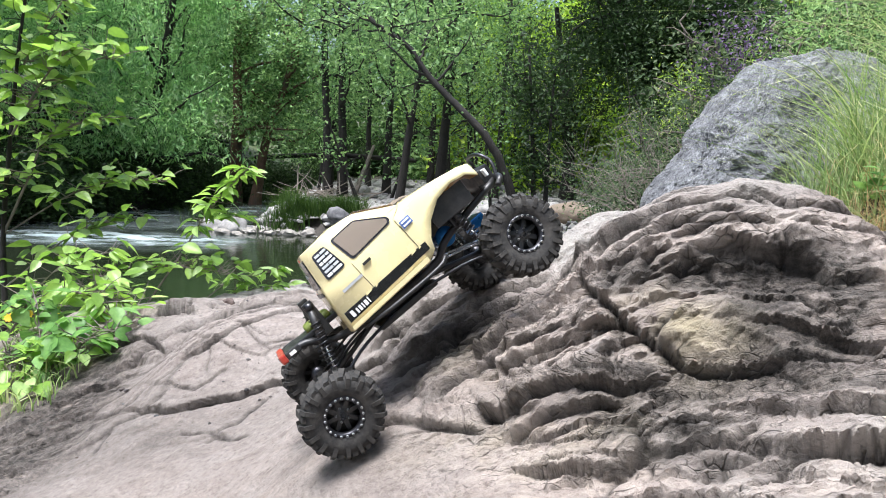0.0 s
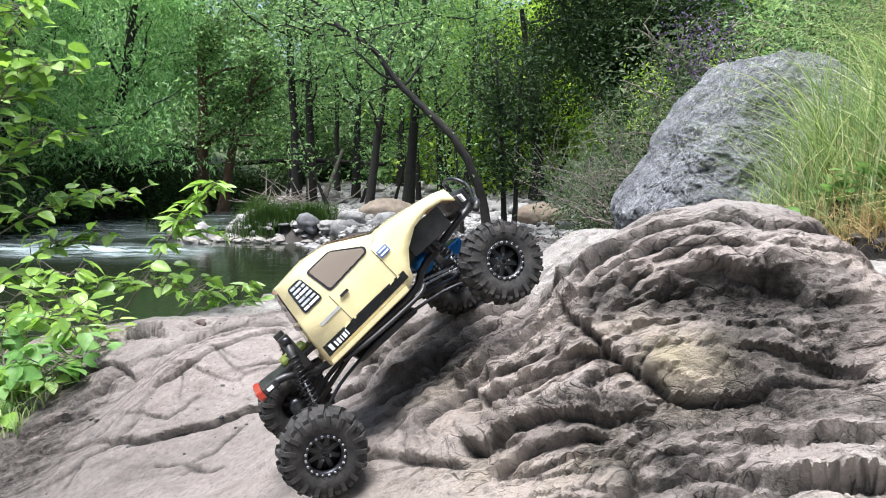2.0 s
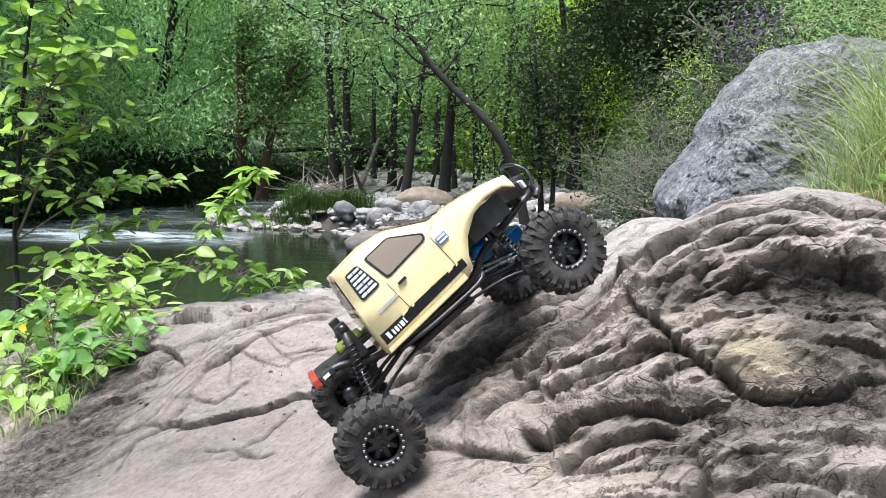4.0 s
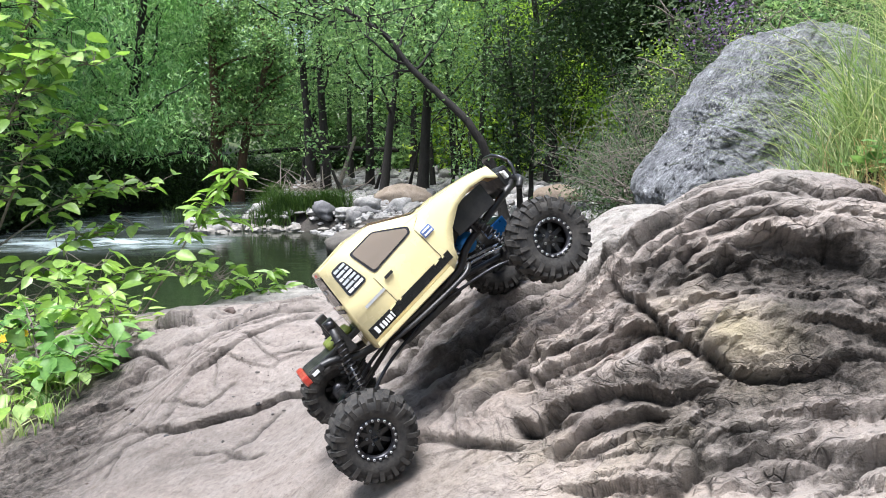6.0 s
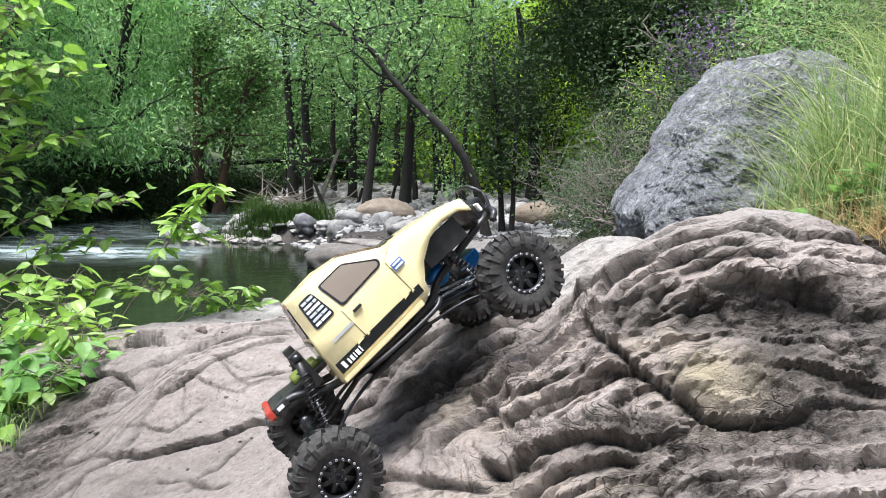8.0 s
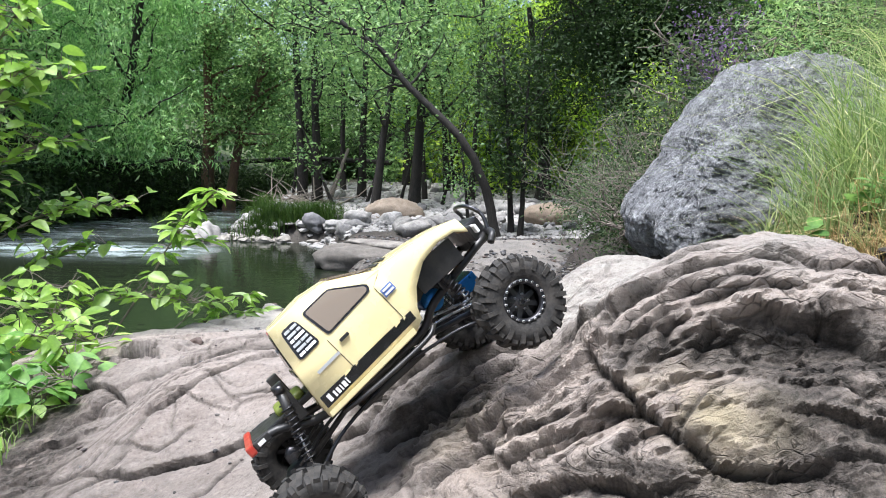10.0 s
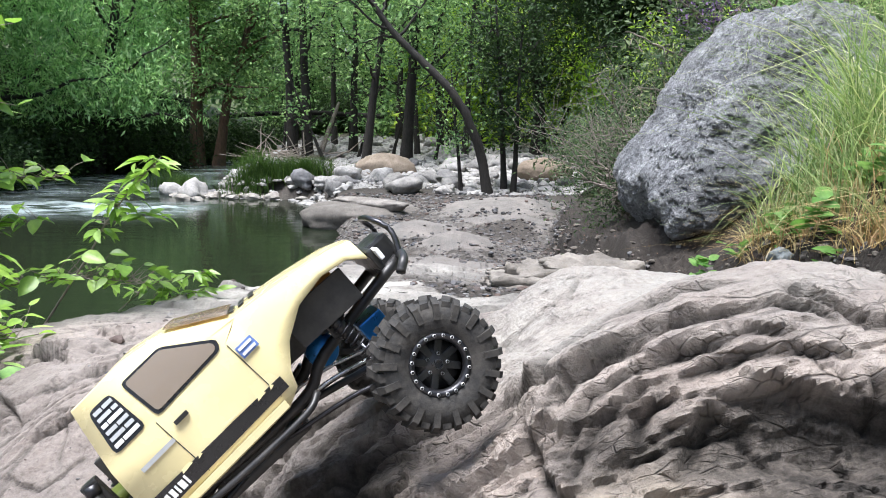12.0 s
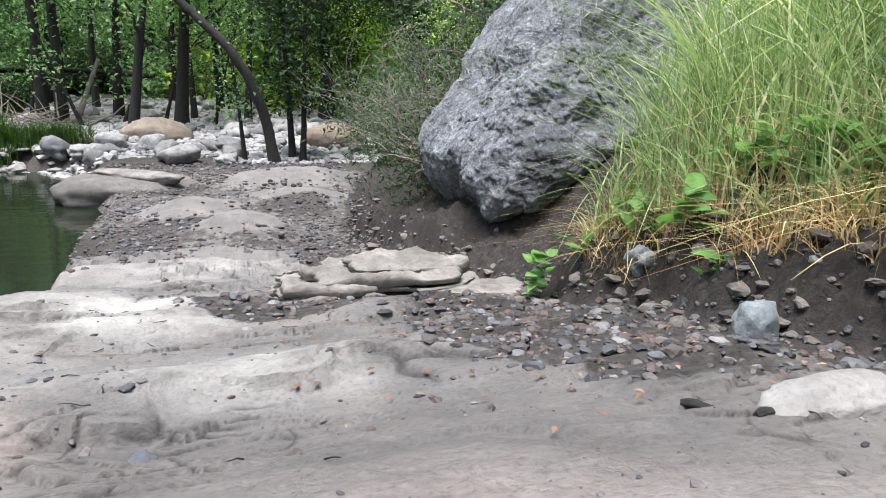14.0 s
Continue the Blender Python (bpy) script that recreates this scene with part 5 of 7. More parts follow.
def far_woods():
    """The wooded valley sides: clumps of leaves over the slopes."""
    r = np.random.RandomState(790)
    cs, ss = [], []
    for _ in range(520):
        if r.rand() < 0.6:
            x, y = r.uniform(-26, 22), r.uniform(36, 50)
        elif r.rand() < 0.5:
            x, y = r.uniform(-34, -15), r.uniform(8, 40)
        else:
            x, y = r.uniform(8, 26), r.uniform(8, 40)
        z = at(x, y)
        h = r.uniform(2, 8)
        n = 150
        p = r.normal(size=(n, 3))
        p /= np.linalg.norm(p, axis=1)[:, None]
        cs.append(p * (1.9, 1.6, 1.5) * r.uniform(0.6, 1.1, (n, 1)) + (x, y, z + h))
        ss.append(np.full(n, 0.42) * r.uniform(0.6, 1.2, n))
    c, s = np.concatenate(cs), np.concatenate(ss)
    me = leaves("far_woods", c, s, r, LEAF_ALDER, 0.6, 0.2)
    tagged(obj("far_woods", me), "dense green woods on the valley sides", "woods", kind="stuff")
    # unseen leaf layer added high over the far bank to shade it
    n = 15000
    x, y = r.uniform(-34, -13.5, n), r.uniform(11, 45, n)
    c = np.stack([x, y, 9.5 + 0.12 * np.abs(x) + 1.5 * r.normal(size=n) + 1.5 * vnoise(x * 0.4, y * 0.4, 0, 6)], -1)
    tagged(obj("tree_tops", leaves("tree_tops", c, r.uniform(0.35, 0.7, n), r, LEAF_ALDER, 0.6, 0.2, 0.5)), "unseen leaf layer added above the wood to shade it", "woods", kind="stuff")
    # unseen woods added behind the viewer and to the right to block light
    cs = []
    for _ in range(60):
        a = r.uniform(0, 1)
        x, y = (r.uniform(-25, 25), r.uniform(-22, -9)) if a < 0.6 else (r.uniform(7, 16), r.uniform(-10, 8))
        z = at(x, y)
        n = 90
        p = r.normal(size=(n, 3))
        p /= np.linalg.norm(p, axis=1)[:, None]
        cs.append(p * (2.4, 2.0, 2.2) * r.uniform(0.6, 1.1, (n, 1)) + (x, y, z + r.uniform(1, 7)))
    c = np.concatenate(cs)
    tagged(obj("near_woods", leaves("near_woods", c, np.full(len(c), 0.7), r, LEAF_SHADED, 0.6, 0.2)), "unseen dark trees added behind the viewer to hold back light", "woods", kind="stuff")


far_woods()


def blades(name, base, height, lean, width, r, mat, label, seg=5, category="grass", curl=1.0):
    """Bent tapering grass blades in one mesh."""
    n = len(base)
    a = r.uniform(0, 6.283, n)
    side = np.stack([np.cos(a), np.sin(a), np.zeros(n)], -1)
    t = np.linspace(0, 1, seg + 1)
    rows = []
    for k, u in enumerate(t):
        c = base + lean * u ** 2 * curl + np.stack([np.zeros(n), np.zeros(n), height * (u - 0.28 * u ** 3)], -1)
        w = (width * (1 - u) ** 0.7 * 0.5 + 0.0003)[:, None] * side
        rows.append(np.stack([c - w, c + w], 1))
    v = np.stack(rows, 1).reshape(n, 2 * (seg + 1), 3)
    f = np.array([[2 * k, 2 * k + 1, 2 * k + 3, 2 * k + 2] for k in range(seg)])
    faces = (f[None] + (np.arange(n) * 2 * (seg + 1))[:, None, None]).reshape(-1, 4)
    return tagged(obj(name, mesh_data(name, v.reshape(-1, 3), faces, mat)), label, category, kind="stuff")


def bank_grass():
    r = np.random.RandomState(800)

    def field(n, y0, y1, d0, d1, clump=0.5):
        y = r.uniform(y0, y1, n)
        x = bank_x(y) + r.uniform(d0, d1, n)
        k = vnoise(x * 5, y * 5, 0, 801)
        keep = (r.rand(n) < 0.5 + clump * k) & (x - bank_x(y) > 0.85 * sstep(3.5, 4.4, y))
        x, y = x[keep], y[keep]
        return np.stack([x, y, fine_z(x, y) - 0.01], -1)

    def sway(b, s):
        """Blades lean by tufts, each a little its own way."""
        n = len(b)
        a = 5.0 * vnoise(b[:, 0] * 4.5, b[:, 1] * 4.5, 0, 802) + 3.6 + r.normal(0, 1.0, n)
        k = np.abs(r.normal(0.42, 0.32, n)) + (r.rand(n) < 0.3) * r.uniform(0.2, 0.7, n)
        return np.stack([np.cos(a) * k, np.sin(a) * k, -0.35 * k * r.uniform(0.2, 1.2, n)], -1) * s

    b = field(19000, 1.3, 4.7, 0.10, 1.6, 0.6)
    n = len(b)
    h = r.uniform(0.25, 1.05, n) * np.interp(b[:, 0] - bank_x(b[:, 1]), [0.1, 0.40], [0.40, 1.25])
    blades("tall_grass", b, h, sway(b, h[:, None] * 1.1), 0.0025 + 0.010 * r.rand(n) ** 2, r, GRASS, "tall fresh green grass leaning over the bank's edge", 6)
    b = field(2600, 1.3, 4.4, 0.15, 1.2)
    n = len(b)
    h = r.uniform(0.25, 0.62, n)
    blades("dry_grass", b, h, sway(b, h[:, None]), r.uniform(0.002, 0.005, n), r, STRAW, "withered brown stalks standing among the green grass", 5)
    b = field(11000, 1.3, 4.3, 0.03, 0.50)
    n = len(b)
    h = r.uniform(0.05, 0.24, n)
    blades("dry_grass", b, h, sway(b, h[:, None] * 2.0), r.uniform(0.002, 0.006, n), r, STRAW, "tangled straw-coloured dry grass along the bank's edge", 5)
    b = field(7000, 4.3, 10.0, 0.9, 3.2)
    n = len(b)
    h = r.uniform(0.25, 0.6, n)
    blades("tall_grass", b, h, sway(b, h[:, None]), r.uniform(0.008, 0.016, n), r, GRASS, "tall green grass on the slope round the boulder", 5)
    b = field(5000, 1.2, 4.3, 1.4, 4.5)
    n = len(b)
    h = r.uniform(0.3, 0.65, n)
    blades("tall_grass", b, h, sway(b, h[:, None]), r.uniform(0.008, 0.014, n), r, GRASS, "tall green grass high on the bank", 5)
    # seed heads
    b = field(1300, 1.4, 4.4, 0.18, 1.4)
    n = len(b)
    h = r.uniform(0.6, 1.2, n)
    lean = sway(b, h[:, None] * 0.9)
    blades("oat_stems", b, h, lean, np.full(n, 0.0025), r, GRASS, "thin stems of wild oat", 6)
    tips = b + lean + np.stack([np.zeros(n), np.zeros(n), h * 0.72], -1)
    c = np.repeat(tips, 9, axis=0) + r.normal(size=(9 * n, 3)) * (0.035, 0.035, 0.03) - (0, 0, 0.03)
    me = leaves("oat_seeds", c, np.full(len(c), 0.026), r, GRASS, 0.16, 1.6)
    tagged(obj("oat_seeds", me), "hanging pale green wild oat seed heads", "grass", kind="stuff")


bank_grass()


def reeds():
    r = np.random.RandomState(820)
    for k, (x, y, w, n) in enumerate([(-4.25, 17.85, 0.65, 1300), (-3.3, 17.9, 0.6, 1300), (-6.3, 18.6, 0.4, 350), (-7.4, 20.5, 0.5, 300), (-5.4, 21, 0.5, 300)]):
        c = r.normal(size=(n, 2)) * (w, 0.22) * 0.6
        b = np.stack([x + c[:, 0], y + c[:, 1], np.maximum(fine_z(x + c[:, 0], y + c[:, 1]), 0.0) - 0.02], -1)
        h = r.uniform(0.45, 0.80, n)
        o = blades("reed_clump", b, h, np.stack([r.normal(0, 0.4, n), r.normal(0, 0.4, n), np.zeros(n)], -1) * h[:, None] * 0.7, np.full(n, 0.014), r, REED, "dense dark green reeds at the pool's edge", 3, "reeds")
        o["group"] = "reed clumps"


reeds()


def driftwood():
    r = np.random.RandomState(830)
    root = tagged(new("driftwood_pile"), "pile of grey flood-carried sticks round the trunks", "driftwood")
    root.location = (-4.3, 22.4, 0.35)
    g = Geo()
    for _ in range(90):
        a = r.uniform(0, 3.14)
        w = wander(r.normal(size=3) * (0.7, 0.35, 0.05) + (0, 0, r.uniform(0, 0.5)), (math.cos(a), 0.6 * math.sin(a), r.uniform(-0.2, 0.5)), r.uniform(0.6, 1.8), r, 5, 0.25)
        g.tube(w, np.linspace(r.uniform(0.012, 0.03), 0.006, len(w)), 4)
    tagged(obj("stick", g.mesh("stick", TWIG), root), kind="stuff")
    log = tagged(new("fallen_log"), "bare pale log propped among the alders", "log")
    g = Geo()
    g.tube(bend([(-3.3, 24.0, 2.3), (-3.6, 23.4, 1.3), (-3.85, 22.9, 0.4)], 5), np.linspace(0.05, 0.09, 11), 7)
    obj("log", g.mesh("log", TWIG), log)
    g = Geo()
    g.tube(bend([(-9.5, 32, 1.9), (-6.0, 31.5, 2.05), (-2.5, 31, 1.9)], 6), np.full(13, 0.10), 7)
    fl = tagged(new("fallen_log"), "long dark log lying across the river", "log")
    obj("log", g.mesh("log", BARK), fl)


driftwood()

# ---------------------------------------------------------------- the leafy bush beside the rock


def leaf_blade(name, length, width, mat, seed, serrate=0.0, fold=0.25, curl=0.2):
    """One broad leaf: rib along y, two rows each side, pointed tip."""
    r = np.random.RandomState(seed)
    n = 7
    t = np.linspace(0, 1, n)
    half = width * 0.5 * np.sin(np.pi * t ** 0.8) ** 0.8
    half[0], half[-1] = 0.001, 0.001
    v, f = [], []
    for k in range(n):
        y, z = length * t[k], -curl * length * t[k] ** 2
        for u in (-1, -0.5, 0, 0.5, 1):
            w = half[k] * (1 + (serrate * (0.6 if k % 2 else -0.4) if abs(u) == 1 else 0))
            v.append((u * w, y - 0.1 * abs(u) * w, z + fold * abs(u) * w + (0.10 * w if abs(u) == 0.5 else 0) * (1 if k % 2 else -1) * (0.5 + serrate)))
    for k in range(n - 1):
        for j in range(4):
            a = 5 * k + j
            f.append((a, a + 1, a + 6, a + 5))
    return mesh_data(name, np.array(v) + r.normal(size=(len(v), 3)) * length * 0.006, f, mat)


BUSH_LEAVES = [leaf_blade("leaf", 0.095, 0.062, LEAF_BUSH, 840, 0.05, 0.25, 0.15), leaf_blade("leaf", 0.085, 0.05, LEAF_BUSH, 841, 0.05, 0.4, 0.3), leaf_blade("leaf", 0.075, 0.045, LEAF_BUSH, 842, 0.04, 0.15, 0.1)]
BRAMBLE_LEAVES = [leaf_blade("leaf", 0.10, 0.072, LEAF_BRAMBLE, 843, 0.16, 0.2, 0.25), leaf_blade("leaf", 0.08, 0.06, LEAF_BRAMBLE, 844, 0.16, 0.3, 0.2)]
SLIM_LEAVES = [leaf_blade("leaf", 0.09, 0.032, LEAF_BUSH, 845, 0.05, 0.3, 0.2), leaf_blade("leaf", 0.075, 0.028, LEAF_BUSH, 846, 0.05, 0.2, 0.35)]


def leafy_stem(root, points, thick, r, shapes, per_metre, start=0.25, twig=0.10, scale=1.0, bark=TWIG, side_twigs=True):
    """A stem with side twigs and separate leaves, under a plant."""
    o = np.array(root.location)
    line = bend([np.array(p) - o for p in points], 8)
    n = len(line)
    g = Geo()
    g.tube(line, np.linspace(thick, thick * 0.3, n), 6)
    length = np.linalg.norm(np.diff(line, axis=0), axis=1).sum()
    holders = []
    for _ in range(int(length * per_metre * 2.8)):
        k = r.randint(int(n * start), n)
        p = line[k]
        d = r.normal(size=3)
        d[2] = abs(d[2]) * 0.4
        d /= np.linalg.norm(d)
        if side_twigs and r.rand() < 0.75:
            tw = wander(p, d, twig * r.uniform(0.3, 1.2), r, 3, 0.3, 0.1)
            g.tube(tw, np.linspace(0.0022, 0.001, len(tw)), 4)
            holders.append((tw[-1], d))
        else:
            holders.append((p, d))
    holders.append((line[-1], line[-1] - line[-2]))
    obj("stem", g.mesh("stem", bark), root)
    for p, d in holders:
        yaw = math.degrees(math.atan2(d[1], d[0])) - 90 + r.uniform(-35, 35)
        s = scale * r.uniform(0.7, 1.3)
        m = pose(*p, r.uniform(-40, 25), r.uniform(-40, 40), yaw) @ Matrix.Scale(s, 4)
        obj("leaf", shapes[r.randint(0, len(shapes))], root, m)


def bush():
    r = np.random.RandomState(850)
    a = tagged(new("alder_shrub"), "young shrub with glossy bright green oval leaves", "shrub")
    a.location = (-1.87, 2.75, 0.63)
    leafy_stem(a, [(-1.87, 2.75, 0.63), (-1.83, 2.80, 1.02), (-1.85, 2.85, 1.39), (-1.83, 2.89, 1.78), (-1.81, 2.95, 2.19), (-1.77, 2.99, 2.50)], 0.014, r, BUSH_LEAVES, 14, 0.45, 0.14, bark=BARK)
    leafy_stem(a, [(-1.80, 2.85, 1.78), (-1.69, 2.88, 1.99), (-1.57, 2.90, 2.12), (-1.42, 2.90, 2.08)], 0.005, r, BUSH_LEAVES, 52, 0.1, 0.13, 0.9)
    leafy_stem(a, [(-1.81, 2.95, 2.05), (-1.70, 2.95, 2.22), (-1.60, 2.95, 2.36)], 0.005, r, BUSH_LEAVES, 50, 0.1, 0.13, 0.85)
    leafy_stem(a, [(-1.85, 2.85, 1.39), (-1.76, 2.88, 1.61), (-1.68, 2.90, 1.78), (-1.47, 2.92, 1.86)], 0.006, r, BUSH_LEAVES, 40, 0.3, 0.12, 0.75)
    leafy_stem(a, [(-1.85, 2.85, 1.39), (-1.66, 2.97, 1.54), (-1.50, 2.99, 1.60), (-1.30, 3.10, 1.61)], 0.004, r, BUSH_LEAVES, 36, 0.25, 0.09, 0.75)
    leafy_stem(a, [(-1.83, 2.82, 1.19), (-1.61, 2.96, 1.40), (-1.39, 3.08, 1.46)], 0.004, r, BUSH_LEAVES, 34, 0.2, 0.10, 0.75)
    b = tagged(new("willow_shoot"), "upright shoot with narrow pointed green leaves", "shoot")
    b.location = (-1.43, 3.03, 1.0)
    leafy_stem(b, [(-1.43, 3.03, 1.0), (-1.22, 3.07, 1.32), (-1.15, 3.08, 1.44), (-1.06, 3.10, 1.56), (-0.96, 3.12, 1.67)], 0.005, r, SLIM_LEAVES, 30, 0.4, 0.05, 0.9)
    leafy_stem(b, [(-1.15, 3.08, 1.44), (-1.05, 3.12, 1.47), (-0.98, 3.14, 1.46)], 0.003, r, SLIM_LEAVES, 26, 0.3, 0.05, 0.9)
    for k, pts in enumerate([[(-1.20, 3.25, 1.08), (-1.07, 3.26, 1.18), (-0.95, 3.27, 1.20), (-0.86, 3.27, 1.23)], [(-1.15, 3.25, 1.08), (-1.0, 3.27, 1.13), (-0.82, 3.27, 1.16)]]):
        leafy_stem(b, pts, 0.003, r, SLIM_LEAVES, 40, 0.2, 0.04, 0.8)
    c = tagged(new("bramble"), "low bramble with ribbed toothed leaves hanging over the rock", "bramble")
    c.location = (-1.5, 2.3, 0.85)
    for pts in ([(-1.49, 2.29, 0.85), (-1.52, 2.52, 1.09), (-1.45, 2.84, 1.24), (-1.21, 2.96, 1.27), (-1.02, 3.07, 1.23)], [(-1.61, 2.40, 0.93), (-1.48, 2.43, 1.17), (-1.29, 2.45, 1.25), (-1.14, 2.45, 1.20)],
                [(-1.30, 2.1, 0.80), (-1.18, 2.05, 1.08), (-1.08, 2.06, 1.20), (-1.02, 2.06, 1.21)], [(-1.50, 2.1, 0.80), (-1.32, 2.05, 1.05), (-1.20, 2.05, 1.12), (-1.13, 2.05, 1.13)], [(-1.76, 2.60, 0.95), (-1.64, 2.62, 1.15), (-1.50, 2.65, 1.31), (-1.33, 2.67, 1.36)],
                [(-1.45, 2.25, 1.15), (-1.34, 2.20, 1.27), (-1.25, 2.08, 1.16), (-1.20, 2.05, 1.06)], [(-1.38, 2.3, 1.2), (-1.23, 2.25, 1.28), (-1.12, 2.22, 1.24), (-1.09, 2.22, 1.14)], [(-1.42, 2.15, 1.0), (-1.33, 2.05, 1.14), (-1.26, 1.95, 1.06), (-1.23, 1.92, 0.96)]):
        leafy_stem(c, pts, 0.004, r, BRAMBLE_LEAVES if r.rand() < 0.6 else BUSH_LEAVES, 42, 0.15, 0.10, 0.70)
    # fine low weeds at the rock's foot and small yellow flowers
    n = 420
    base = np.stack([r.uniform(-1.5, -1.08, n), r.uniform(1.80, 2.2, n), np.zeros(n)], -1)
    base[:, 2] = fine_z(base[:, 0], base[:, 1])
    h = r.uniform(0.03, 0.12, n)
    blades("weeds", base, h, r.normal(size=(n, 3)) * h[:, None] * (0.6, 0.6, 0), r.uniform(0.003, 0.007, n), r, GRASS, "fine green weeds at the rock's edge", 4, "weeds")
    f = tagged(new("yellow_flowers"), "small yellow daisy-like flowers on thin stalks", "flowers")
    f.location = (-1.45, 2.2, 1.0)
    for k, (x, y, z) in enumerate([(-1.42, 2.20, 1.205), (-1.37, 2.22, 1.215), (-1.30, 2.24, 1.22)]):
        bm = bmesh.new()
        for p in range(9):
            a = p * 6.283 / 9
            tip = Vector((math.cos(a), math.sin(a), 0.2)) * 0.017
            s = Vector((-math.sin(a), math.cos(a), 0)) * 0.004
            vs = [bm.verts.new(q) for q in (Vector((0, 0, 0)), tip * 0.55 + s, tip, tip * 0.55 - s)]
            bm.faces.new(vs)
        part("flower", bm, YELLOW, f, m=pose(x + 1.45, y - 2.2, z - 1.0, 55, 10 * k, 15))
        g = Geo()
        g.tube(bend([(x + 1.45, y - 2.2, z - 1.0), (x + 1.47, y - 2.18, z - 1.12), (x + 1.47, y - 2.15, z - 1.3)], 4), np.full(9, 0.0012), 4)
        obj("stalk", g.mesh("stalk", LEAF_BRAMBLE), f)


bush()


def weeds_and_litter():
    r = np.random.RandomState(870)
    for x, y, n, s in ((1.42, 3.3, 16, 0.6), (1.55, 2.95, 18, 0.7), (1.60, 2.6, 18, 0.7), (1.75, 2.75, 18, 0.8), (1.48, 3.55, 14, 0.6), (1.70, 2.3, 16, 0.8), (1.9, 3.0, 18, 0.9), (1.22, 3.75, 22, 0.75), (1.34, 3.62, 14, 0.7), (1.50, 2.25, 14, 0.7), (1.34, 2.85, 10, 0.6), (1.45, 2.05, 10, 0.6), (1.38, 3.05, 22, 0.8), (1.46, 3.42, 24, 0.9), (1.52, 3.7, 22, 0.9), (1.62, 3.15, 24, 1.0), (1.56, 2.75, 20, 0.9), (1.66, 3.5, 24, 1.0), (1.8, 3.75, 20, 1.0), (1.75, 2.5, 18, 0.9)):
        z = at(x, y)
        w = tagged(new("broadleaf_weed"), "small broad-leaved weed growing from the bank soil", "weed", "bank weeds")
        w.location = (x, y, z)
        for _ in range(n):
            a = r.uniform(0, 360)
            obj("leaf", BRAMBLE_LEAVES[r.randint(0, 2)], w, pose(r.normal() * 0.02, r.normal() * 0.02, r.uniform(0, 0.16 if n > 16 else 0.07), r.uniform(-10, 50), r.uniform(-20, 20), a) @ Matrix.Scale(1.25 * s * r.uniform(0.5, 1), 4))
    x, y = r.uniform(0.2, 1.5, 500), r.uniform(2.0, 8.0, 500)
    c = np.stack([x, y, fine_z(x, y) + 0.012], -1)
    me = leaves("leaf_litter", c, r.uniform(0.010, 0.024, 500), r, DEAD_LEAF, 0.5, 0.0, 1.0)
    tagged(obj("leaf_litter", me), "brown dead leaves scattered over soil and rock", "leaves", kind="stuff")
    g = Geo()
    for _ in range(45):
        x, y, a = r.uniform(-0.5, 1.35), r.uniform(1.85, 4.6), r.uniform(0, 6.283)
        n = r.uniform(0.008, 0.024) * (1 + 0.3 * (y - 1.85))
        p = np.stack([x + np.linspace(-1, 1, 4) * math.cos(a) * n, y + np.linspace(-1, 1, 4) * math.sin(a) * n], -1) + r.normal(size=(4, 2)) * n * 0.12
        g.tube(np.column_stack([p, fine_z(p[:, 0], p[:, 1]) + 0.004]), np.linspace(0.0016, 0.0007, 4), 4)
    tagged(obj("twigs", g.mesh("twigs", BARK)), "dark broken twigs lying on rock and gravel", "twigs", kind="stuff")
    # a curled piece of bark and pale petals beside the whitish rock
    for x, y, turn in ((0.815, 2.00, 20), (0.75, 2.06, -35)):
        bm = bmesh.new()
        rows = []
        for k in range(7):
            u = k / 6
            half = 0.009 * math.sin(math.pi * (0.12 + 0.76 * u)) ** 0.6
            rows.append([bm.verts.new((0.05 * (u - 0.5), v * half, 0.005 * (1 - v * v) + 0.003 * math.sin(5 * u) + dz)) for v, dz in ((-1, 0), (-0.5, 0), (0, 0), (0.5, 0), (1, 0), (1, -0.003), (0, -0.003), (-1, -0.003))])
        for a, b in zip(rows, rows[1:]):
            for j in range(8):
                bm.faces.new((a[j], b[j], b[(j + 1) % 8], a[(j + 1) % 8]))
        for end in (rows[0], rows[-1]):
            bm.faces.new(end)
        bmesh.ops.recalc_face_normals(bm, faces=bm.faces)
        me = bpy.data.meshes.new("bark_piece")
        bm.to_mesh(me)
        bm.free()
        me.materials.append(BARK)
        tagged(obj("bark_piece", me, None, pose(x, y, at(x, y) + 0.003, 0, 0, turn)), "curled flake of dark brown bark on the worn rock", "bark", "bark flakes")


weeds_and_litter()

# ---------------------------------------------------------------- the radio-controlled truck
from mathutils.bvhtree import BVHTree

CREAM = plain_material("cream_body_paint", (0.80, 0.69, 0.37), 0.26, 0, 0.05, 18, coat=0.5, dust=(0.66, 0.58, 0.36))
# orange inside: daylight through the thin body, put into the colour
ORANGE_IN = plain_material("light_tinted_shell", (0.50, 0.25, 0.05), 0.5)
BLACK = plain_material("black_plastic", (0.016, 0.016, 0.017), 0.42, 0, 0.25, 60, dust=(0.06, 0.055, 0.05))
BLACK_GLOSS = plain_material("black_decal", (0.012, 0.012, 0.013), 0.25, 0, 0.2, 50)
RUBBER = plain_material("dusty_rubber", (0.016, 0.0155, 0.015), 0.85, 0, 0.3, 70, relief=0.002, dust=(0.075, 0.066, 0.056))
STEEL = plain_material("bright_steel", (0.62, 0.62, 0.63), 0.28, 1.0, 0.1, 90)
BRIGHT = plain_material("bright_bolt", (0.75, 0.75, 0.75), 0.45, 0.6, 0.1, 90)
DARK_STEEL = plain_material("dark_anodised", (0.05, 0.05, 0.055), 0.35, 0.8, 0.2, 90)
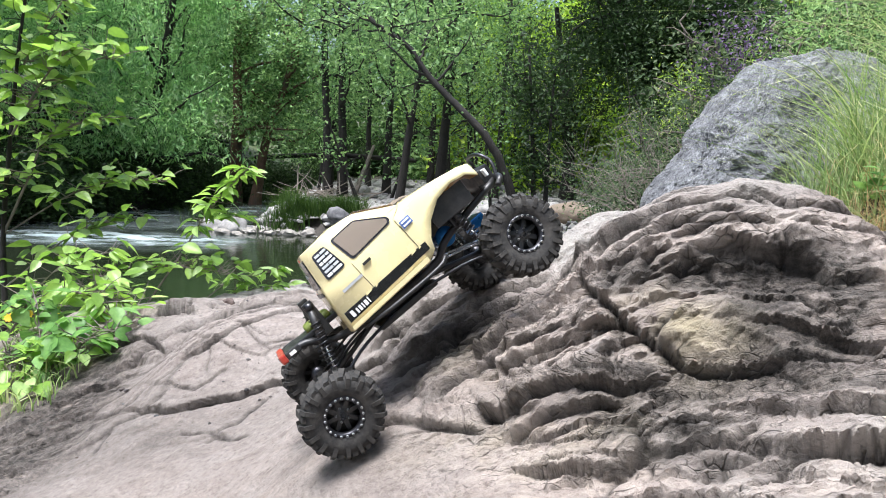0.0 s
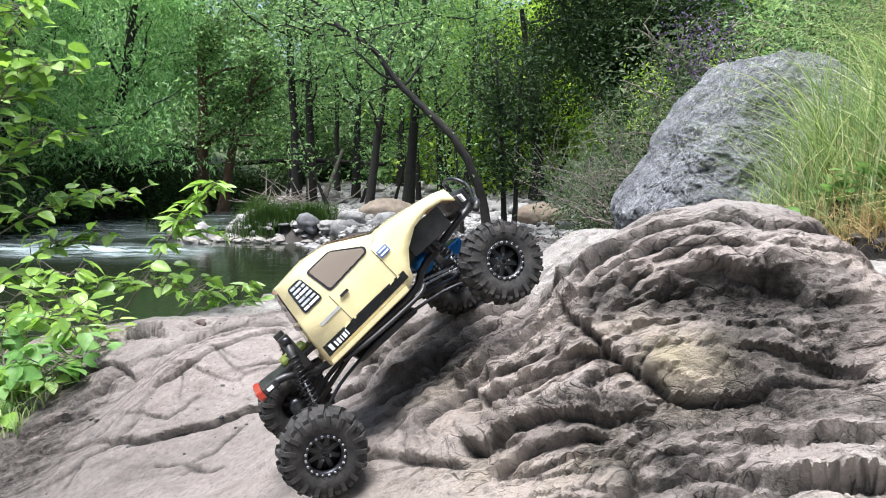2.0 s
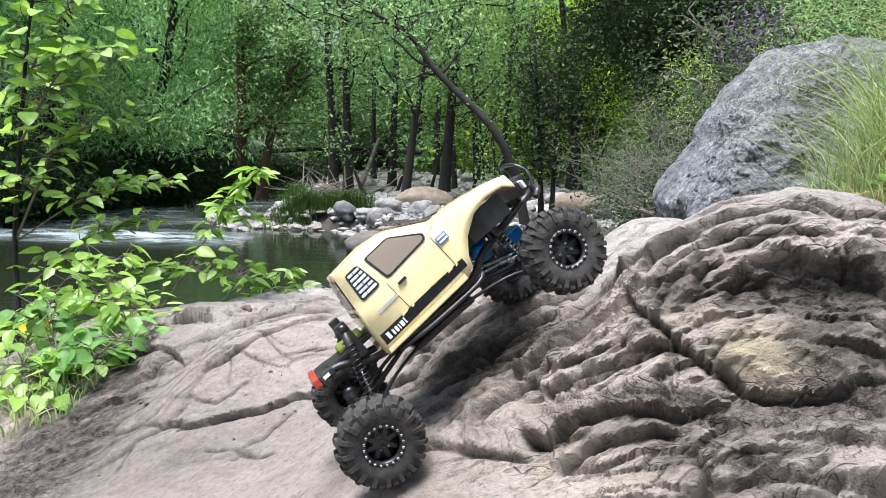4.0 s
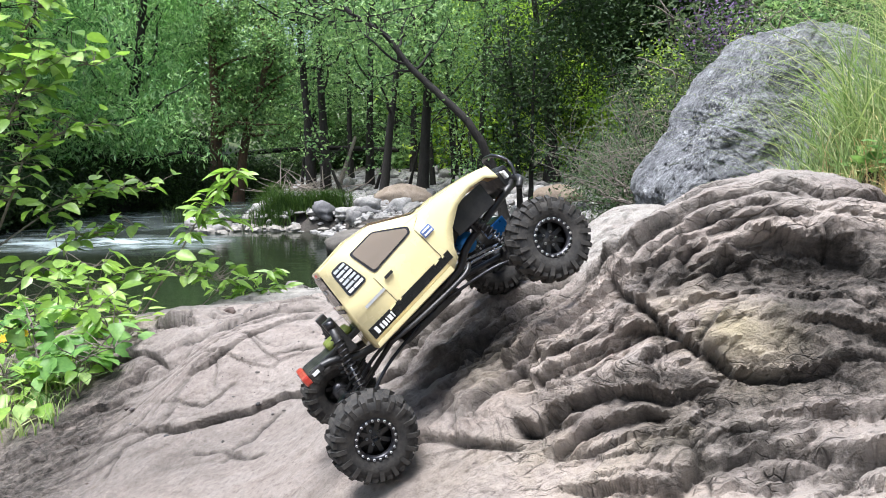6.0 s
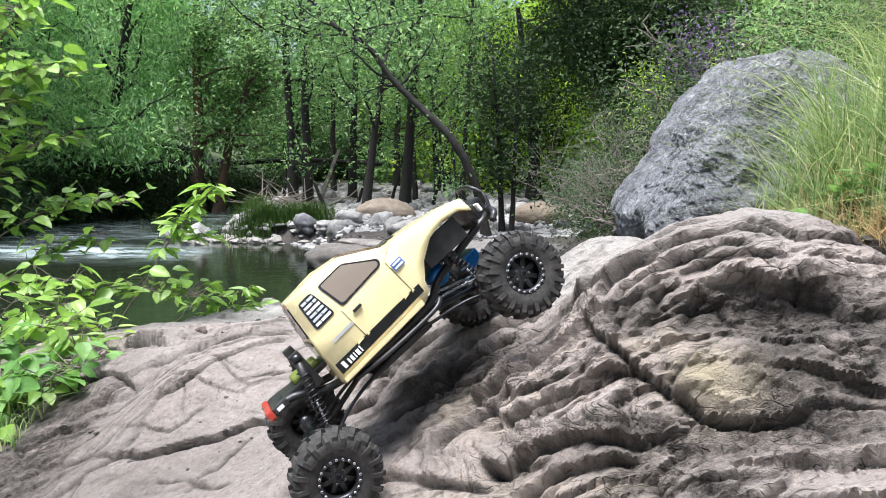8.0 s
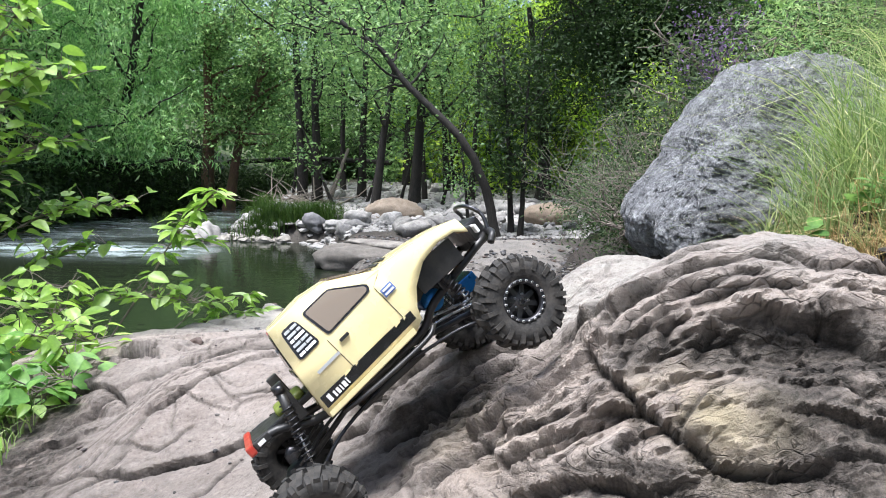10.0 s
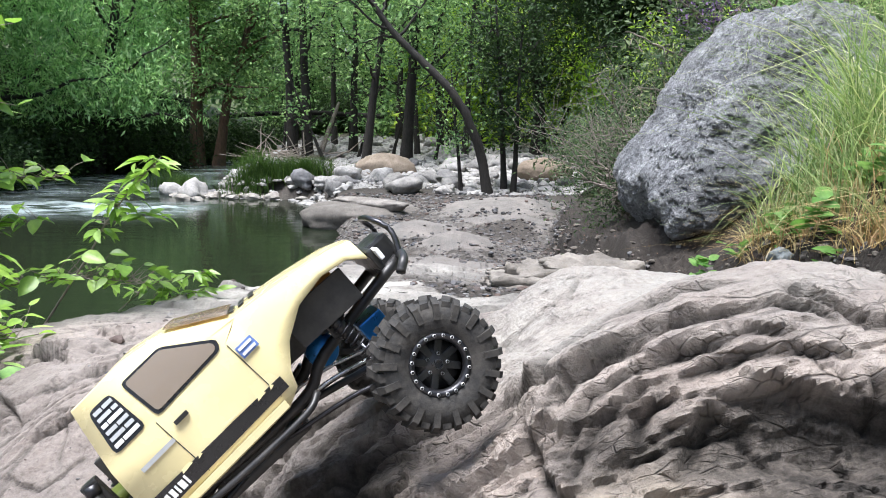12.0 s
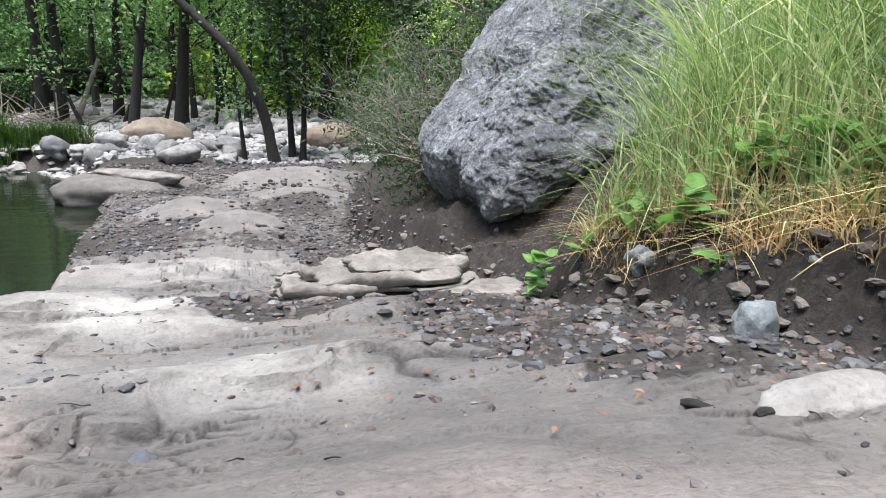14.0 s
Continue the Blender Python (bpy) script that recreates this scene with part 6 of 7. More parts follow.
RED = plain_material("red_anodised", (0.50, 0.045, 0.03), 0.35, 0.4, 0.15, 60, dust=(0.35, 0.16, 0.12))
BLUE = plain_material("blue_anodised", (0.02, 0.16, 0.42), 0.3, 0.6, 0.15, 60)
LIME = plain_material("lime_green_cover", (0.16, 0.20, 0.035), 0.6)
WHITE = plain_material("white_print", (0.75, 0.75, 0.74), 0.5)
GREY = plain_material("grey_print", (0.35, 0.36, 0.37), 0.5)
BLUE_PRINT = plain_material("blue_print", (0.10, 0.17, 0.40), 0.5)
LENS_RED = plain_material("red_lens", (0.55, 0.03, 0.02), 0.2)
SMOKED = glass_material("smoked_window", (0.09, 0.07, 0.06), 0.08, 0.25)
CLEAR = glass_material("clear_window", (0.36, 0.31, 0.26), 0.05, 0.55)


def box_bm(x0, x1, y0, y1, z0, z1, bevel=0.0):
    bm = bmesh.new()
    bmesh.ops.create_cube(bm, size=1.0)
    for v in bm.verts:
        v.co = ((x0 + x1) / 2 + v.co.x * (x1 - x0), (y0 + y1) / 2 + v.co.y * (y1 - y0), (z0 + z1) / 2 + v.co.z * (z1 - z0))
    if bevel:
        bmesh.ops.bevel(bm, geom=bm.edges[:], offset=bevel, segments=2, affect="EDGES", profile=0.6)
    return bm


def rod_mesh(name, pts, radius, mat, sides=8, taper=1.0):
    g = Geo()
    pts = np.asarray(pts, float)
    ends = np.vstack([pts[:1] + (pts[0] - pts[1]) * 1e-4, pts, pts[-1:] + (pts[-1] - pts[-2]) * 1e-4])
    rad = np.full(len(ends), radius)
    rad[0] = rad[-1] = 0.0002
    g.tube(ends, rad, sides)
    return g.mesh(name, mat)


def lathe_mesh(name, profile, mat, steps=36):
    """A turned shape round the y axis; profile of (y, radius)."""
    p = np.asarray(profile, float)
    a = np.arange(steps) * 2 * np.pi / steps
    v = np.stack([p[:, 1, None] * np.cos(a), np.broadcast_to(p[:, :1], (len(p), steps)), p[:, 1, None] * np.sin(a)], -1)
    i = np.arange(len(p) * steps).reshape(len(p), steps)
    j = np.roll(i, -1, axis=1)
    return mesh_data(name, v.reshape(-1, 3), np.stack([i[:-1], j[:-1], j[1:], i[1:]], -1).reshape(-1, 4), mat)


def tyre_mesh():
    """The round carcass; its tread blocks are parts of their own."""
    g = Geo()
    prof = np.array([(-0.020, 0.0255), (-0.0245, 0.031), (-0.0265, 0.040), (-0.0245, 0.049), (-0.019, 0.0535), (0, 0.0548), (0.019, 0.0535), (0.0245, 0.049), (0.0265, 0.040), (0.0245, 0.031), (0.020, 0.0255)])
    steps = 48
    a = np.arange(steps) * 2 * np.pi / steps
    v = np.stack([prof[:, 1, None] * np.cos(a), np.broadcast_to(prof[:, :1], (len(prof), steps)), prof[:, 1, None] * np.sin(a)], -1)
    i = np.arange(len(prof) * steps).reshape(len(prof), steps)
    j = np.roll(i, -1, axis=1)
    g.add(v.reshape(-1, 3), np.stack([i[:-1], j[:-1], j[1:], i[1:]], -1).reshape(-1, 4))
    return g.mesh("tyre", RUBBER)


def lug_mesh(y0, y1, w, low, high, skew):
    """One tread block, at the top of the tyre."""
    cube = np.array([[0, 1, 3, 2], [4, 6, 7, 5], [0, 4, 5, 1], [2, 3, 7, 6], [0, 2, 6, 4], [1, 5, 7, 3]])
    out = []
    for rad, s in ((low, 1.15), (high, 0.82)):
        for y in (y0, y1):
            for side in (-1, 1):
                b = (side * w * s + skew * (y - y0) / (y1 - y0)) / 0.057
                rr = rad - (0.006 if abs(y) > 0.022 else 0.0)
                out.append((rr * math.sin(b), y, rr * math.cos(b)))
    return mesh_data("lug", np.array(out), cube, RUBBER, False)


def wheel(root, centre, axis, spin, outer):
    """Hub and rim with its tyre, beadlock ring and ring bolts; outer is the side that faces away from the truck."""
    y = Vector(axis).normalized()
    x = Vector((1, 0, 0))
    x = (x - y * x.dot(y)).normalized()
    z = x.cross(y)
    m = Matrix((x, y, z)).transposed().to_4x4()
    m.translation = centre
    m = m @ pose(0, 0, 0, 0, spin, 0)
    s = outer
    rim = obj("wheel", RIM[s], root, m)
    obj("tyre", TYRE, rim)
    for k in range(17):
        for j, half in ((0, 0), (1, 0.5), (2, 0.5), (3, 0)):
            obj("lug", LUGS[j], rim, pose(0, 0, 0, 0, (k + half) * 360 / 17, 0))
    obj("beadlock_ring", RING[s], rim)
    for k in range(8):
        a = k * 6.283 / 8
        obj("spoke", SPOKE[s], rim, pose(0, 0, 0, 0, math.degrees(a), 0))
    for k in range(20):
        a = k * 6.283 / 20
        obj("bolt", BOLT, rim, pose(0.0255 * math.cos(a), s * 0.0232, 0.0255 * math.sin(a)))
    obj("hub_nut", HUB, rim, pose(0, s * 0.014, 0))
    for k in range(5):
        a = k * 6.283 / 5 + 0.3
        obj("lug_nut", BOLT, rim, pose(0.0095 * math.cos(a), s * 0.0105, 0.0095 * math.sin(a)))
    return rim


TYRE = tyre_mesh()
LUGS = [lug_mesh(-0.024, -0.001, 0.0046, 0.052, 0.0605, 0.006), lug_mesh(0.001, 0.024, 0.0046, 0.052, 0.0605, -0.006), lug_mesh(-0.0275, -0.019, 0.0036, 0.045, 0.0585, 0.0), lug_mesh(0.019, 0.0275, 0.0036, 0.045, 0.0585, 0.0)]
RIM = {s: lathe_mesh("wheel", [(-s * 0.020, 0.026), (-s * 0.018, 0.024), (0, 0.0225), (s * 0.006, 0.0215), (s * 0.008, 0.012), (s * 0.011, 0.006), (s * 0.0112, 0.0001)], BLACK) for s in (1, -1)}
RING = {s: lathe_mesh("beadlock_ring", [(s * 0.016, 0.0215), (s * 0.0220, 0.0225), (s * 0.0230, 0.0255), (s * 0.0220, 0.0280), (s * 0.0185, 0.0290)], DARK_STEEL) for s in (1, -1)}
BOLT = lathe_mesh("bolt", [(-0.002, 0.0013), (-0.0018, 0.0016), (0.0016, 0.0016), (0.0021, 0.0001)], BRIGHT, 6)
HUB = lathe_mesh("hub_nut", [(-0.005, 0.0045), (0.004, 0.0045), (0.006, 0.003), (0.0061, 0.0001)], STEEL, 6)
SPOKE = {}
for _s in (1, -1):
    _bm = box_bm(-0.0034, 0.0034, min(_s * 0.004, _s * 0.0095), max(_s * 0.004, _s * 0.0095), 0.006, 0.0225, 0.001)
    _me = bpy.data.meshes.new("spoke")
    _bm.to_mesh(_me)
    _bm.free()
    _me.materials.append(BLACK)
    SPOKE[_s] = _me


def truck_body(root):
    # stations along the side: foot x, z, half-width; top x, z, half-width
    side_rows = [((-0.0755, 0.0615, 0.094), (-0.068, 0.130, 0.095)), ((0.000, 0.0600, 0.095), (0.010, 0.134, 0.0955)), ((0.070, 0.059, 0.095), (0.070, 0.139, 0.095)), ((0.088, 0.068, 0.096), (0.084, 0.145, 0.094)),
                 ((0.094, 0.082, 0.0965), (0.092, 0.151, 0.092)), ((0.108, 0.102, 0.0965), (0.110, 0.148, 0.091)), ((0.130, 0.118, 0.0955), (0.130, 0.144, 0.090)), ((0.155, 0.122, 0.092), (0.152, 0.139, 0.088)), ((0.176, 0.116, 0.088), (0.175, 0.1325, 0.085)), ((0.1885, 0.103, 0.084), (0.188, 0.126, 0.080))]
    side_rows = [tuple((x + 0.28 * max(0.0, x - 0.094), z, y) for x, z, y in pair) for pair in side_rows]
    glass_rows = [((-0.068, 0.130, 0.095), (-0.058, 0.191, 0.0755)), ((0.010, 0.134, 0.0955), (0.000, 0.1915, 0.075)), ((0.070, 0.139, 0.095), (0.036, 0.1855, 0.0765)), ((0.092, 0.151, 0.092), (0.092, 0.151, 0.092))]
    bm = bmesh.new()
    for s in (1, -1):
        for rows in (side_rows, glass_rows):
            grid = [[bm.verts.new((p[0] + (q[0] - p[0]) * t, s * (p[2] + (q[2] - p[2]) * t + 0.0012 * math.sin(math.pi * t)), p[1] + (q[1] - p[1]) * t)) for t in (0, 0.33, 0.67, 1)] for p, q in rows]
            for u, v in zip(grid, grid[1:]):
                for k in range(3):
                    bm.faces.new((u[k], u[k + 1], v[k + 1], v[k]) if s > 0 else (v[k], v[k + 1], u[k + 1], u[k]))
    top = [side_rows[0][0], side_rows[0][1]] + [q for _, q in glass_rows[:3]] + [q for _, q in side_rows[4:]] + [side_rows[-1][0]]
    crown = {2: 0.001, 3: 0.004, 4: 0.003, 5: 0.002, 6: 0.004, 7: 0.004, 8: 0.003, 9: 0.002}
    rows = []
    for k, (x, z, y) in enumerate(top):
        rows.append([bm.verts.new((x - (0.006 * (1 - abs(u)) if k < 2 else -0.004 * (1 - u * u) if k > 9 else 0), u * y, z + crown.get(k, 0.0) * (1 - u * u))) for u in (1, 0.5, 0, -0.5, -1)])
    for u, v in zip(rows, rows[1:]):
        for k in range(4):
            bm.faces.new((u[k], u[k + 1], v[k + 1], v[k]))
    bmesh.ops.remove_doubles(bm, verts=bm.verts[:], dist=0.0006)
    bmesh.ops.recalc_face_normals(bm, faces=bm.faces[:])
    sharp = [e for e in bm.edges if len(e.link_faces) == 2 and e.calc_face_angle(0) > 0.45]
    bmesh.ops.bevel(bm, geom=sharp, offset=0.006, segments=4, affect="EDGES", profile=0.5, clamp_overlap=True)
    shell = BVHTree.FromBMesh(bm)
    body = part("body", bm, CREAM, root, "cream painted pickup cab shell with scuffs", True)
    body.data.set_sharp_from_angle(angle=radians(35))
    body.matrix_basis = pose(-0.0096, 0.0097, -0.0076, -3.3, -3.6, -0.3)  # settled back on its springs
    body.data.materials.append(ORANGE_IN)
    mod = body.modifiers.new("shell", "SOLIDIFY")
    mod.thickness, mod.offset, mod.material_offset = 0.0016, -1, 1

    def panel(name, pts, mat, lift=0.0012, label="", thick=0.0008):
        """A thin plate that follows the shell, given as corner points near it."""
        p = [Vector(q) for q in pts]
        n = (p[1] - p[0]).cross(p[2] - p[1]).normalized()
        if n.dot(sum(p, Vector()) / len(p) - Vector((0.03, 0, 0.11))) < 0:
            n = -n
        b2 = bmesh.new()
        b2.faces.new([b2.verts.new(q) for q in p])
        bmesh.ops.triangulate(b2, faces=b2.faces[:])
        bmesh.ops.subdivide_edges(b2, edges=b2.edges[:], cuts=4, use_grid_fill=True)
        for v in b2.verts:
            hit = shell.ray_cast(v.co + n * 0.03, -n, 0.06)
            v.co = (hit[0] if hit[0] else v.co) + n * lift
        ext = bmesh.ops.extrude_face_region(b2, geom=b2.faces[:])
        for v in [e for e in ext["geom"] if isinstance(e, bmesh.types.BMVert)]:
            v.co += n * thick
        bmesh.ops.recalc_face_normals(b2, faces=b2.faces[:])
        return part(name, b2, mat, body, label)

    def side_pt(x, z, side):
        """A point on the side of the shell."""
        y = 0.0952 if z <= 0.132 else 0.0952 - (z - 0.132) * 0.338
        return (x, side * (y + 0.0016), z)

    def eased(pts, r):
        """The same outline with its corners rounded off."""
        out = []
        for k, p in enumerate(pts):
            p, q, w = Vector(p), Vector(pts[k - 1]), Vector(pts[(k + 1) % len(pts)])
            a, b = p + (q - p).normalized() * r, p + (w - p).normalized() * r
            out += [a[:], ((a + b + 2 * p) / 4)[:], b[:]]
        return out

    for side in (1, -1):
        def plate(name, pts, mat, lift=0.0012, label="", thick=0.0008):
            q = [side_pt(x, z, side) for x, z in (pts if side < 0 else pts[::-1])]
            return panel(name, q, mat, lift, label, thick)

        plate("window_trim", eased([(-0.009, 0.1365), (-0.014, 0.178), (0.030, 0.178), (0.070, 0.1475), (0.066, 0.139)], 0.0045), BLACK_GLOSS, 0.0006)
        plate("side_window", eased([(-0.006, 0.1390), (-0.0105, 0.1755), (0.029, 0.1755), (0.066, 0.1468), (0.063, 0.1412)], 0.0035), CLEAR, 0.0018, "hazy brown-tinted side window")
        plate("quarter_window", eased([(-0.055, 0.138), (-0.0485, 0.179), (-0.025, 0.179), (-0.021, 0.138)], 0.005), BLACK_GLOSS, 0.0008, "black quarter window covered with stickers")
        for k in range(6):
            z0 = 0.1410 + 0.0062 * k
            left, right = -0.0505 + 0.0009 * k, -0.0245 - 0.0004 * k
            gap = left + (right - left) * (0.35, 0.62, 0.5, 0.28, 0.7, 0.45)[k]
            for a, b in ((left, gap - 0.0007), (gap + 0.0007, right)):
                plate("sticker_bar", [(a, z0), (a, z0 + 0.0034), (b, z0 + 0.0034), (b, z0)], GREY if k % 3 else WHITE, 0.0020)
        plate("side_stripe", [(-0.071, 0.0735), (-0.0695, 0.0900), (0.084, 0.0860), (0.083, 0.0735)], BLACK_GLOSS, 0.0008, "black side stripe with worn edge")
        for k, (a, b, c) in enumerate([(-0.063, -0.058, 0.010), (-0.054, -0.051, 0.008), (-0.049, -0.045, 0.008), (-0.043, -0.041, 0.008), (-0.039, -0.034, 0.008), (-0.032, -0.030, 0.009)]):
            plate("stripe_mark", [(a, 0.0765), (a, 0.0765 + c), (b, 0.0765 + c), (b, 0.0765)], WHITE, 0.0020)
        for a, b, z in ((-0.030, -0.018, 0.0895), (-0.012, -0.007, 0.0890), (0.056, 0.066, 0.0870), (0.070, 0.075, 0.0862)):
            plate("scuff", [(a, z - 0.003), (a + 0.002, z + 0.001), (b - 0.002, z + 0.001), (b, z - 0.0018)], CREAM, 0.0019)
        plate("scuff", [(0.020, 0.0895), (0.022, 0.0915), (0.048, 0.0905), (0.050, 0.0885)], CREAM, 0.0019)
        plate("door_handle", [(-0.004, 0.120), (-0.004, 0.124), (0.010, 0.124), (0.010, 0.120)], BLACK, 0.001, "", 0.003)
        plate("badge", [(0.074, 0.119), (0.074, 0.131), (0.092, 0.131), (0.092, 0.119)], BLUE_PRINT, 0.0016)
        plate("badge_bar", [(0.076, 0.1265), (0.076, 0.1290), (0.090, 0.1290), (0.090, 0.1265)], WHITE, 0.0026)
        plate("badge_bar", [(0.076, 0.1210), (0.076, 0.1235), (0.090, 0.1235), (0.090, 0.1210)], WHITE, 0.0026)
        plate("side_mark", [(-0.050, 0.111), (-0.050, 0.115), (-0.014, 0.115), (-0.014, 0.111)], GREY, 0.0012)
        plate("sill_strip", [(-0.0745, 0.0630), (-0.0735, 0.0690), (0.072, 0.0680), (0.071, 0.0605)], CREAM, 0.0006, "", 0.002)
        plate("door_seam", [(0.0716, 0.072), (0.0716, 0.138), (0.0724, 0.138), (0.0724, 0.072)], BLACK, 0.0003, "", 0.0003)
        plate("door_seam", [(-0.0146, 0.072), (-0.0146, 0.134), (-0.0138, 0.134), (-0.0138, 0.072)], BLACK, 0.0003, "", 0.0003)

    def rear(name, y0, y1, z0, z1, mat, lift, label="", thick=0.0008):
        def bx(z):
            return -0.0755 + (z - 0.0615) * 0.1095 if z < 0.13 else -0.068 + (z - 0.13) * 0.161
        k = 1.0 if z1 < 0.132 else 0.86
        panel(name, [(bx(z0), y0, z0), (bx(z1), y0 * k, z1), (bx(z1), y1 * k, z1), (bx(z0), y1, z0)], mat, lift, label, thick)

    rear("rear_window", 0.080, -0.080, 0.139, 0.181, SMOKED, 0.0014, "dark smoked rear window")
    rear("rear_window_trim", 0.083, -0.083, 0.1365, 0.1835, BLACK_GLOSS, 0.0004)
    rear("window_bar", 0.030, -0.030, 0.158, 0.163, GREY, 0.0026)
    rear("name_bar", 0.045, -0.070, 0.1235, 0.1300, BLACK_GLOSS, 0.0008)
    rear("name_badge", 0.066, 0.050, 0.121, 0.132, LENS_RED, 0.0008)
    rear("brake_light", 0.014, -0.014, 0.1850, 0.1885, LENS_RED, 0.0010)
    rear("sticker", 0.076, 0.060, 0.141, 0.150, GREY, 0.0026)
    # windscreen
    panel("windscreen", [(0.040, -0.068, 0.1845), (0.089, -0.080, 0.1545), (0.089, 0.080, 0.1545), (0.040, 0.068, 0.1845)], CLEAR, 0.0030, "clear scratched windscreen")
    for k in range(3):
        x = 0.088 + 0.012 * k
        panel("bonnet_vent", [(x, -0.045, 0.1585 - 0.002 * k), (x + 0.006, -0.045, 0.1575 - 0.002 * k), (x + 0.006, 0.045, 0.1575 - 0.002 * k), (x, 0.045, 0.1585 - 0.002 * k)], BLACK, 0.001, "", 0.001)


def shock(root, low, high):
    low, high = Vector(low), Vector(high)
    d = high - low
    g = obj("shock", rod_mesh("shock", [low + d * 0.45, high], 0.0062, BLACK, 10), root)
    obj("shock_rod", rod_mesh("shock_rod", [low, low + d * 0.5], 0.0016, STEEL, 6), g)
    side = d.cross(Vector((0, 1, 0))).normalized()
    other = d.normalized().cross(side)
    pts = [low + d * (0.10 + 0.72 * t / 90) + (side * math.cos(t * 0.70) + other * math.sin(t * 0.70)) * 0.0078 for t in range(91)]
    obj("spring", rod_mesh("spring", pts, 0.0012, DARK_STEEL, 5), g)
    obj("end_cap", rod_mesh("end_cap", [high - d * 0.04, high + d * 0.05], 0.0072, DARK_STEEL, 10), g)


def rc_truck():
    rr, rl, fr, fl = Vector((-0.171, 0.963, 1.370)), Vector((-0.250, 1.190, 1.360)), Vector((0.065, 1.069, 1.604)), Vector((0.000, 1.300, 1.545))
    rear, front = (rr + rl) / 2, (fr + fl) / 2
    f = (front - rear).normalized()
    left = ((rl - rr).normalized() + (fl - fr).normalized()).normalized()
    left = (left - f * left.dot(f)).normalized()
    up = f.cross(left)
    m = Matrix((f, left, up)).transposed().to_4x4()
    m.translation = (rear + front) / 2
    root = tagged(new("rc_truck"), "cream radio-controlled pickup crawler climbing the rock on big tyres", "toy truck")
    root.matrix_basis = m
    inv = m.inverted()
    rr, rl, fr, fl = (inv @ p for p in (rr, rl, fr, fl))
    truck_body(root)
    for a, b, spin in ((rr, rl, 11), (fr, fl, 47)):
        wheel(root, a, b - a, spin, -1)
        wheel(root, b, b - a, spin + 20, 1)
        d = (b - a).normalized()
        axle = obj("axle", rod_mesh("axle", [a + d * 0.022, b - d * 0.022], 0.0085, BLACK, 10), root)
        c = (a + b) / 2 + d * 0.018
        obj("diff_housing", mesh_data("diff_housing", ICO1[0] * (0.024, 0.018, 0.021) + np.array(c), ICO1[1], BLACK), axle)
        for e in (a + d * 0.026, b - d * 0.026):
            obj("axle_knuckle", mesh_data("axle_knuckle", ICO1[0] * (0.014, 0.008, 0.017) + np.array(e), ICO1[1], DARK_STEEL), axle)
    # frame rails, skid and crossmembers
    for s in (1, -1):
        line = [(-0.180, s * 0.034, 0.084), (-0.15, s * 0.034, 0.080), (-0.09, s * 0.034, 0.052), (0.06, s * 0.034, 0.046), (0.11, s * 0.034, 0.066), (0.225, s * 0.034, 0.088)]
        obj("frame_rail", rod_mesh("frame_rail", bend(line, 5), 0.006, BLACK, 6), root)
        obj("rock_slider", rod_mesh("rock_slider", bend([(-0.075, s * 0.072, 0.048), (-0.02, s * 0.082, 0.046), (0.06, s * 0.080, 0.046), (0.082, s * 0.070, 0.052)], 5), 0.0035, BLACK, 6), root)
        obj("lower_link", rod_mesh("lower_link", bend([(-0.165, s * 0.055, -0.004), (-0.10, s * 0.050, 0.022), (-0.02, s * 0.036, 0.030)], 5), 0.0026, DARK_STEEL, 6), root)
        obj("lower_link", rod_mesh("lower_link", bend([(0.160, s * 0.055, -0.004), (0.11, s * 0.050, 0.018), (0.03, s * 0.036, 0.030)], 5), 0.0026, DARK_STEEL, 6), root)
        obj("upper_link", rod_mesh("upper_link", bend([(-0.160, s * 0.020, 0.022), (-0.10, s * 0.026, 0.040), (-0.04, s * 0.030, 0.046)], 5), 0.0022, BLACK, 6), root)
        obj("upper_link", rod_mesh("upper_link", bend([(0.160, s * 0.020, 0.022), (0.10, s * 0.026, 0.040), (0.05, s * 0.030, 0.046)], 5), 0.0022, STEEL, 6), root)
        shock(root, (-0.1450, s * 0.058, 0.020), (-0.1160, s * 0.046, 0.118))
        shock(root, (0.1450, s * 0.060, 0.018), (0.1340, s * 0.048, 0.108))
        part("shock_tower", box_bm(-0.124, -0.108, s * 0.040 - 0.006, s * 0.040 + 0.006, 0.070, 0.126, 0.002), BLACK, root)
        part("shock_tower", box_bm(0.126, 0.142, s * 0.040 - 0.006, s * 0.040 + 0.006, 0.070, 0.114, 0.002), BLACK, root)
    part("skid_plate", box_bm(-0.055, 0.055, -0.036, 0.036, 0.020, 0.030, 0.003), BLACK, root)
    part("gearbox", box_bm(-0.040, 0.040, -0.026, 0.026, 0.030, 0.075, 0.005), BLACK, root)
    part("battery", box_bm(0.050, 0.150, -0.028, 0.028, 0.078, 0.104, 0.004), BLACK, root)
    part("rear_deck", box_bm(-0.170, -0.076, -0.030, 0.030, 0.080, 0.088, 0.002), BLACK, root)
    bm = box_bm(-0.140, -0.096, -0.022, 0.022, 0.086, 0.098, 0.005)
    part("receiver_cover", bm, LIME, root, "lime green rounded cover behind the cab", True)
    motor = obj("motor", lathe_mesh("motor", [(-0.026, 0.0001), (-0.026, 0.015), (-0.022, 0.0165), (0.022, 0.0165), (0.026, 0.014), (0.0262, 0.0001)], BLUE, 24), root, pose(0.110, -0.004, 0.068))
    motor["label"] = "blue metal motor can"
    part("steering_servo", box_bm(0.150, 0.178, -0.030, 0.012, 0.040, 0.062, 0.002), BLUE, root)
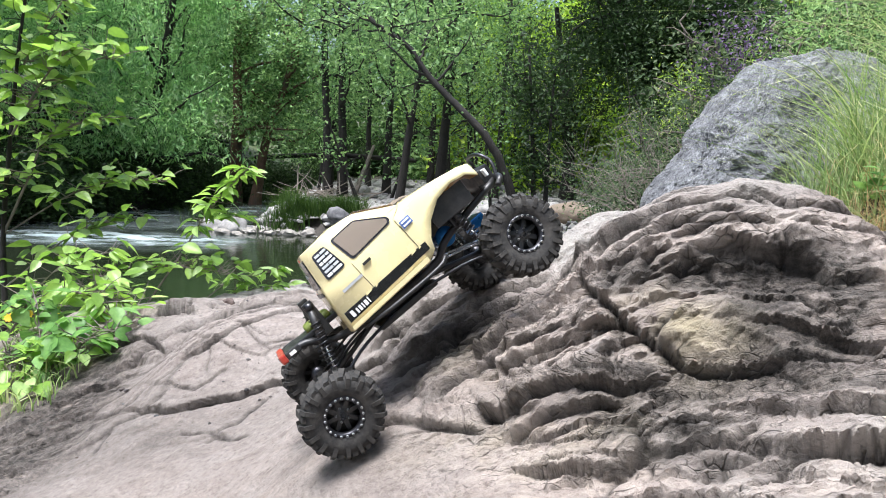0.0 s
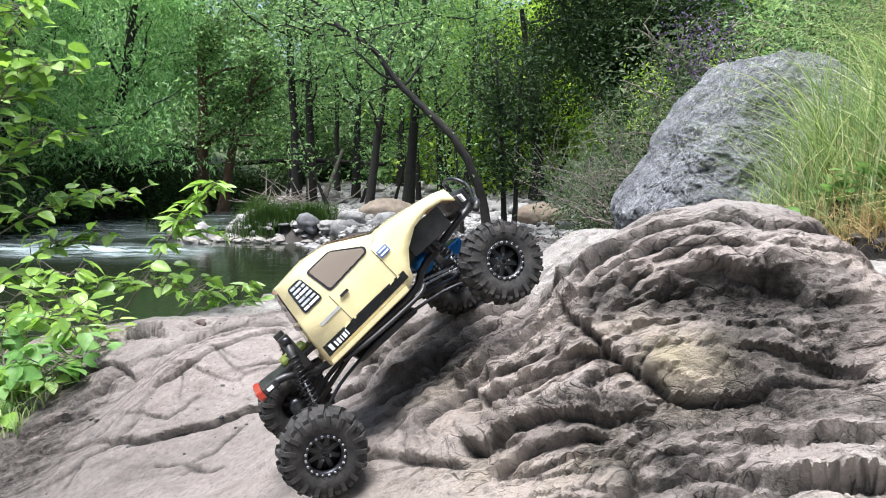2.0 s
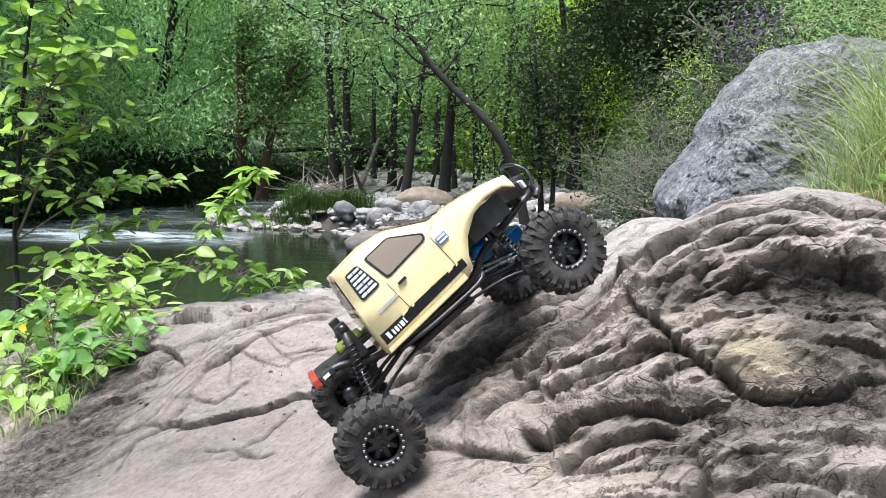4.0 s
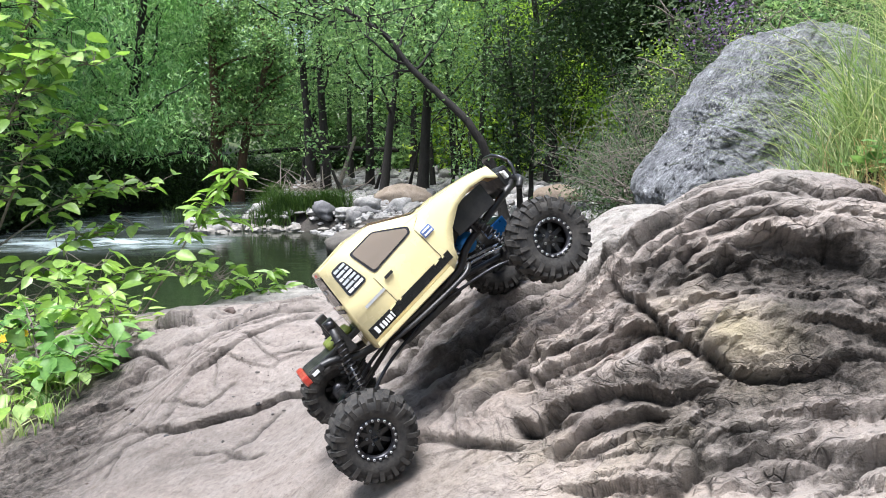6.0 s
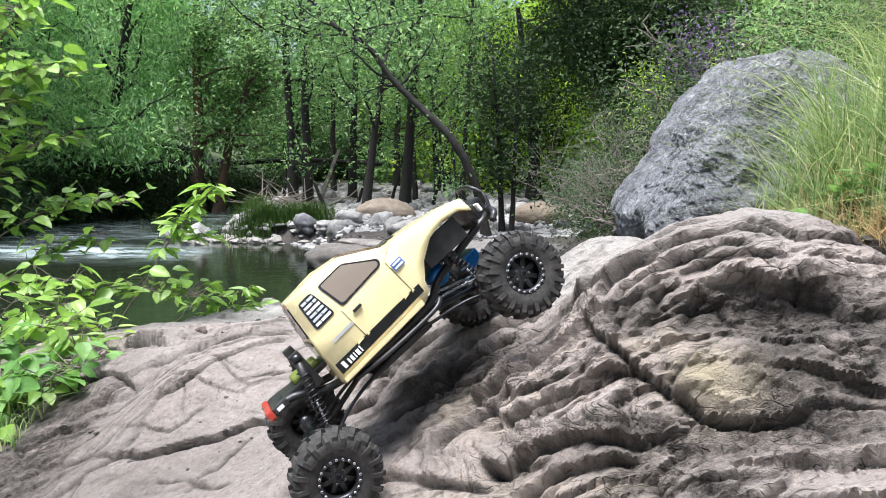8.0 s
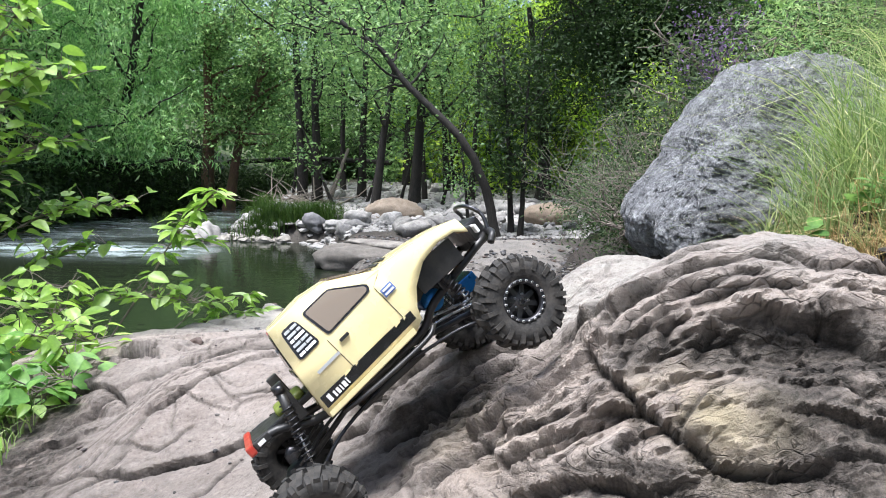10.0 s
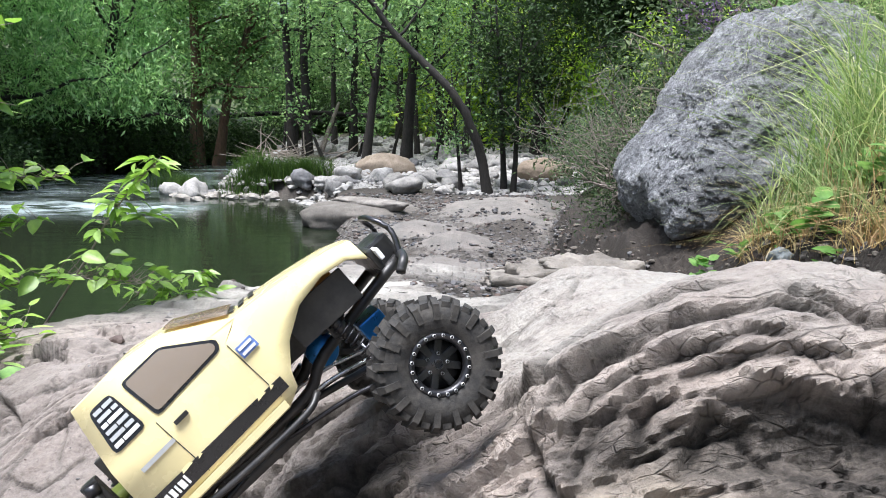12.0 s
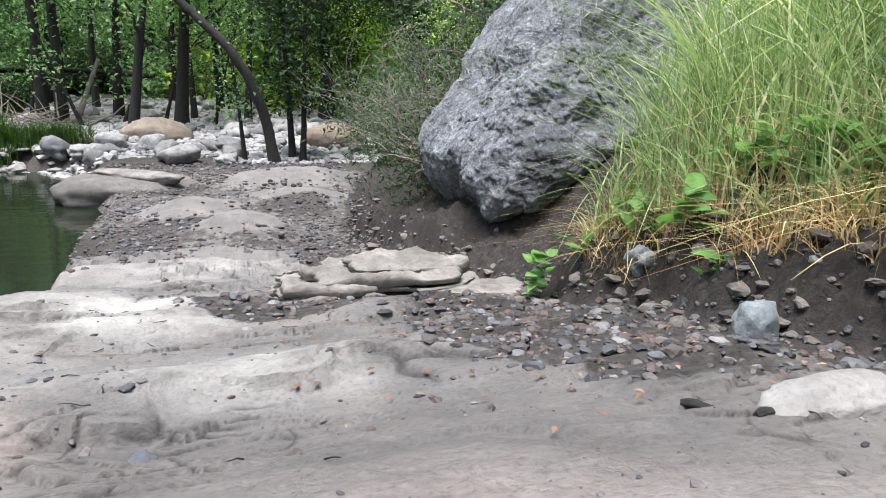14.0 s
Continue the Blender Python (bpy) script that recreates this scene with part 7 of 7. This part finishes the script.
    obj("drive_shaft", rod_mesh("drive_shaft", [(-0.155, 0.018, 0.006), (-0.035, 0.0, 0.040)], 0.004, BLACK, 8), root)
    obj("drive_shaft", rod_mesh("drive_shaft", [(0.155, 0.018, 0.006), (0.035, 0.0, 0.040)], 0.004, BLACK, 8), root)
    # bumpers
    bumper = part("rear_bumper", box_bm(-0.194, -0.184, -0.046, 0.046, 0.076, 0.090, 0.003), RED, root, "red metal rear bumper with a black plate")
    part("bumper_plate", box_bm(-0.184, -0.160, -0.040, 0.040, 0.077, 0.088, 0.002), BLACK, bumper)
    for s in (1, -1):
        obj("bumper_hole", lathe_mesh("bumper_hole", [(-0.0005, 0.0001), (-0.0005, 0.005), (0.0005, 0.0052)], BLACK, 12), bumper, pose(-0.1946, s * 0.025, 0.083, 0, 0, 90))
        part("bumper_mark", box_bm(-0.178, -0.168, s * 0.0404 - 0.0006, s * 0.0404 + 0.0006, 0.080, 0.085), WHITE, bumper)
    g = obj("front_bumper", rod_mesh("front_bumper", bend([(0.212, -0.070, 0.082), (0.225, -0.060, 0.090), (0.232, 0.0, 0.092), (0.225, 0.060, 0.090), (0.212, 0.070, 0.082)], 6), 0.005, BLACK, 8), root)
    obj("stinger_hoop", rod_mesh("stinger_hoop", bend([(0.226, -0.048, 0.090), (0.236, -0.040, 0.114), (0.230, -0.024, 0.134), (0.230, 0.024, 0.134), (0.236, 0.040, 0.114), (0.226, 0.048, 0.090)], 6), 0.0029, DARK_STEEL, 8), g)
    part("winch_plate", box_bm(0.200, 0.232, -0.030, 0.030, 0.078, 0.116, 0.004), BLACK, g)
    part("grille_insert", box_bm(0.200, 0.207, -0.062, 0.062, 0.094, 0.117, 0.002), BLACK, root)
    for s in (1, -1):
        part("headlight", box_bm(0.206, 0.2105, s * 0.060 - 0.012, s * 0.060 + 0.012, 0.103, 0.115, 0.001), WHITE, root)
        part("inner_fender", box_bm(0.100, 0.172, s * 0.062 - 0.002, s * 0.062 + 0.002, 0.088, 0.124, 0.001), ORANGE_IN if s > 0 else BLACK, root)
    return root


rc_truck()
